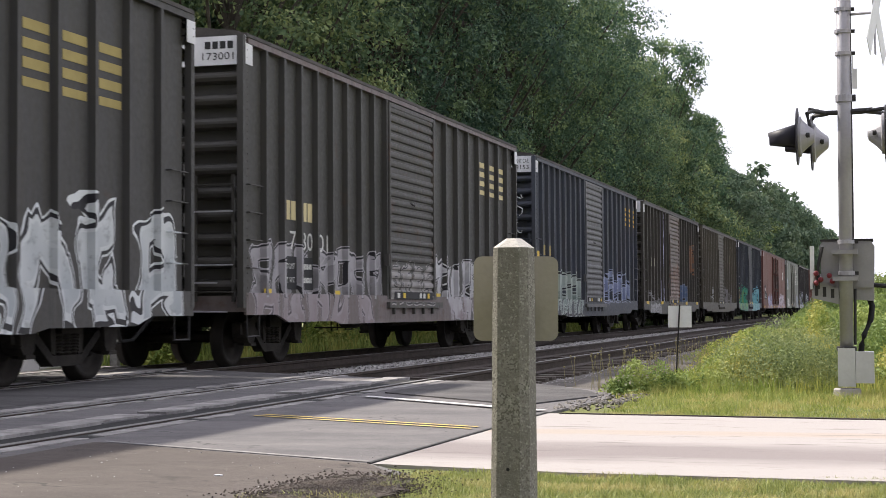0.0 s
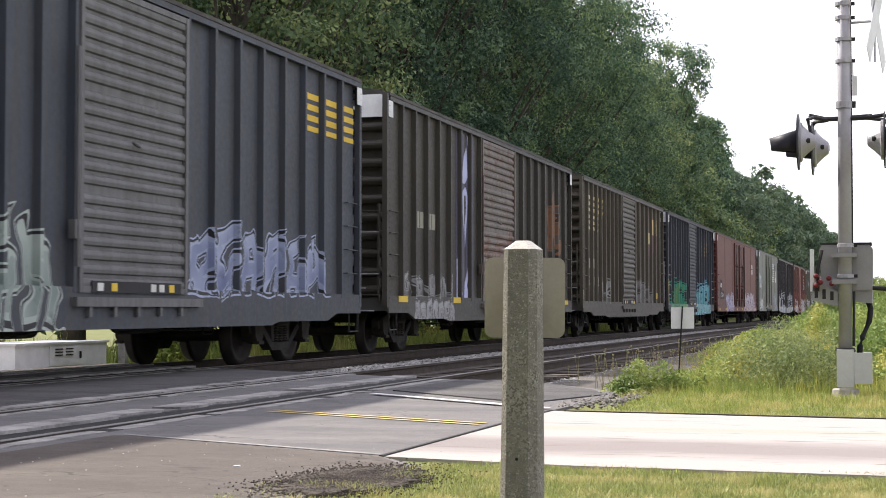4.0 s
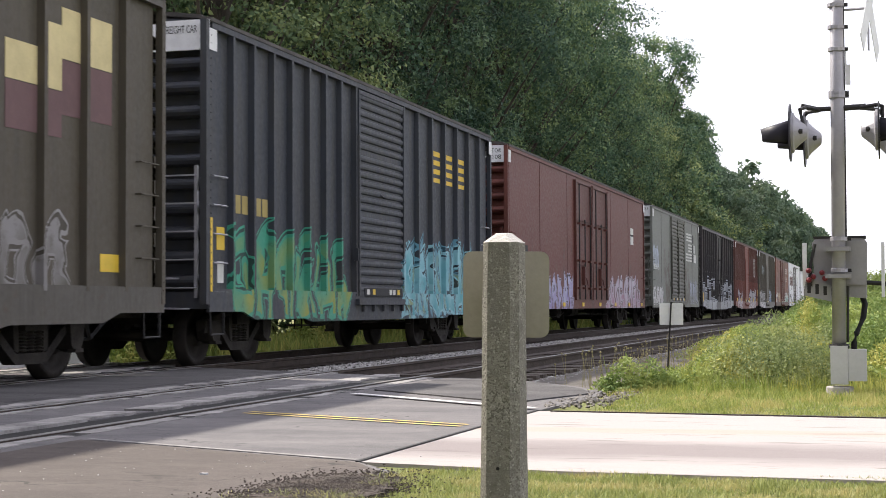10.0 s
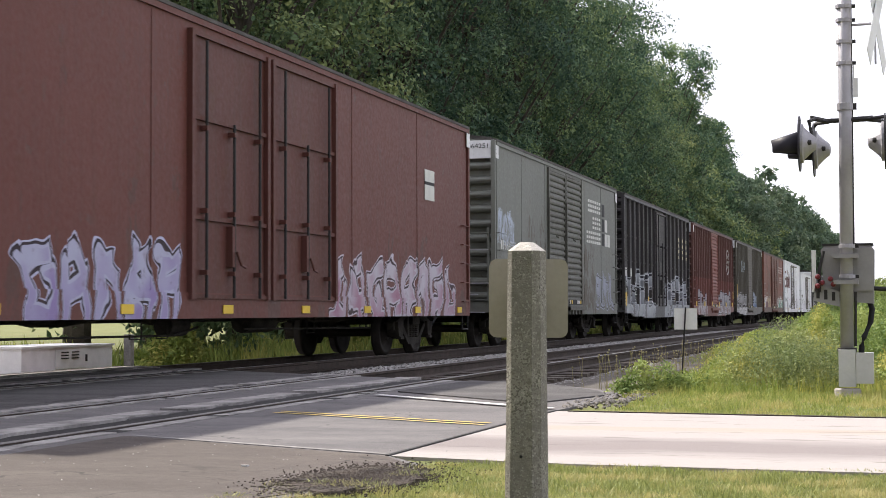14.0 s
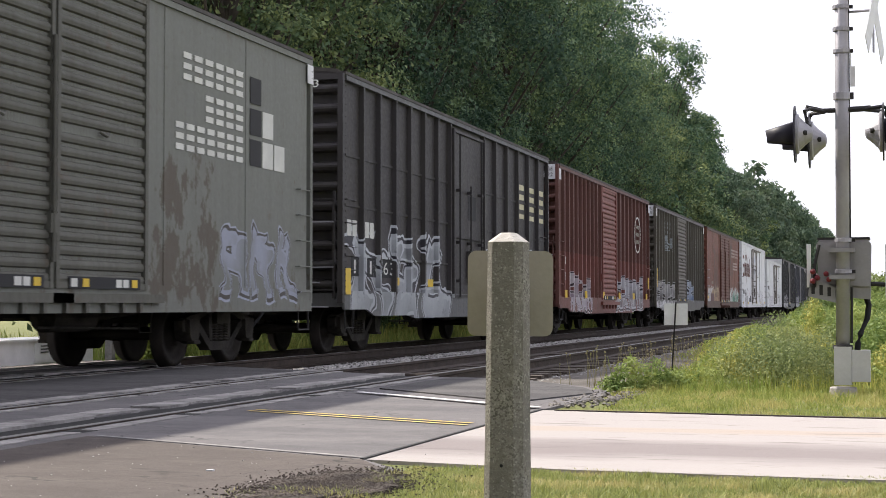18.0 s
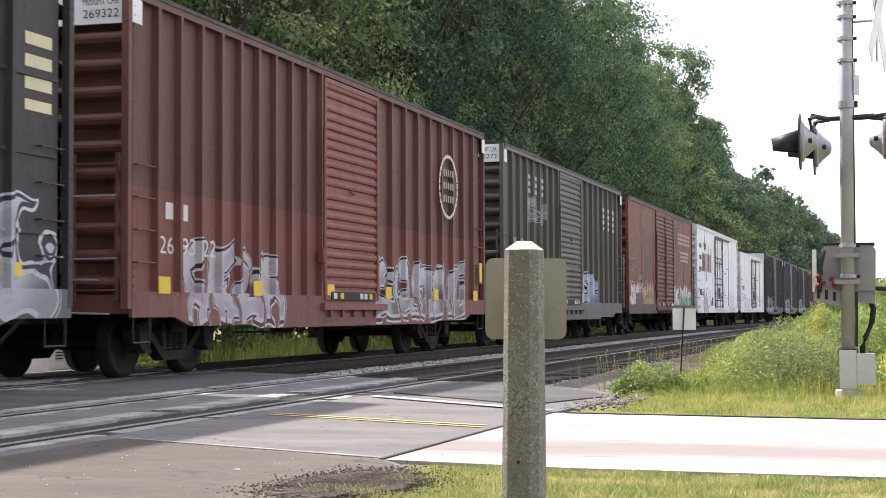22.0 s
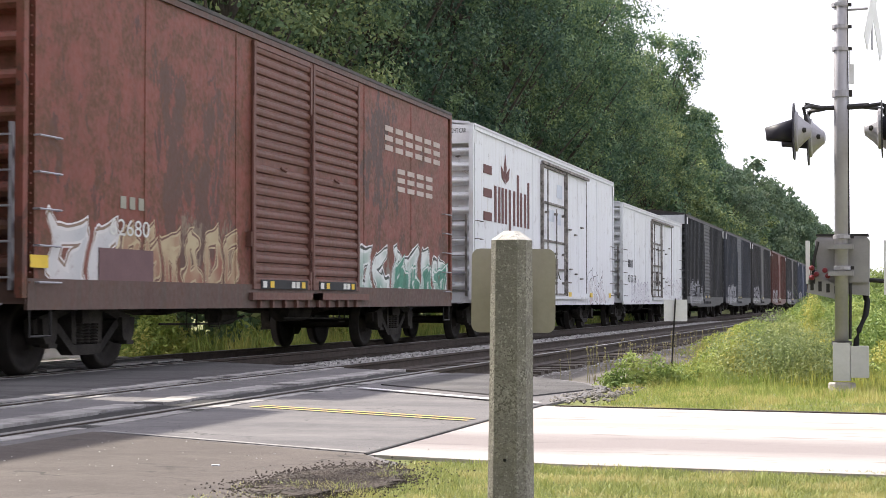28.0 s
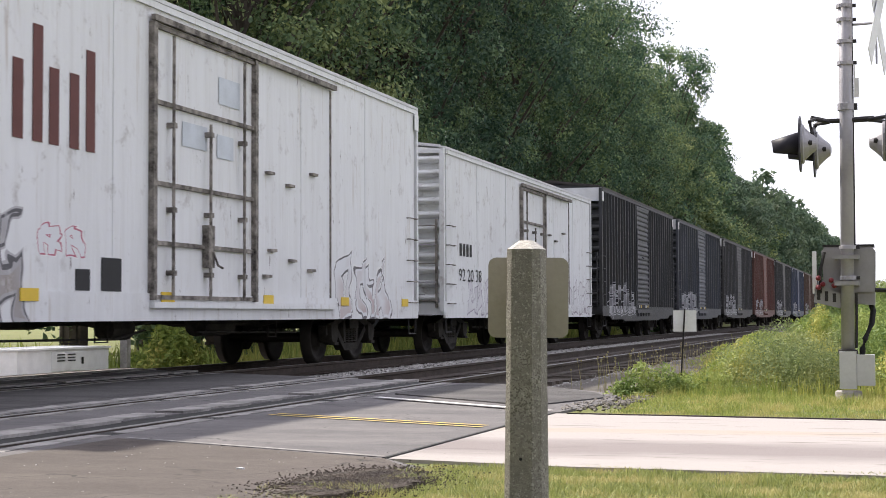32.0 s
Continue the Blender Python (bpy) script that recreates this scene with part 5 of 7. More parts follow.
in_bays(car, mid, "12", 87.60, 2.06, 2.31, dull_yellow, 0.52, "yellow block lettering", 2)
in_bays(car, mid, "123", 97.28, 3.2, 3.8, yellow, 0.52, "yellow block of lettering", 1, True)
box_on(car, mid, "reflector", 86.7, 86.95, 1.55, 1.85, reflector)
box_on(car, mid, "reflector", 86.32, 86.39, 1.0, 1.95, reflector, HALF + 0.004)
box_on(car, mid, "label_plate", 86.72, 86.92, 1.12, 1.4, pale)

# 7: long red car with two plug doors
m = 112.9
p = paint("oxide_red_paint", (0.138, 0.045, 0.036), rust=0.35, grime=0.55, scars=[(-9.3, -6.6, 0.6, 1.75, (0.065, 0.048, 0.042)), (-4.5, -2.0, 3.4, 4.6, (0.12, 0.045, 0.038))], dirt=(0.085, 0.04, 0.035), blotch=((0.085, 0.045, 0.038), 0.75, 0.63), graffiti=[g(m, 106.6, 110.3, 0.58, 1.6, (0.42, 0.43, 0.58), (0.28, 0.22, 0.44), (0.012, 0.01, 0.02), 0.42, 18.0), g(m, 115.3, 122.2, 0.62, 1.7, (0.48, 0.45, 0.52), (0.34, 0.18, 0.26), (0.02, 0.01, 0.02), 0.5, 19.0)])
p7d = paint("dull_red_door_paint", (0.118, 0.041, 0.034), rust=0.45, dirt=(0.08, 0.04, 0.03))
car, mid = make_car("boxcar", "long oxide-red boxcar with two plug doors and lilac sprayed lettering", 102.6, 123.2, p, kind="smooth", doors=[(110.4, 112.85), (112.95, 115.5)], door_mat=p7d, plate="FREIGHT CAR|273108", door_kind="plug")
x7 = HALF - 0.018
box_on(car, mid, "stencil_panel", 103.8, 104.6, 1.753, 2.26, stencil, x7)
box_on(car, mid, "stencil_panel", 103.8, 105.6, 1.34, 1.75, stencil, x7)
bars(car, "lettering", 103.85 - mid, 104.4 - mid, 1.9, 2.1, x7 + 0.006, 2, pale, "white block lettering", 0.75)
letters("273108", car, "lettering", 103.85 - mid, 105.1 - mid, 1.42, 1.64, x7 + 0.006, pale)
for z0, z1, mm in ((3.2, 3.42, pale), (3.14, 3.2, stencil), (2.86, 3.14, pale)):
    box_on(car, mid, "emblem", 120.2, 120.8, z0, z1, mm, x7, "small white shield emblem")
reflectors(car, (123.2 - 102.6) / 2, 0.78, 8, HALF, 0.3, 0.11)

# 8: grey car with paired ribbed doors
m = 132.6
p = paint("pale_grey_paint", (0.178, 0.186, 0.165), rust=0.3, grime=0.45, dirt=(0.10, 0.092, 0.078), blotch=((0.088, 0.070, 0.048), 0.8, 0.66), scars=[(-4.4, -2.0, 0.5, 3.5, (0.088, 0.070, 0.052)), (1.7, 4.2, 0.5, 3.1, (0.088, 0.070, 0.052))], graffiti=[g(m, 125.4, 128.1, 0.85, 1.5, (0.60, 0.60, 0.60), (0.42, 0.38, 0.38), (0.09, 0.07, 0.07), 0.5, 20.0), g(m, 136.6, 139.3, 0.9, 1.9, (0.30, 0.32, 0.40), (0.17, 0.18, 0.17), (0.05, 0.045, 0.04), 0.5, 21.0), g(m, 125.5, 127.0, 2.3, 3.0, (0.42, 0.48, 0.60), (0.20, 0.21, 0.19), (0.20, 0.21, 0.19), 0.3, 22.0)])
p8d = paint("grey_green_door_paint", (0.118, 0.118, 0.100), rust=0.35)
car, mid = make_car("boxcar", "weathered pale grey boxcar with paired ribbed doors and white blocks", 125.3, 139.85, p, kind="smooth", doors=[(130.4, 132.4), (132.45, 134.5)], door_mat=p8d, plate="664251", breaks=(0.5,))
for i, (z1, n, w) in enumerate(((3.93, 6, 1.9), (3.47, 4, 1.25), (3.05, 7, 2.1))):
    bars(car, "lettering", 137.35 - w - mid, 137.35 - mid, z1 - 0.34, z1, HALF - 0.022, n, pale, "white block lettering", 0.72)
for u, z, mm in ((137.55, 3.55, stencil), (137.55, 3.12, stencil), (137.98, 3.12, pale), (137.55, 2.7, stencil), (137.98, 2.7, pale), (138.4, 2.7, pale)):
    box_on(car, mid, "emblem", u, u + 0.38, z, z + 0.36, mm, HALF - 0.022, "dark and white squares")
bars(car, "lettering", 125.75 - mid, 126.05 - mid, 2.16, 2.36, HALF - 0.022, 2, pale, "white block lettering", 0.7)
letters("664251", car, "lettering", 126.15 - mid, 127.1 - mid, 2.16, 2.36, HALF - 0.022, pale)

# 9: dark brown-grey car with wide bays and a plug door
m = 148.8
p = paint("dark_violet_grey_paint", (0.046, 0.042, 0.045), rust=0.1, graffiti=[g(m, 141.6, 147.4, 0.5, 2.1, (0.46, 0.48, 0.51), (0.085, 0.09, 0.10), (0.035, 0.035, 0.045), 1.05, 23.0), g(m, 149.6, 156.0, 0.5, 2.05, (0.46, 0.48, 0.51), (0.085, 0.09, 0.10), (0.035, 0.035, 0.045), 1.05, 24.0)])
car, mid = make_car("boxcar", "dark violet-grey boxcar with plug door and big white sprayed letters", 141.26, 156.4, p, posts=(7, 6), doors=[(147.5, 149.95)], door_kind="plug", sill_mat=paint("white_sprayed_sill", (0.13, 0.135, 0.14), rust=0.25, dust=0.3, graffiti=[g(m, 141.6, 147.4, 0.2, 2.0, (0.40, 0.42, 0.44), (0.22, 0.24, 0.25), (0.05, 0.05, 0.06), 1.05, 23.0), g(m, 149.6, 156.0, 0.2, 2.0, (0.40, 0.42, 0.44), (0.22, 0.24, 0.25), (0.05, 0.05, 0.06), 1.05, 24.0)]))
end = letters("161663", car, "end_lettering", 0.45, 1.15, EAVE - 0.24, EAVE - 0.12, 0, pale)
for v in end.data.vertices:
    v.co = (v.co.y, -(156.4 - 141.26) / 2 - 0.012, v.co.z)
in_bays(car, mid, "12", 142.15, 1.93, 2.19, pale, 0.52, "white block lettering", 2)
for i, ch in enumerate("161663"):
    u = 141.85 + 0.36 * i + (0.08 if i > 1 else 0) + (0.08 if i > 3 else 0)
    box_on(car, mid, "stencil_panel", u - 0.05, u + 0.29, 1.28, 1.6, stencil)
    letters(ch, car, "lettering", u + (0.08 if ch == "1" else 0) - mid, u + (0.16 if ch == "1" else 0.24) - mid, 1.33, 1.55, SKIN + 0.008, pale)
in_bays(car, mid, "123", 153.43, 2.85, 3.65, plain("pale_yellow_lettering", (0.62, 0.58, 0.38), 0.7), 0.52, "pale yellow block of lettering", 1, True)
for u in (144.0, 146.1, 150.3, 152.4, 155.2):
    box_on(car, mid, "reflector", u, u + 0.35, 1.16, 1.3, reflector)
box_on(car, mid, "reflector", 141.3, 141.55, 0.98, 1.4, reflector, HALF + 0.004)
for z in (1.62, 2.42, 3.22):
    for a, b in ((-7.35, -1.38), (1.25, 7.35)):
        for w in (-1, 1):
            part("belt_rail", Build().box(min(w * SKIN, w * (SKIN + 0.022)), max(w * SKIN, w * (SKIN + 0.022)), a, b, z - 0.02, z + 0.02), p, car)
box_on(car, mid, "stencil_panel", 148.75, 149.35, 2.55, 3.05, stencil, HALF - 0.018, "dark notice on the door")


# 10: two-tone red car
m = 165.45
p = paint("two_tone_red_paint", (0.140, 0.064, 0.054), low=(0.195, 0.078, 0.065), split=2.25, rust=0.2, dirt=(0.08, 0.04, 0.032), graffiti=[g(m, 159.1, 162.3, 0.62, 1.7, (0.48, 0.46, 0.48), (0.30, 0.25, 0.31), (0.02, 0.015, 0.025), 0.48, 26.0), g(m, 166.2, 171.9, 0.66, 1.75, (0.50, 0.51, 0.54), (0.14, 0.12, 0.13), (0.02, 0.02, 0.03), 0.62, 27.0)])
d10 = paint("red_door_paint", (0.24, 0.085, 0.070), rust=0.2, dirt=(0.10, 0.05, 0.04))
car, mid = make_car("boxcar", "two-tone red boxcar with outside posts and white sprayed letters", 157.7, 173.2, p, posts=(10, 9), doors=[(163.8, 166.3)], door_mat=d10, plate="FREIGHT CAR|269322", breaks=(0.5, 0.9))
bars(car, "lettering", 158.6 - mid, 159.4 - mid, 1.92, 2.12, SKIN + 0.004, 2, pale, "white block lettering", 0.5)
in_bays(car, mid, ("26", "93", "22"), 158.80, 1.5, 1.71, pale, 0.5)
ring = Build()
for k in range(28):
    t0, t1 = 2 * math.pi * k / 28, 2 * math.pi * (k + 0.8) / 28
    pts = [(170.5 - mid + r * 0.64 * math.cos(t), 3.2 + r * 0.62 * math.sin(t)) for r, t in ((1, t0), (1, t1), (0.9, t1), (0.9, t0))]
    ring.prism(pts, "x", HALF + 0.002, HALF + 0.006)
tagged(part("emblem", ring, pale, car, "faded round emblem"), kind="stuff")
for z in (3.4, 3.15, 2.9):
    bars(car, "lettering", 170.12 - mid, 170.88 - mid, z, z + 0.13, HALF + 0.004, 5, faded, "faded block lettering", 0.55)
reflectors(car, 7.75, 1.02, 6, HALF + 0.002, 0.3, 0.2)
box_on(car, mid, "reflector", 172.75, 172.95, 1.4, 1.8, reflector, HALF + 0.004)

# 11: olive-grey car
m = 182.3
p = paint("olive_grey_paint", (0.118, 0.108, 0.086), rust=0.2, graffiti=[g(m, 175.3, 180.3, 0.9, 1.75, (0.52, 0.51, 0.51), (0.22, 0.21, 0.21), (0.03, 0.03, 0.03), 0.4, 28.0), g(m, 183.3, 185.8, 0.93, 1.85, (0.56, 0.60, 0.66), (0.16, 0.24, 0.42), (0.03, 0.03, 0.05), 0.4, 29.0), g(m, 177.4, 179.4, 2.95, 3.55, (0.36, 0.40, 0.42), (0.105, 0.1, 0.082), (0.105, 0.1, 0.082), 0.3, 30.0)])
s11 = paint("whitened_sill_paint", (0.15, 0.145, 0.14), rust=0.3, dust=0.3, graffiti=[g(m, 175, 180, 0.55, 1.0, (0.62, 0.61, 0.62), (0.42, 0.41, 0.42), (0.10, 0.10, 0.10), 0.3, 31.0)])
car, mid = make_car("boxcar", "olive-grey boxcar with white blocks and small sprayed drawings", 174.9, 189.75, p, posts=(8, 8), doors=[(180.6, 183.4)], plate="FREIGHT CAR|173273", sill_mat=s11, door_mat=paint("brown_grey_door_paint", (0.135, 0.122, 0.105), rust=0.4), breaks=(0.3, 0.6))
for i, u in enumerate((177.5, 178.2, 178.9)):
    bars(car, "sprayed_block", u - mid, u + 0.42 - mid, 3.62, 4.05, SKIN + 0.004, 1, plain("pale_blue_spray", (0.50, 0.58, 0.62), 0.7), "pale blue sprayed block", 0.9)
letters("DF-14", car, "lettering", 178.0 - mid, 178.5 - mid, 1.83, 1.97, SKIN + 0.004, pale)
in_bays(car, mid, "12", 176.1, 2.2, 2.5, faded, 0.52, "faded block lettering", 2)
in_bays(car, mid, ("17", "32", "73"), 176.1, 1.66, 1.96, faded, 0.5)
in_bays(car, mid, "123", 187.33, 3.2, 3.85, pale, 0.52, "white block of lettering", 1, True)
box_on(car, mid, "reflector", 175.0, 175.12, 1.5, 2.2, reflector, HALF + 0.004)
box_on(car, mid, "reflector", 179.95, 180.15, 1.15, 1.5, reflector)
load_stencils(car, mid, 176.3)

# 12: rusty red car with paired ribbed doors
m = 198.9
p = paint("peeling_red_paint", (0.215, 0.068, 0.050), rust=0.9, grime=0.6, dirt=(0.09, 0.04, 0.03), blotch=((0.058, 0.032, 0.027), 0.9, 0.60), scars=[(2.2, 4.9, 2.0, 4.7, (0.060, 0.036, 0.030)), (-5.2, -2.2, 0.9, 4.1, (0.085, 0.045, 0.034)), (-4.4, -2.3, 0.8, 2.3, (0.22, 0.17, 0.12)), (2.3, 4.6, 0.7, 2.0, (0.20, 0.18, 0.15))], graffiti=[g(m, 191.5, 193.2, 0.9, 1.75, (0.62, 0.61, 0.60), (0.44, 0.46, 0.48), (0.22, 0.16, 0.12), 0.6, 32.0), g(m, 193.0, 196.4, 0.9, 1.7, (0.44, 0.36, 0.22), (0.24, 0.09, 0.06), (0.14, 0.07, 0.05), 0.35, 33.0), g(m, 201.1, 206.3, 0.68, 1.75, (0.66, 0.70, 0.68), (0.05, 0.22, 0.15), (0.03, 0.05, 0.045), 0.5, 34.0), g(m, 203.0, 206.4, 0.6, 1.5, (0.03, 0.20, 0.13), (0.02, 0.14, 0.10), (0.58, 0.62, 0.60), 0.45, 34.5)])
d12 = paint("brown_red_door_paint", (0.165, 0.075, 0.060), rust=0.5, dirt=(0.08, 0.045, 0.035))
car, mid = make_car("boxcar", "peeling oxide-red boxcar with paired ribbed doors and pale blocks", 191.1, 206.7, p, kind="smooth", doors=[(196.8, 199.0), (199.05, 201.15)], door_mat=d12, plate=None, breaks=(0.52,), ribs=9, sill_mat=paint("brown_sill_paint", (0.11, 0.06, 0.05), rust=0.5, dust=0.3), grab=galv)
bars(car, "lettering", 202.5 - mid, 206.0 - mid, 3.42, 3.85, HALF - 0.022, 6, plain("pinkish_lettering", (0.48, 0.40, 0.36), 0.75), "worn pale block lettering", 0.74)
bars(car, "lettering", 203.2 - mid, 205.5 - mid, 2.75, 3.15, HALF - 0.022, 4, plain("pinkish_lettering_b", (0.50, 0.42, 0.38), 0.75), "worn pale block lettering", 0.74)
letters("62680", car, "lettering", 192.85 - mid, 193.8 - mid, 1.55, 1.74, HALF - 0.02, pale)
bars(car, "lettering", 193.05 - mid, 193.7 - mid, 1.86, 2.0, HALF - 0.022, 3, faded, "faded block lettering", 0.6)
box_on(car, mid, "stencil_panel", 192.6, 193.9, 0.98, 1.4, purple_red, HALF - 0.02)
box_on(car, mid, "reflector", 191.15, 191.5, 1.15, 1.28, reflector, HALF + 0.003)

# 13: white refrigerator car
m = 216.8
p = paint("white_reefer_paint", (0.76, 0.77, 0.79), rust=0.35, dirt=(0.30, 0.27, 0.23), dust=0.3, rough=0.5, grime=0.25, marks=0.85, graffiti=[g(m, 210.5, 212.3, 0.66, 1.75, (0.34, 0.33, 0.35), (0.24, 0.19, 0.15), (0.03, 0.03, 0.04), 0.5, 35.0), g(m, 208.7, 209.35, 0.75, 1.8, (0.62, 0.63, 0.66), (0.5, 0.5, 0.52), (0.02, 0.02, 0.03), 0.37, 35.5), g(m, 221.0, 223.6, 0.7, 1.7, (0.66, 0.67, 0.70), (0.45, 0.36, 0.36), (0.05, 0.04, 0.05), 0.5, 36.0), g(m, 212.4, 213.4, 1.4, 1.75, (0.66, 0.67, 0.7), (0.66, 0.67, 0.7), (0.40, 0.08, 0.14), 0.25, 37.0)])
bar_mat = grainy("rusty_white_bar", (0.016, 0.012, 0.010), (0.34, 0.31, 0.28), 7, 40, 0.8, 0.0, 0.4, "Object")
white_roof = plain("white_roof_paint", (0.62, 0.62, 0.63), 0.6)
REEFER_LABEL = "white refrigerator car with maroon lettering shapes and a rusty plug door"
car, mid = make_car("refrigerator_car", REEFER_LABEL, 208.4, 225.25, p, kind="smooth", doors=[(214.85, 217.9)], roof_m=white_roof, door_kind="reefer", plate="FREIGHT CAR", grab=bar_mat, bars_mat=bar_mat)
xr = HALF - 0.022
for y0, y1, z0, z1 in ((0.0, 0.72, 2.1, 3.3), (0.95, 1.12, 2.1, 2.9), (1.3, 2.1, 2.1, 2.9), (2.28, 2.9, 1.7, 2.9), (3.08, 3.24, 2.1, 3.3), (3.4, 4.0, 2.1, 2.9), (4.15, 4.5, 2.1, 3.2)):
    a, e, lo, hi, th = 209.25 + y0 - mid, 209.25 + y1 - mid, z0 + 0.45, z1 + 0.45, 0.19
    strokes = {0.72: 0, 0.8: 3, 0.62: 2, 0.6: 2}.get(round(e - a, 2), 1)
    for k in range(strokes):
        p = a + (e - a - th) * k / max(1, strokes - 1)
        part("lettering", Build().box(xr - 0.002, xr + 0.002, p, p + th, lo if k == 0 or y0 != 2.28 else lo + 0.4, hi), maroon, car, "maroon lettering as plain bars")
    for k in range(0 if strokes else 3):
        p = lo + (hi - lo - th) * k / 2
        part("lettering", Build().box(xr - 0.002, xr + 0.002, a, e, p, p + th), maroon, car, "maroon lettering as plain bars")
leaf = Build()
for pts in ([(0, 0), (0.32, 0.12), (0.42, 0.4), (0.1, 0.25)], [(0, 0), (-0.32, 0.12), (-0.42, 0.4), (-0.1, 0.25)], [(0, 0.05), (0.13, 0.35), (0, 0.7), (-0.13, 0.35)]):
    leaf.prism([(211.2 + a - mid, 3.45 + b) for a, b in pts], "x", xr - 0.002, xr + 0.002)
part("emblem", leaf, maroon, car, "maroon leaf emblem")
bars(car, "lettering", 209.3 - mid, 209.95 - mid, 1.50, 1.76, xr, 4, black_letter, "black block lettering", 0.6)
letters("6002", car, "lettering", 210.05 - mid, 210.75 - mid, 1.50, 1.76, xr, black_letter)
reflectors(car, 8.42, 0.93, 6, HALF - 0.003, 0.34, 0.13)
for u0, u1, z0, z1 in ((213.2, 213.5, 1.05, 1.28), (213.75, 214.2, 1.05, 1.42)):
    box_on(car, mid, "stencil_panel", u0, u1, z0, z1, stencil, xr)
for u0, u1, z0, z1 in ((216.75, 217.4, 3.5, 3.85), (216.7, 217.2, 2.8, 3.1), (215.7, 216.4, 2.85, 3.15)):
    box_on(car, mid, "label_plate", u0, u1, z0, z1, plain("pale_label", (0.58, 0.62, 0.68), 0.6), HALF - 0.012)

# 14: lower white refrigerator car
m = 234.2
p = paint("white_reefer_paint_b", (0.73, 0.74, 0.75), rust=0.4, dirt=(0.36, 0.34, 0.30), dust=0.15, rough=0.5, grime=0.35, marks=0.5, graffiti=[g(m, 228.5, 232.5, 0.8, 1.5, (0.52, 0.50, 0.54), (0.60, 0.61, 0.62), (0.22, 0.2, 0.25), 0.4, 38.0), g(m, 236.5, 241.3, 0.8, 1.7, (0.56, 0.55, 0.56), (0.60, 0.61, 0.62), (0.25, 0.22, 0.25), 0.45, 39.0)])
car, mid = make_car("refrigerator_car", "lower white refrigerator car with black numbers and plug door", 226.96, 241.5, p, kind="smooth", doors=[(233.1, 235.6)], roof_m=white_roof, door_kind="reefer", grab=bar_mat, bars_mat=bar_mat, eave=4.02)
bars(car, "lettering", 228.0 - mid, 229.0 - mid, 1.95, 2.2, xr, 4, black_letter, "black block lettering", 0.6)
letters("92 20 38", car, "lettering", 228.0 - mid, 229.7 - mid, 1.45, 1.7, xr, black_letter)

# the dark cars further back
TAIL = [
    ("black_paint_c", (0.050, 0.052, 0.058), "black high-sided boxcar with many posts", 243.2, 257.7, (12, 11), True, 4.5),
    ("slate_paint_d", (0.072, 0.078, 0.095), "slate boxcar with grey door", 259.2, 273.7, (9, 8), True, EAVE),
    ("charcoal_paint_e", (0.062, 0.062, 0.068), "charcoal boxcar with white end boards", 275.2, 289.9, (9, 8), True, EAVE),
    ("maroon_paint_f", (0.13, 0.055, 0.048), "maroon boxcar far back in the train", 291.4, 306.2, (9, 8), True, EAVE),
    ("charcoal_paint_g", (0.058, 0.06, 0.066), "charcoal boxcar far back in the train", 307.7, 322.5, (9, 8), None, EAVE),
    ("blue_paint_h", (0.060, 0.075, 0.12), "blue boxcar far back in the train", 324.0, 338.8, (9, 8), True, EAVE),
    ("brown_paint_i", (0.105, 0.062, 0.05), "brown boxcar far back in the train", 340.3, 355.1, (9, 8), None, EAVE),
    ("slate_paint_j", (0.07, 0.075, 0.09), "slate boxcar far back in the train", 356.6, 371.4, (9, 8), None, EAVE),
    ("charcoal_paint_k", (0.06, 0.06, 0.062), "charcoal boxcar far back in the train", 372.9, 387.7, (9, 8), True, EAVE),
]
for k, (pn, col, lab, a, b, posts, pl, ev) in enumerate(TAIL):
    mm = (a + b) / 2
    p = paint(pn, col, rust=0.2, graffiti=[g(mm, a + 1, mm - 1.5, 0.8, 1.7, (0.45, 0.45, 0.47), col, INK, 0.45, 40.0 + k)])
    car, mid = make_car("boxcar", lab, a, b, p, posts=posts, doors=[(mm - 1.3, mm + 1.3)], plate=pl, door_mat=paint(pn + "_door", tuple(1.5 * q for q in col), rust=0.3))

# ---- trees and plants ----
def cards(name, centres, dirs, sizes, material, rng, bend=0.25, slim=0.62):
    """Many small leaf sprays as bent four-sided blades."""
    n = len(centres)
    c, d = np.asarray(centres), np.asarray(dirs)
    d = d / np.maximum(np.linalg.norm(d, axis=1, keepdims=True), 1e-6)
    r = rng.normal(size=(n, 3))
    a = np.cross(d, r)
    a /= np.maximum(np.linalg.norm(a, axis=1, keepdims=True), 1e-6)
    b = np.cross(d, a)
    s = np.asarray(sizes)[:, None]
    v = np.stack([c - a * s, c + b * s * slim - d * s * bend, c + a * s + d * s * bend * rng.uniform(-1, 1, (n, 1)), c - b * s * slim * rng.uniform(0.6, 1, (n, 1)) - d * s * bend], 1).reshape(-1, 3)
    f = np.arange(4 * n).reshape(-1, 4)
    me = bpy.data.meshes.new(name)
    me.vertices.add(len(v))
    me.vertices.foreach_set("co", v.ravel())
    me.loops.add(4 * n)
    me.loops.foreach_set("vertex_index", f.ravel())
    me.polygons.add(n)
    me.polygons.foreach_set("loop_start", np.arange(0, 4 * n, 4))
    me.polygons.foreach_set("loop_total", np.full(n, 4))
    me.update(calc_edges=True)
    me.materials.append(material)
    return me


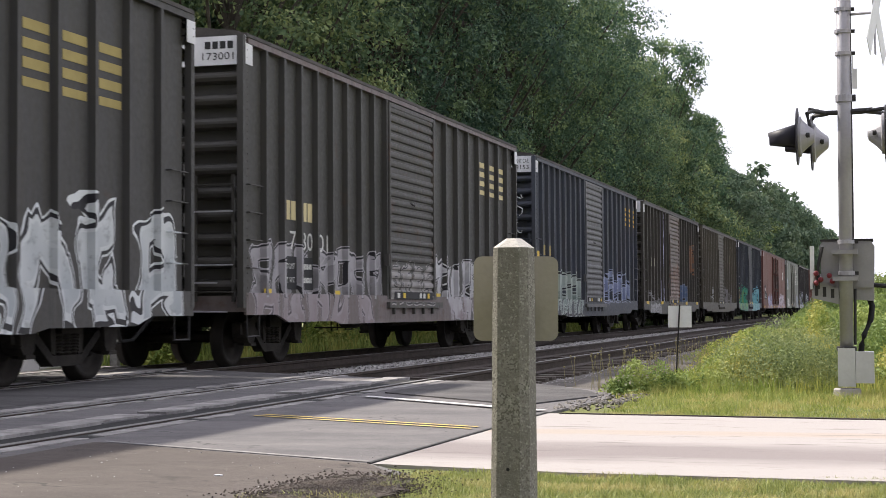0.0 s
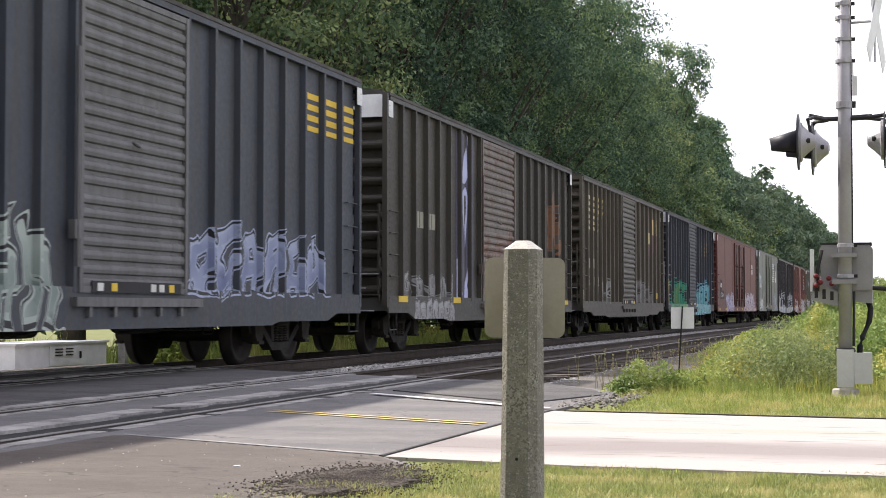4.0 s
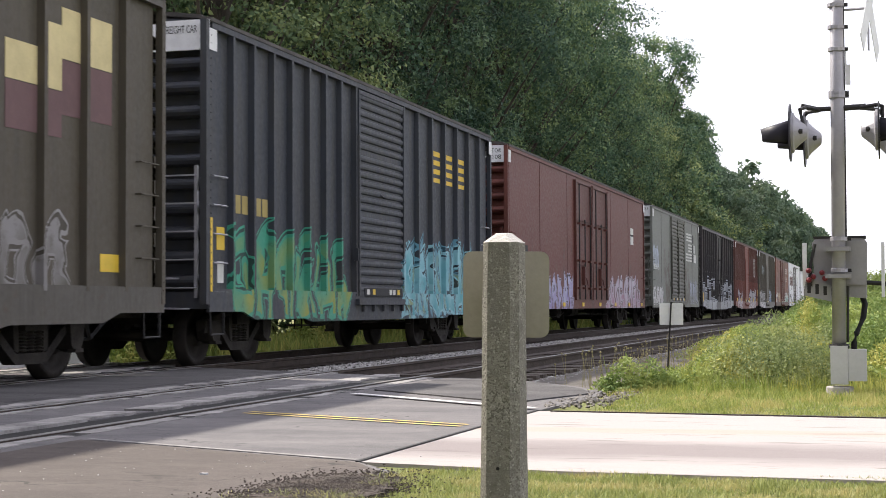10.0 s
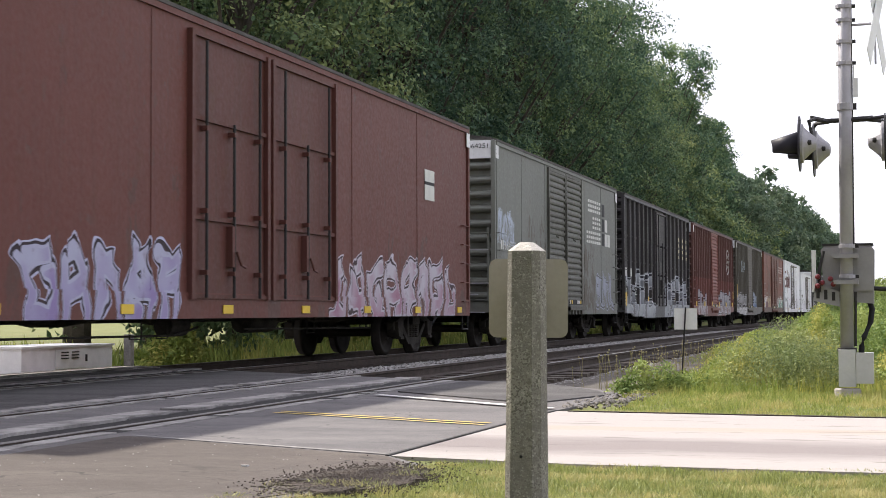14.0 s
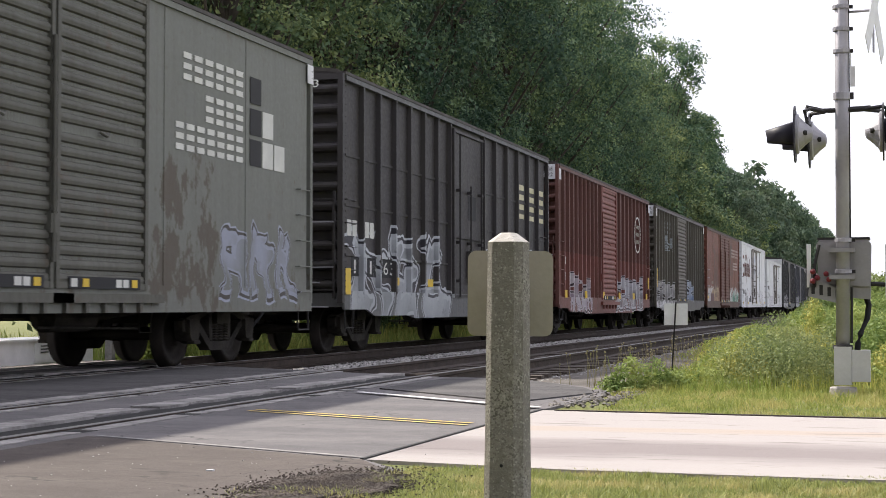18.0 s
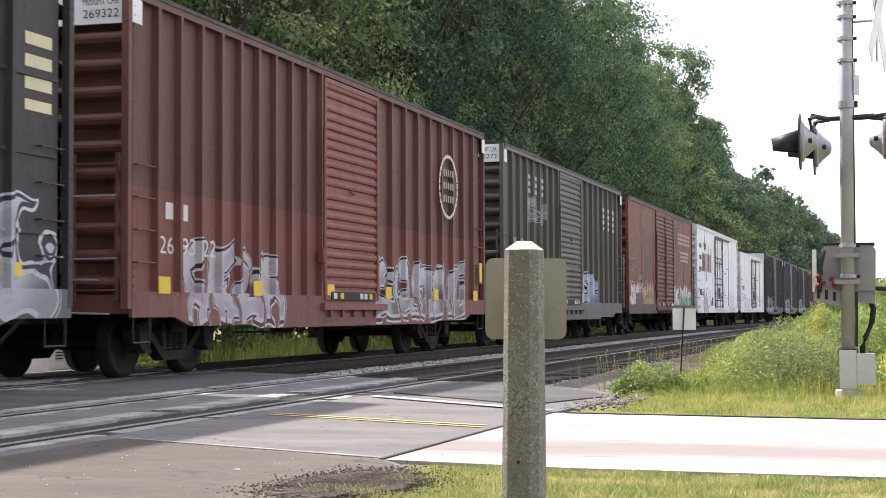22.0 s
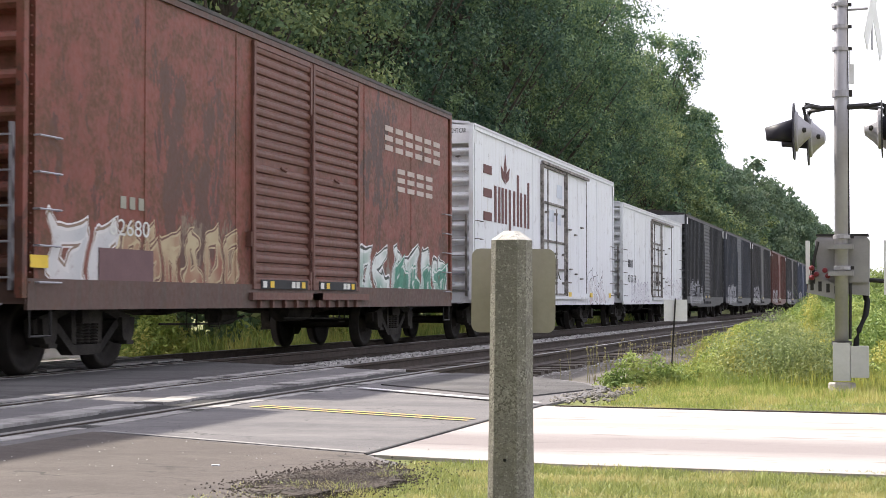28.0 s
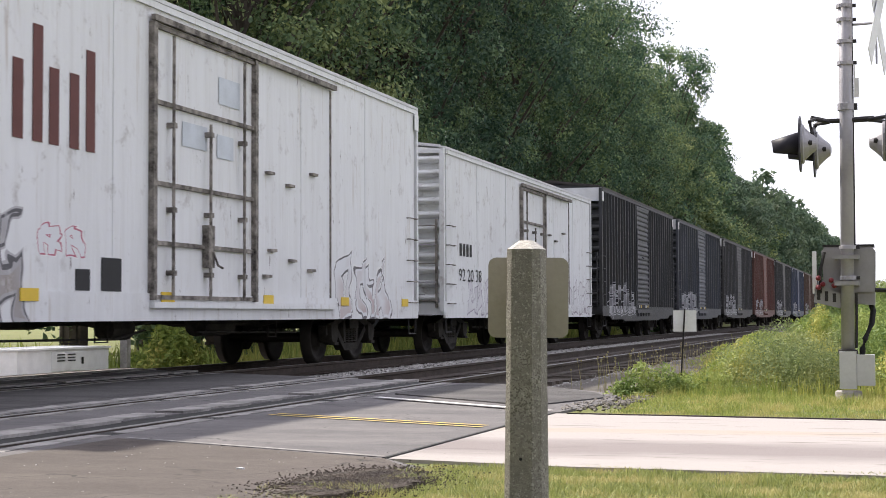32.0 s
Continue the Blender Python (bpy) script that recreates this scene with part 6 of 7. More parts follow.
def make_tree(seed, height, spread, leaves, size, material, label, low=0.18, lobes=40, flat=0.72):
    """A tapered trunk with limbs, each bearing a clump of leaf sprays, with gaps between them."""
    rng, npr = random.Random(seed), np.random.default_rng(seed)
    tree = base("tree", label, "tree")
    t = Build()
    lean = (rng.uniform(-0.5, 0.5), rng.uniform(-0.5, 0.5))
    trunk = [(lean[0] * k / 6, lean[1] * k / 6, height * 0.8 * k / 6) for k in range(7)]
    trunk[0] = (0, 0, -0.3)
    t.tube(trunk, 0.016 * height, 8, 0.05)
    centres, dirs, sizes = [], [], []
    for k in range(lobes):
        f = low + (0.96 - low) * (k + rng.random() * 0.8) / lobes
        z = height * f
        prof = math.sin(math.pi * min(1, (f - low * 0.5) / (1.08 - low * 0.5))) ** 0.6
        ang = k * 2.4 + rng.uniform(-0.5, 0.5)
        rad = spread * prof * rng.uniform(0.35, 0.92)
        p = Vector((rad * math.cos(ang), rad * math.sin(ang), z))
        j = max(1, min(5, int(f * 6) - 1))
        t.tube([trunk[j], ((trunk[j][0] + p.x) / 2, (trunk[j][1] + p.y) / 2, (trunk[j][2] + p.z) / 2 + 0.5), tuple(p)], 0.005 * height, 5, 0.02)
        rr = spread * rng.uniform(0.22, 0.38) * (0.65 + 0.35 * prof)
        m = int(leaves / lobes * (rr / (0.27 * spread)) ** 1.5)
        q = npr.normal(size=(m, 3))
        q /= np.linalg.norm(q, axis=1, keepdims=True)
        # sprays gather towards twig ends, more on the upper side than below
        twigs = npr.normal(size=(17, 3))
        twigs /= np.linalg.norm(twigs, axis=1, keepdims=True)
        q = q * 0.34 + twigs[npr.integers(0, 17, m)] * 0.78
        pos = q * npr.uniform(0.45, 1.15, (m, 1)) ** 0.6 * rr * np.array([1, 1, flat])
        # the clump droops away from the trunk
        pos[:, 2] -= 0.12 * (pos[:, 0] * math.cos(ang) + pos[:, 1] * math.sin(ang))
        centres.append(np.array(p) + pos)
        dirs.append(q * 0.9 + npr.normal(size=(m, 3)) * 0.65 + np.array([0, 0, 0.3]))
        sizes.append(npr.uniform(0.5, 1.3, m) * size)
    part("trunk", t, bark, tree)
    crown = new("crown", cards("crown", np.concatenate(centres), np.concatenate(dirs), np.concatenate(sizes), material, npr))
    crown.parent = tree
    return tree


KINDS = [
    make_tree(11, 21, 5.6, 40000, 0.078, leaf_a, "tall leafy oak at the edge of the wood", 0.08, 46),
    make_tree(12, 20, 5.4, 40000, 0.078, leaf_b, "tall maple with lighter green leaves", 0.08, 46),
    make_tree(13, 22, 5.2, 40000, 0.078, leaf_c, "tall dark-leaved tree in the wood", 0.08, 46),
    make_tree(14, 19, 5.8, 40000, 0.078, leaf_a, "broad leafy tree at the edge of the wood", 0.05, 44),
]
FARKINDS = [
    make_tree(21, 17, 5.5, 7000, 0.22, leaf_hazed, "leafy tree far along the line, also added unseen behind the viewer", 0.04, 30, 0.8),
    make_tree(22, 18, 5.2, 7000, 0.22, leaf_a, "dark leafy tree far along the line, also added unseen behind the viewer", 0.04, 30, 0.8),
    make_tree(23, 16, 6.0, 7000, 0.22, leaf_b, "lighter leafy tree far along the line, also added unseen behind the viewer", 0.04, 30, 0.8),
]
LASTKINDS = [
    make_tree(25, 18, 5.6, 2900, 0.33, leaf_hazed, "hazy leafy tree where the line ends in the distance", 0.04, 22, 0.85),
    make_tree(26, 17, 5.8, 2900, 0.33, leaf_hazed, "hazy light green tree where the line ends in the distance", 0.04, 22, 0.85),
]
BACKKIND = make_tree(41, 22, 5.6, 6000, 0.27, leaf_c, "tall tree deeper in the wood, also added unseen behind the viewer", 0.1, 30, 0.85)
SHRUB = make_tree(31, 6.0, 3.4, 8000, 0.11, leaf_b, "bushy undergrowth at the wood's edge", 0.02, 22, 0.85)
rng = random.Random(77)
used = set()


def plant(kind, x, y, s, turn):
    m = pose(x, y, -0.46 if x < -3 else -0.1, 0, 0, turn) @ Matrix.Diagonal((s, s, s * rng.uniform(0.94, 1.06), 1))
    if kind not in used:
        used.add(kind)
        kind.matrix_basis = m
        return kind
    return copy_thing(kind, m)


WOOD = []
y = 43.0
while y < 122:
    WOOD.append((y, (-20.0 if y < 82 else -20.8) + rng.uniform(-1.0, 1.0), 0))
    y += rng.uniform(4.4, 6.0)
y = 38.0
while y < 150:
    WOOD.append((y, -27.0 + rng.uniform(-1.2, 1.2), 1))
    y += rng.uniform(5.0, 7.0)
for y, x, row in WOOD:
    pick = rng.randrange(4)
    kind = BACKKIND if row else KINDS[1 if y < 50 else (2, 0, 3, 2)[pick] if y < 92 else pick]
    plant(kind, x, y, (1.16 if y < 90 else 0.98 if y < 122 else 0.7) * rng.uniform(0.94, 1.06), rng.uniform(0, 360))
y = 126.0
while y < 520:
    for x in (-22.2, -28.5):
        plant((FARKINDS[rng.randrange(3)] if x > -25 else BACKKIND) if y < 235 else LASTKINDS[rng.randrange(2)], x + rng.uniform(-1.2, 1.2), y + rng.uniform(-2, 2), rng.uniform(1.0, 1.14) * (0.92 if y < 160 else 1.04), rng.uniform(0, 360))
    y += rng.uniform(6.0, 8.5)
y = 33.0
while y < 120:
    plant(SHRUB, -16.2 + rng.uniform(-0.8, 0.8), y, rng.uniform(0.6, 1.1), rng.uniform(0, 360))
    y += rng.uniform(4.5, 7)
# a big crown that stands out over the line
BIG = make_tree(51, 23.5, 5.2, 30000, 0.12, leaf_a, "big tree standing out from the edge of the wood", 0.42, 44, 0.8)
plant(BIG, -19.3, 130, 1.07, 40)
# trees beyond the field, right of the line
for k in range(9):
    plant(FARKINDS[k % 3], 6 + 5.5 * k + rng.uniform(-1, 1), 150 + rng.uniform(-8, 8) + 4 * k, rng.uniform(0.62, 0.8), rng.uniform(0, 360))


# unseen trees added behind the viewer to keep low sky light off the cars
for k in range(13):
    plant(BACKKIND if k % 2 else FARKINDS[k % 3], -46 + 6.2 * k + rng.uniform(-1, 1), -19 + rng.uniform(-3, 3), rng.uniform(0.95, 1.15), rng.uniform(0, 360))


def blades(name, count, place, height, width, material, label, seed, lean=0.35, category="grass"):
    """Grass: single tapering blades; place gives x, y, z and a height factor."""
    rng = random.Random(seed)
    v, f = [], []
    for _ in range(count):
        x, y, z, k = place(rng)
        h = height * k * rng.uniform(0.5, 1.2)
        a = rng.uniform(0, 6.283)
        w = width * rng.uniform(0.6, 1.3)
        dx, dy = math.cos(a), math.sin(a)
        l = rng.gauss(0, lean) * h
        b = rng.uniform(0, 6.283)
        mx, my = x + 0.4 * l * math.cos(b), y + 0.4 * l * math.sin(b)
        n = len(v)
        v += [(x - dx * w, y - dy * w, z), (x + dx * w, y + dy * w, z), (mx + dx * w * 0.8, my + dy * w * 0.8, z + h * 0.55), (mx - dx * w * 0.8, my - dy * w * 0.8, z + h * 0.55), (x + l * math.cos(b), y + l * math.sin(b), z + h)]
        f += [(n, n + 1, n + 2, n + 3), (n + 3, n + 2, n + 4)]
    me = bpy.data.meshes.new(name)
    me.from_pydata(v, [], f)
    me.materials.append(material)
    return tagged(new(name, me), label, category, kind="stuff")


def lawn(g):
    y = g.uniform(4.6, 7.62)
    x = g.uniform(-2.75 if y < 6.4 else -2.35, 1.4)
    tuft = 0.7 + 0.6 * abs(math.sin(5.3 * x + 2.1 * math.sin(4.1 * y)) * math.sin(4.7 * y + 1.3 * x))
    return x, y, -0.02, tuft * (1.0 if y < 7.4 else 0.7)


def verge(g):
    """Low grass beyond the concrete road, thinning at its edge."""
    y = 11.9 + 4.4 * g.random() ** 1.2
    x = g.uniform(-2.5 + 0.02 * (y - 12), 4.0)
    if y < 13.9 and x < -2.25:
        x += 0.7
    tuft = 0.55 + 0.75 * max(0.0, math.sin(3.1 * x + 1.7 * math.sin(2.3 * y)) * math.sin(2.7 * y + x)) + 0.35 * g.random() ** 3
    return x, y, -0.03, (0.45 + 0.16 * (y - 11.9)) * tuft


def tall(g):
    y = 14.6 + 26 * g.random() ** 1.6
    edge = -2.75 - 0.01 * (y - 14)
    x = g.uniform(edge, edge + 5.5)
    k = min(1.0, 0.35 + (x - edge) * 0.45)
    return x, y, -0.1, k * g.uniform(0.7, 1.2)


def beyond(g):
    y = 20 + 60 * g.random() ** 1.7
    if y < 31:
        return g.uniform(-20.5, -17.6), y, -0.44, g.uniform(0.6, 1.3)
    return g.uniform(-17.5, -12.6), y, -0.44, g.uniform(0.6, 1.3)


blades("lawn_grass", 60000, lawn, 0.036, 0.0026, grass_mat, "mown yellowish-green grass beside the road", 1, 0.9)
blades("verge_grass", 46000, verge, 0.12, 0.0033, verge_mat, "sunlit grass verge beyond the concrete road", 2, 0.7)
blades("tall_grass", 26000, tall, 0.26, 0.007, weed_mat, "tall green grass along the empty track", 3, 0.3)
blades("tall_grass", 26000, beyond, 0.55, 0.018, weed_mat, "rough green grass behind the train", 4, 0.35)


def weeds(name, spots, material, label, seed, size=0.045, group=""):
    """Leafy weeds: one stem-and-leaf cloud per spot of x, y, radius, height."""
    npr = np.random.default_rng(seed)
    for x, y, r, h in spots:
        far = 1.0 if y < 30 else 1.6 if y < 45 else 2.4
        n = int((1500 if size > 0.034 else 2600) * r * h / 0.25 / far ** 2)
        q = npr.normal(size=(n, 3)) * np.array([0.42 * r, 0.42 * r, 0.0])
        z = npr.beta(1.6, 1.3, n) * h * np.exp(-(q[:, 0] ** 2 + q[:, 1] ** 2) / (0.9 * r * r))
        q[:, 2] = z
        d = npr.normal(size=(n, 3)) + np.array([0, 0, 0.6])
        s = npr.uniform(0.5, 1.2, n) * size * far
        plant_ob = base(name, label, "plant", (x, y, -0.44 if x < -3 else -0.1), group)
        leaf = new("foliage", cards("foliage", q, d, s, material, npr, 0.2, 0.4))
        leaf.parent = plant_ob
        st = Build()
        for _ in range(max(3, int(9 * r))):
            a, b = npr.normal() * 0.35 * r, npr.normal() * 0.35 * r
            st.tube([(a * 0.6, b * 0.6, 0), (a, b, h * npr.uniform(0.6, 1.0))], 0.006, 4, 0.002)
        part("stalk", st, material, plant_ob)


rng = random.Random(9)
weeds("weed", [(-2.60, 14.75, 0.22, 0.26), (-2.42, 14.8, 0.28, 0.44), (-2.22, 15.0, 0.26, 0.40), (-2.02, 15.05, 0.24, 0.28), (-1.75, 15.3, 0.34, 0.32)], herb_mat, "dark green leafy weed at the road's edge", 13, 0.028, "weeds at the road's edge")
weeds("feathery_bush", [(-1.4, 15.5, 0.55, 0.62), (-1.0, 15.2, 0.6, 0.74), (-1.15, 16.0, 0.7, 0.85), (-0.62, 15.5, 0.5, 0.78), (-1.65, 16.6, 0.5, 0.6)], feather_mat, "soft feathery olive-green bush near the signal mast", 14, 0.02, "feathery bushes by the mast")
golden = [(-1.95, 16.6, 0.24, 0.38), (-1.65, 17.3, 0.3, 0.55), (-1.4, 18.0, 0.3, 0.7), (-1.2, 19.2, 0.35, 0.85), (-0.9, 18.6, 0.3, 0.95), (-1.0, 20.5, 0.35, 1.05)]
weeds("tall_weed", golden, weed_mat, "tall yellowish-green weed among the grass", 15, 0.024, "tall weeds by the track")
spots = [(-2.1, 15.6, 0.35, 0.30), (-1.9, 15.2, 0.35, 0.26), (-1.75, 16.4, 0.4, 0.36)]
for _ in range(60):
    y = rng.uniform(15.5, 34)
    spots.append((rng.uniform(-1.7 if y < 20.5 else -2.6, 1.2) - 0.02 * (y - 16), y, rng.uniform(0.4, 0.75), rng.uniform(0.3, 0.62)))
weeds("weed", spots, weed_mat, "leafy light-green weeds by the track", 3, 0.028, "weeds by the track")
bushes = [(-0.95, 20.5, 1.0, 0.85), (-0.55, 22.0, 1.1, 0.95), (0.0, 20.0, 0.9, 0.9), (0.6, 23, 1.2, 1.2), (-0.3, 26, 1.3, 1.15), (-1.3, 27, 1.0, 0.95), (1.0, 28, 1.5, 1.5), (-0.9, 33, 1.3, 1.25), (0.4, 36, 1.7, 1.7), (-1.3, 40, 1.4, 1.4), (-2.1, 44, 1.1, 1.1), (-0.4, 46, 1.6, 1.9), (1.6, 40, 2, 2.3), (2.6, 33, 1.6, 2.0), (-1.6, 55, 1.8, 1.9), (0.6, 60, 2.2, 2.6), (-2.6, 68, 1.8, 1.8), (-1.2, 80, 2.4, 2.6), (2.2, 52, 2.2, 3.0), (4, 60, 2.6, 3.4)]
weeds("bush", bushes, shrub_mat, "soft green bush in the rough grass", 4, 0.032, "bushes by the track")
back = [(-14 - rng.uniform(0, 2), 32 + 3.2 * k + rng.uniform(-1, 1), rng.uniform(0.7, 1.2), rng.uniform(0.7, 1.3)) for k in range(14)]
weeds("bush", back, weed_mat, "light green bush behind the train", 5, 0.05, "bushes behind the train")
# dry seed heads beside the rail
dry = Build()
for _ in range(170):
    y = 17 + 14 * rng.random() ** 1.4
    x = -3.05 - 0.01 * (y - 17) + rng.gauss(0, 0.22)
    h = rng.uniform(0.15, 0.42)
    lx = rng.gauss(0, 0.06)
    dry.tube([(x, y, -0.2), (x + lx, y, -0.1 + h)], 0.003, 4, 0.0015)
    dry.lathe([(0, 0.003), (0.006, 0.013), (0.016, 0.010), (0.022, 0.002)], "z", (x + lx, y, -0.1 + h), 5)
thing("dry_weeds", dry, dry_mat, "dry seed heads standing beside the rail", "weeds", kind="stuff")

# ---- things by the road ----
# chamfered concrete post
px, py = -1.324, 5.42
post = base("concrete_post", "weathered concrete marker post with a pale pointed cap", "post", (px, py, -0.1))
w, c = 0.069, 0.027
octo = [(w, -w + c), (w, w - c), (w - c, w), (-w + c, w), (-w, w - c), (-w, -w + c), (-w + c, -w), (w - c, -w)]
b = Build()
rng = random.Random(3)
levels = 14
for k in range(levels + 1):
    z = 1.115 * k / levels
    for x, y in octo:
        t = 1.07 - 0.14 * k / levels
        b.v.append((x * t * rng.uniform(0.98, 1.01), y * t * rng.uniform(0.98, 1.01), z))
for k in range(levels):
    for j in range(8):
        b.f.append((k * 8 + j, k * 8 + (j + 1) % 8, (k + 1) * 8 + (j + 1) % 8, (k + 1) * 8 + j))
b.f += [tuple(reversed(range(8))), tuple(levels * 8 + j for j in range(8))]
part("shaft", b, post_mat, post)
cap = Build()
k = len(cap.v)
cap.v += [(x * 0.93, y * 0.93, 1.1152) for x, y in octo] + [(x * 0.35, y * 0.35, 1.148) for x, y in octo]
cap.f += [(j, (j + 1) % 8, 8 + (j + 1) % 8, 8 + j) for j in range(8)] + [tuple(range(8, 16)), tuple(reversed(range(8)))]
part("cap", cap, cap_mat, post, "pale pointed cap")
part("bolt_hole", Build().lathe([(-0.001, 0.006), (0.002, 0.006)], "y", (0.0, -0.0722, 0.342), 10), black_paint, post)
post.rotation_euler = (0, radians(0.4), radians(-4))

# square sign seen from behind, bolted to the post
sign = base("square_sign", "square metal sign with rounded corners, bare grey back towards us", "sign", (-1.345, 5.56, 0.837))
o, r = 0.153, 0.03
outline = []
for cx, cy, a0 in ((o - r, o - r, 0), (-o + r, o - r, 90), (-o + r, -o + r, 180), (o - r, -o + r, 270)):
    outline += [(cx + r * math.cos(radians(a0 + 22.5 * k)), cy + r * math.sin(radians(a0 + 22.5 * k))) for k in range(5)]
part("plate", Build().prism(outline, "y", -0.003, 0.003), sign_back, sign)
part("bracket", Build().box(-0.05, 0.05, -0.075, -0.0035, -0.012, 0.012), sign_back, sign)
for z in (-0.1, 0.1):
    part("bolt", Build().lathe([(-0.012, 0.008), (-0.0035, 0.010)], "y", (0, 0, z), 6), galv, sign)
sign.rotation_euler = (0, radians(0.5), radians(14))

# small white marker sign on a thin rod
mark = base("marker_sign", "small white square sign on a thin dark rod", "sign", (-2.62, 19.45, -0.16))
part("rod", Build().tube([(-0.06, 0, 0), (0.0, 0, 1.0)], 0.011, 6), dark_metal, mark)
part("plate", Build().box(-0.145, 0.145, 0.014, 0.018, 0.715, 0.985), white_paint, mark, "white square plate")
mark.rotation_euler = (0, 0, radians(8))

# crossing signal mast
mx, my = -0.46, 14.45
mast = base("crossing_signal", "galvanised crossing signal mast with hooded lamps and grey boxes", "crossing signal", (mx, my, 0.06))
part("mast", Build().tube([(0, 0, 0.3), (0.012, 0, 2.4), (0.02, 0, 4.6)], 0.060, 24), galv, mast, "", True)
part("foundation", Build().lathe([(-0.25, 0.13), (0.0, 0.12), (0.01, 0.11)], "z", (0, 0, 0), 12), concrete, mast)
pale_box = plain("pale_box_paint", (0.58, 0.57, 0.58), 0.55)
part("junction_box", Build().box(-0.075, 0.075, -0.10, 0.075, 0.03, 0.37), pale_box, mast, "pale junction base at the foot")
part("junction_box", Build().box(0.078, 0.235, -0.09, 0.07, 0.06, 0.34), pale_box, mast, "pale side box at the foot")
part("collar", Build().lathe([(0.345, 0.085), (0.36, 0.09), (0.385, 0.085)], "z", (0, 0, 0), 14), dark_metal, mast)
for z in (1.32, 1.04, 2.6, 2.63, 3.02, 3.22, 3.42, 3.55):
    part("clamp", Build().lathe([(z - 0.018, 0.070), (z - 0.016, 0.076), (z + 0.016, 0.076), (z + 0.018, 0.070)], "z", (0.012, 0, 0), 14), galv, mast)
    part("clamp_bolt", Build().box(0.075, 0.115, -0.02, 0.01, z - 0.015, z + 0.015), dark_metal, mast)
# gate mechanism housing
box = Build()
box.prism([(-0.20, 0.83), (0.24, 0.79), (0.25, 1.29), (0.22, 1.33), (-0.20, 1.33), (-0.23, 1.29)], "y", 0.08, 0.42)
house = part("mechanism_box", box, grey_box, mast, "grey gate mechanism housing")
part("lid", Build().box(-0.215, 0.235, 0.06, 0.08, 0.91, 1.31), grey_box, house)
part("hinge", Build().box(0.02, 0.05, 0.045, 0.06, 0.93, 1.27), dark_metal, house)
part("top_seam", Build().box(-0.22, 0.24, 0.07, 0.43, 1.332, 1.35), dark_metal, house)
for z in (0.99, 1.23):
    part("mount", Build().box(-0.11, 0.11, -0.085, -0.06, z - 0.02, z + 0.02).box(-0.11, -0.08, -0.06, 0.07, z - 0.02, z + 0.02).box(0.08, 0.11, -0.06, 0.07, z - 0.02, z + 0.02), grey_box, mast)
part("lower_tray", Build().prism([(-0.30, 0.82), (-0.05, 0.76), (0.05, 0.76), (0.05, 0.86), (-0.28, 0.98)], "y", 0.0, 0.08), grey_box, mast)
for k in range(4):
    part("tray_slot", Build().box(-0.27 + 0.07 * k, -0.24 + 0.07 * k, -0.006, 0.001, 0.84 - 0.01 * k, 0.94 - 0.02 * k), dark_metal, mast)
arm = part("gate_arm_stub", Build().box(-0.31, -0.275, 0.0, 0.08, 0.90, 1.29), white_paint, mast, "white stub of the gate arm")
part("counterweight_arm", Build().box(0.37, 0.40, 0.12, 0.2, 0.80, 1.29), white_paint, mast, "white counterweight arm")
part("arm_shaft", Build().tube([(-0.31, 0.15, 0.97), (0.42, 0.15, 0.92)], 0.02, 8), dark_metal, mast)
part("bracket", Build().tube([(-0.20, 0.02, 1.28), (-0.24, 0.0, 1.10), (-0.24, 0.0, 0.9)], 0.016, 6), dark_metal, mast)
for k, (x, z) in enumerate(((-0.255, 1.04), (-0.215, 0.985), (-0.14, 1.02), (-0.115, 0.97), (-0.255, 0.955))):
    part("red_lamp", Build().lathe([(-0.05, 0.010), (-0.04, 0.022), (0.0, 0.026), (0.02, 0.012)], "y", (x, -0.02, z), 10), red_lens, mast, "small red lamp")
part("cable", Build().tube([(0.20, 0.15, 0.82), (0.225, 0.12, 0.74), (0.21, 0.08, 0.62), (0.15, 0.03, 0.48), (0.13, 0.0, 0.40), (0.125, 0.0, 0.33)], 0.026, 8), rubber_and_gap_shade, mast, "thick black cable", True)
part("conduit", Build().tube([(0.075, 0, 0.4), (0.082, 0.0, 0.9)], 0.014, 6), dark_metal, mast)
part("conduit", Build().tube([(0.070, 0.01, 1.3), (0.074, 0.01, 4.4)], 0.012, 6), dark_metal, mast)
part("side_plate", Build().box(0.085, 0.13, -0.01, 0.01, 2.70, 2.88).box(0.085, 0.098, -0.008, 0.008, 2.88, 3.0), white_paint, mast, "small white plate on the mast")


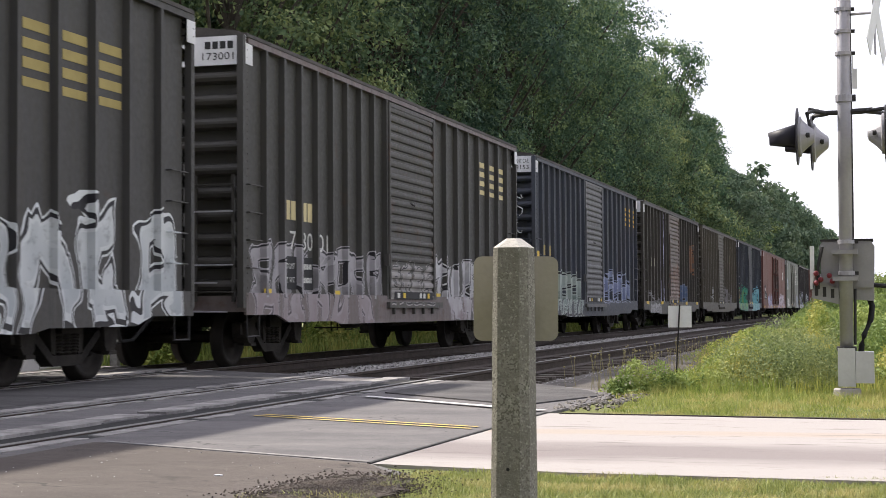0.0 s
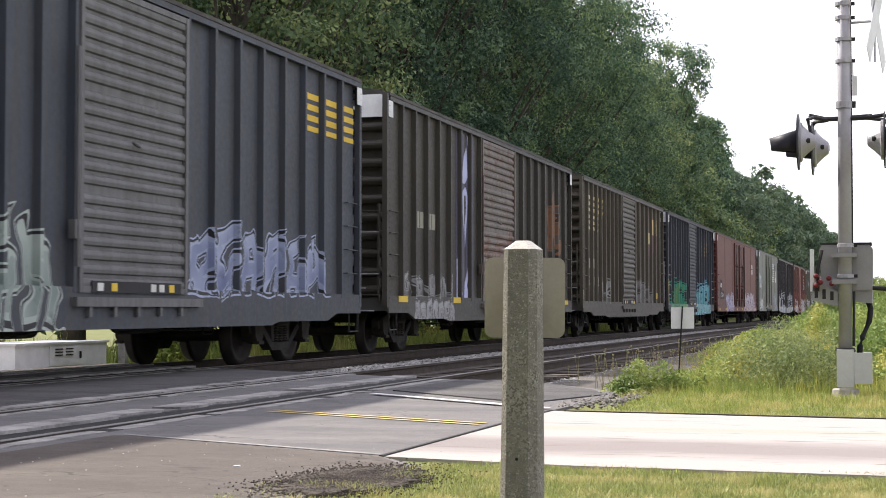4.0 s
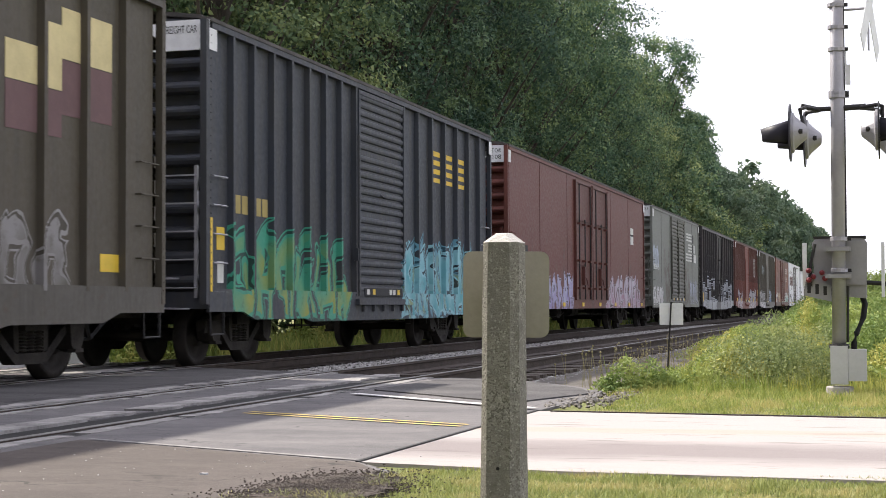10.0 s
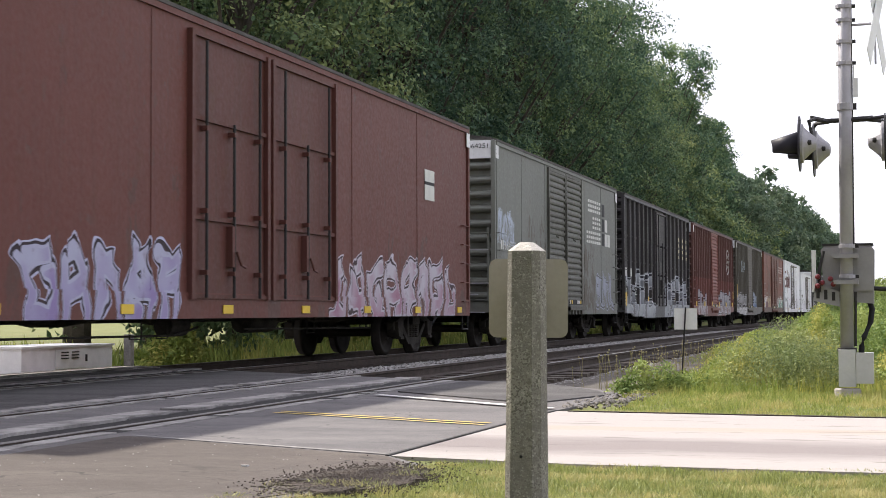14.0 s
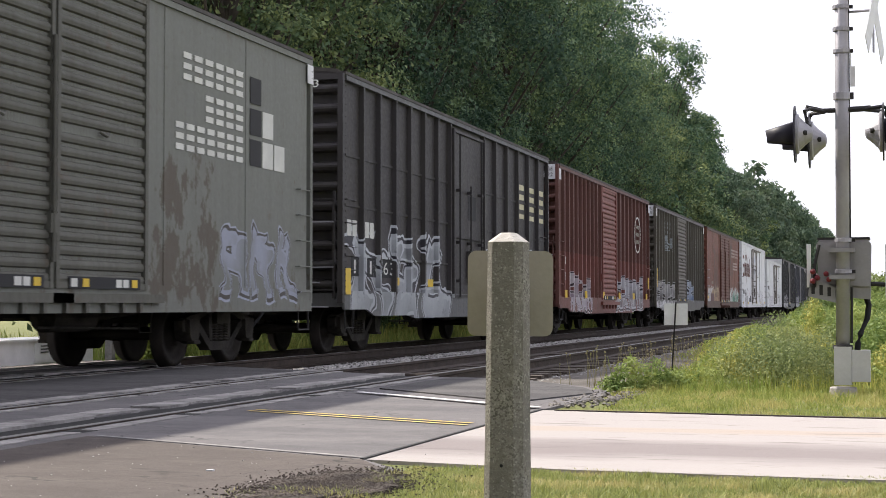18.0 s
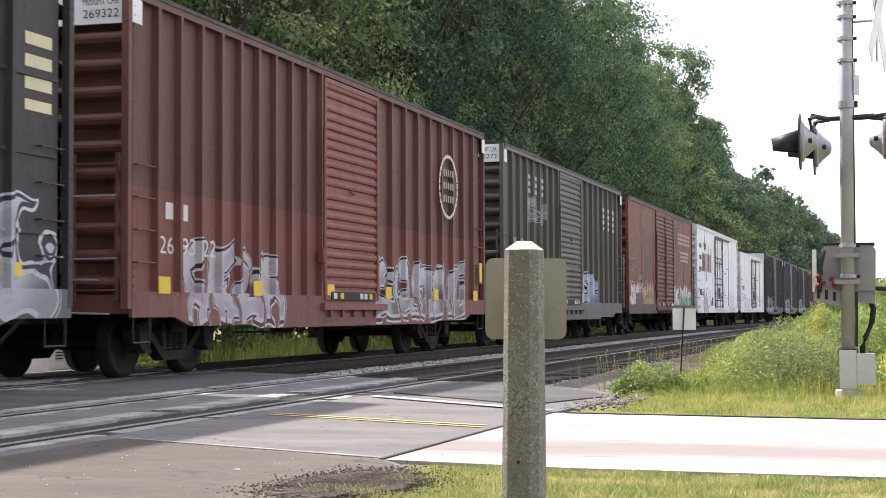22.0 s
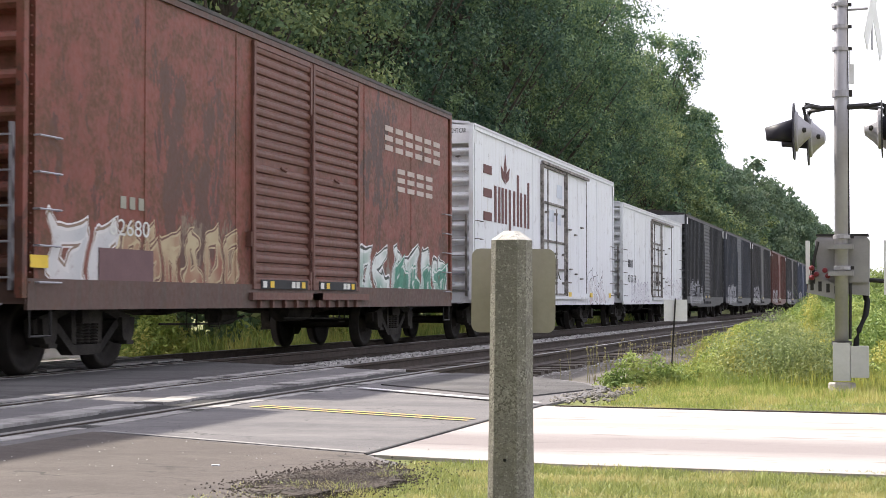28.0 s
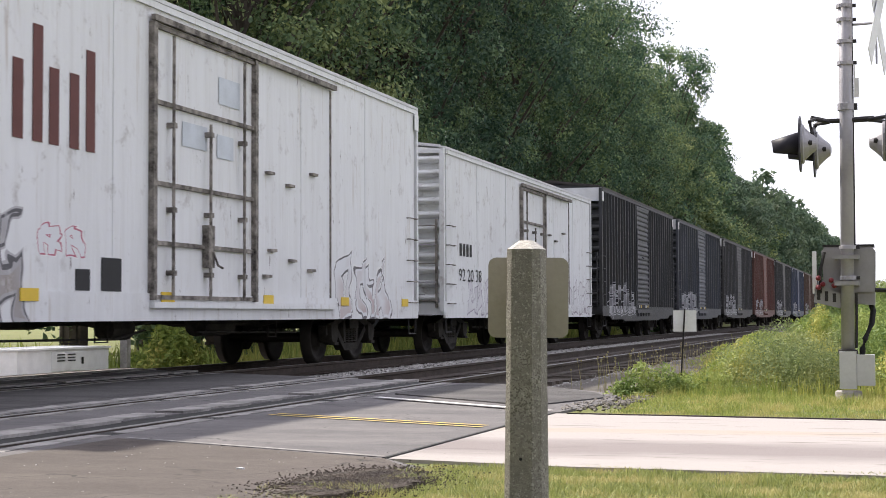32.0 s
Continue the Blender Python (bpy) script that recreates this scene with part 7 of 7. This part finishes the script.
def lamp(x, y, z, s):
    """A hooded flasher with its background disc, facing along s on the x axis."""
    head = part("lamp", Build().lathe([(x - s * 0.145, 0.025), (x - s * 0.135, 0.055), (x - s * 0.075, 0.105), (x - s * 0.03, 0.15), (x - s * 0.02, 0.18), (x, 0.18)], "x", (0, y, z), 20), galv, mast, "pale lamp housing")
    part("background", Build().lathe([(x, 0.17), (x + s * 0.004, 0.255), (x + s * 0.016, 0.255), (x + s * 0.016, 0.16)], "x", (0, y, z), 28), black_paint if s > 0 else hood_mat, head, "dark round background disc")
    part("lens", Build().lathe([(x + s * 0.018, 0.105), (x + s * 0.028, 0.07), (x + s * 0.03, 0.01)], "x", (0, y, z), 20), red_lens, head)
    part("knob", Build().lathe([(x - s * 0.10, 0.02), (x - s * 0.075, 0.024), (x - s * 0.06, 0.012)], "x", (0, y - 0.10, z), 8), dark_metal, head)
    hood = Build()
    n, k = 18, len(hood.v)
    for d, r in ((0.018, 0.115), (0.27, 0.062)):
        for j in range(n + 1):
            t = radians(-55 + 290 * j / n)
            reach = d if d < 0.1 else d * (0.94 + 0.06 * max(0, math.sin(t)))
            hood.v.append((x + s * reach, y + r * math.cos(t), z + r * math.sin(t) - (0.02 if d > 0.1 else 0)))
    hood.f += [(k + j, k + j + 1, k + n + 2 + j, k + n + 1 + j) for j in range(n)]
    h = part("hood", hood, hood_mat, head, "dark sheet-metal hood", True)
    sol = h.modifiers.new("thick", "SOLIDIFY")
    sol.thickness = 0.004


part("cross_arm", Build().tube([(0.012, 0, 2.49), (-0.16, 0, 2.49), (-0.30, -0.05, 2.52)], 0.022, 8).tube([(0.012, 0, 2.49), (0.26, 0.0, 2.50)], 0.026, 8), dark_metal, mast)
for y in (-0.28, 0.32):
    part("cross_arm", Build().tube([(-0.14, 0, 2.48), (-0.26, y * 0.6, 2.49), (-0.30, y, 2.46), (-0.28, y, 2.34)], 0.018, 8), dark_metal, mast)
    part("cross_arm", Build().tube([(0.2, 0, 2.49), (0.36, y * 0.6, 2.49), (0.40, y, 2.46), (0.40, y, 2.38)], 0.018, 8), dark_metal, mast)
    lamp(-0.375 if y < 0 else -0.28, y, 2.255, -1)
    lamp(0.36 if y < 0 else 0.45, y, 2.255, 1)
# crossbuck, seen almost edge on
buck = part("crossbuck", Build().box(0.285, 0.297, -0.02, 0.02, 3.0, 3.9), galv, mast)
for s in (-1, 1):
    blade = Build()
    a = radians(48)
    dy, dz = math.cos(a), math.sin(a)
    pts = [(0.62 * dy * t - 0.1 * u * dz, 3.47 + s * 0.0 + (0.62 * dz * t + 0.1 * u * dy)) for t, u in ((-1, -1), (1, -1), (1, 1), (-1, 1))]
    blade.prism([(s * y, z) for y, z in pts], "x", 0.30 + 0.008 * s, 0.306 + 0.008 * s)
    part("blade", blade, white_paint, buck, "white crossbuck blade")
part("bracket", Build().tube([(0.02, 0, 3.38), (0.29, 0, 3.38)], 0.012, 6), galv, buck)
buck.matrix_basis = pose(0.3, 0, 0, 0, 0, -10) @ pose(-0.3, 0, 0)

# low white equipment cabinet behind the tracks
cab = base("equipment_cabinet", "low white metal cabinet on short legs behind the tracks", "cabinet", (-16.6, 27.3, -0.46))
part("body", Build().box(-0.6, 0.6, -1.75, 1.75, 0.10, 0.58), white_paint, cab)
part("lid", Build().box(-0.64, 0.64, -1.79, 1.79, 0.583, 0.62), white_paint, cab)
part("door", Build().box(0.603, 0.62, -0.55, 0.75, 0.16, 0.54), white_paint, cab)
for y in (-0.2, 0.2):
    for z in (0.36, 0.42, 0.48):
        part("louvre", Build().box(0.622, 0.634, y - 0.14, y + 0.14, z - 0.012, z + 0.012), dark_metal, cab)
part("handle", Build().box(0.622, 0.65, 0.6, 0.64, 0.28, 0.42), dark_metal, cab)
for x, y in ((-0.5, -1.6), (0.5, -1.6), (-0.5, 1.6), (0.5, 1.6)):
    part("leg", Build().box(x - 0.05, x + 0.05, y - 0.05, y + 0.05, 0.0, 0.10), dark_metal, cab)
stub = thing("marker_post", Build().box(-0.08, 0.08, -0.08, 0.08, 0, 0.8), panel_concrete, "short pale post beside the cabinet", "post")
stub.location = (-15.9, 29.6, -0.46)
rock = Build().lathe([(0, 0.14), (0.07, 0.17), (0.16, 0.13), (0.21, 0.04)], "z", (0, 0, 0), 9)
ob = thing("pale_stone", rock, concrete, "pale stone in the grass behind the mast", "stone", smooth=True)
ob.location = (0.05, 16.0, 0.02)
slab("gravel_lane", [(-15.0, 23.2), (-15.0, 26.0), (-20, 31), (-45, 44), (-45, 38)], -0.40, concrete, "pale gravel lane behind the tracks", "road", 0.05)


# ---- motion of the train ----
def rolled(t):
    i = min(int(t), 31)
    (a, p), (b, q) = ROLLED[i], ROLLED[i + 1]
    before = ROLLED[i - 1][1] if i > 0 else 2 * p - q
    after = ROLLED[i + 2][1] if i < 31 else 2 * q - p
    f = (t - a) / (b - a)
    m0, m1 = (q - before) / 2, (after - p) / 2
    return (2 * f ** 3 - 3 * f ** 2 + 1) * p + (f ** 3 - 2 * f ** 2 + f) * m0 + (-2 * f ** 3 + 3 * f ** 2) * q + (f ** 3 - f ** 2) * m1


SPUN = 56                          # wheelsets of the cars that pass close by


def motions():
    for car, mid in MOVING:
        walk(car, [(t, pose(FAR, mid - s, 0)) for t, s in ROLLED])
    spin = [(k / 10, math.degrees(rolled(k / 10) / WHEEL)) for k in range(321)]
    for axle, dy in AXLES[:SPUN]:
        walk(axle, [(t, pose(0, dy, WHEEL, a)) for t, a in spin])


motions()
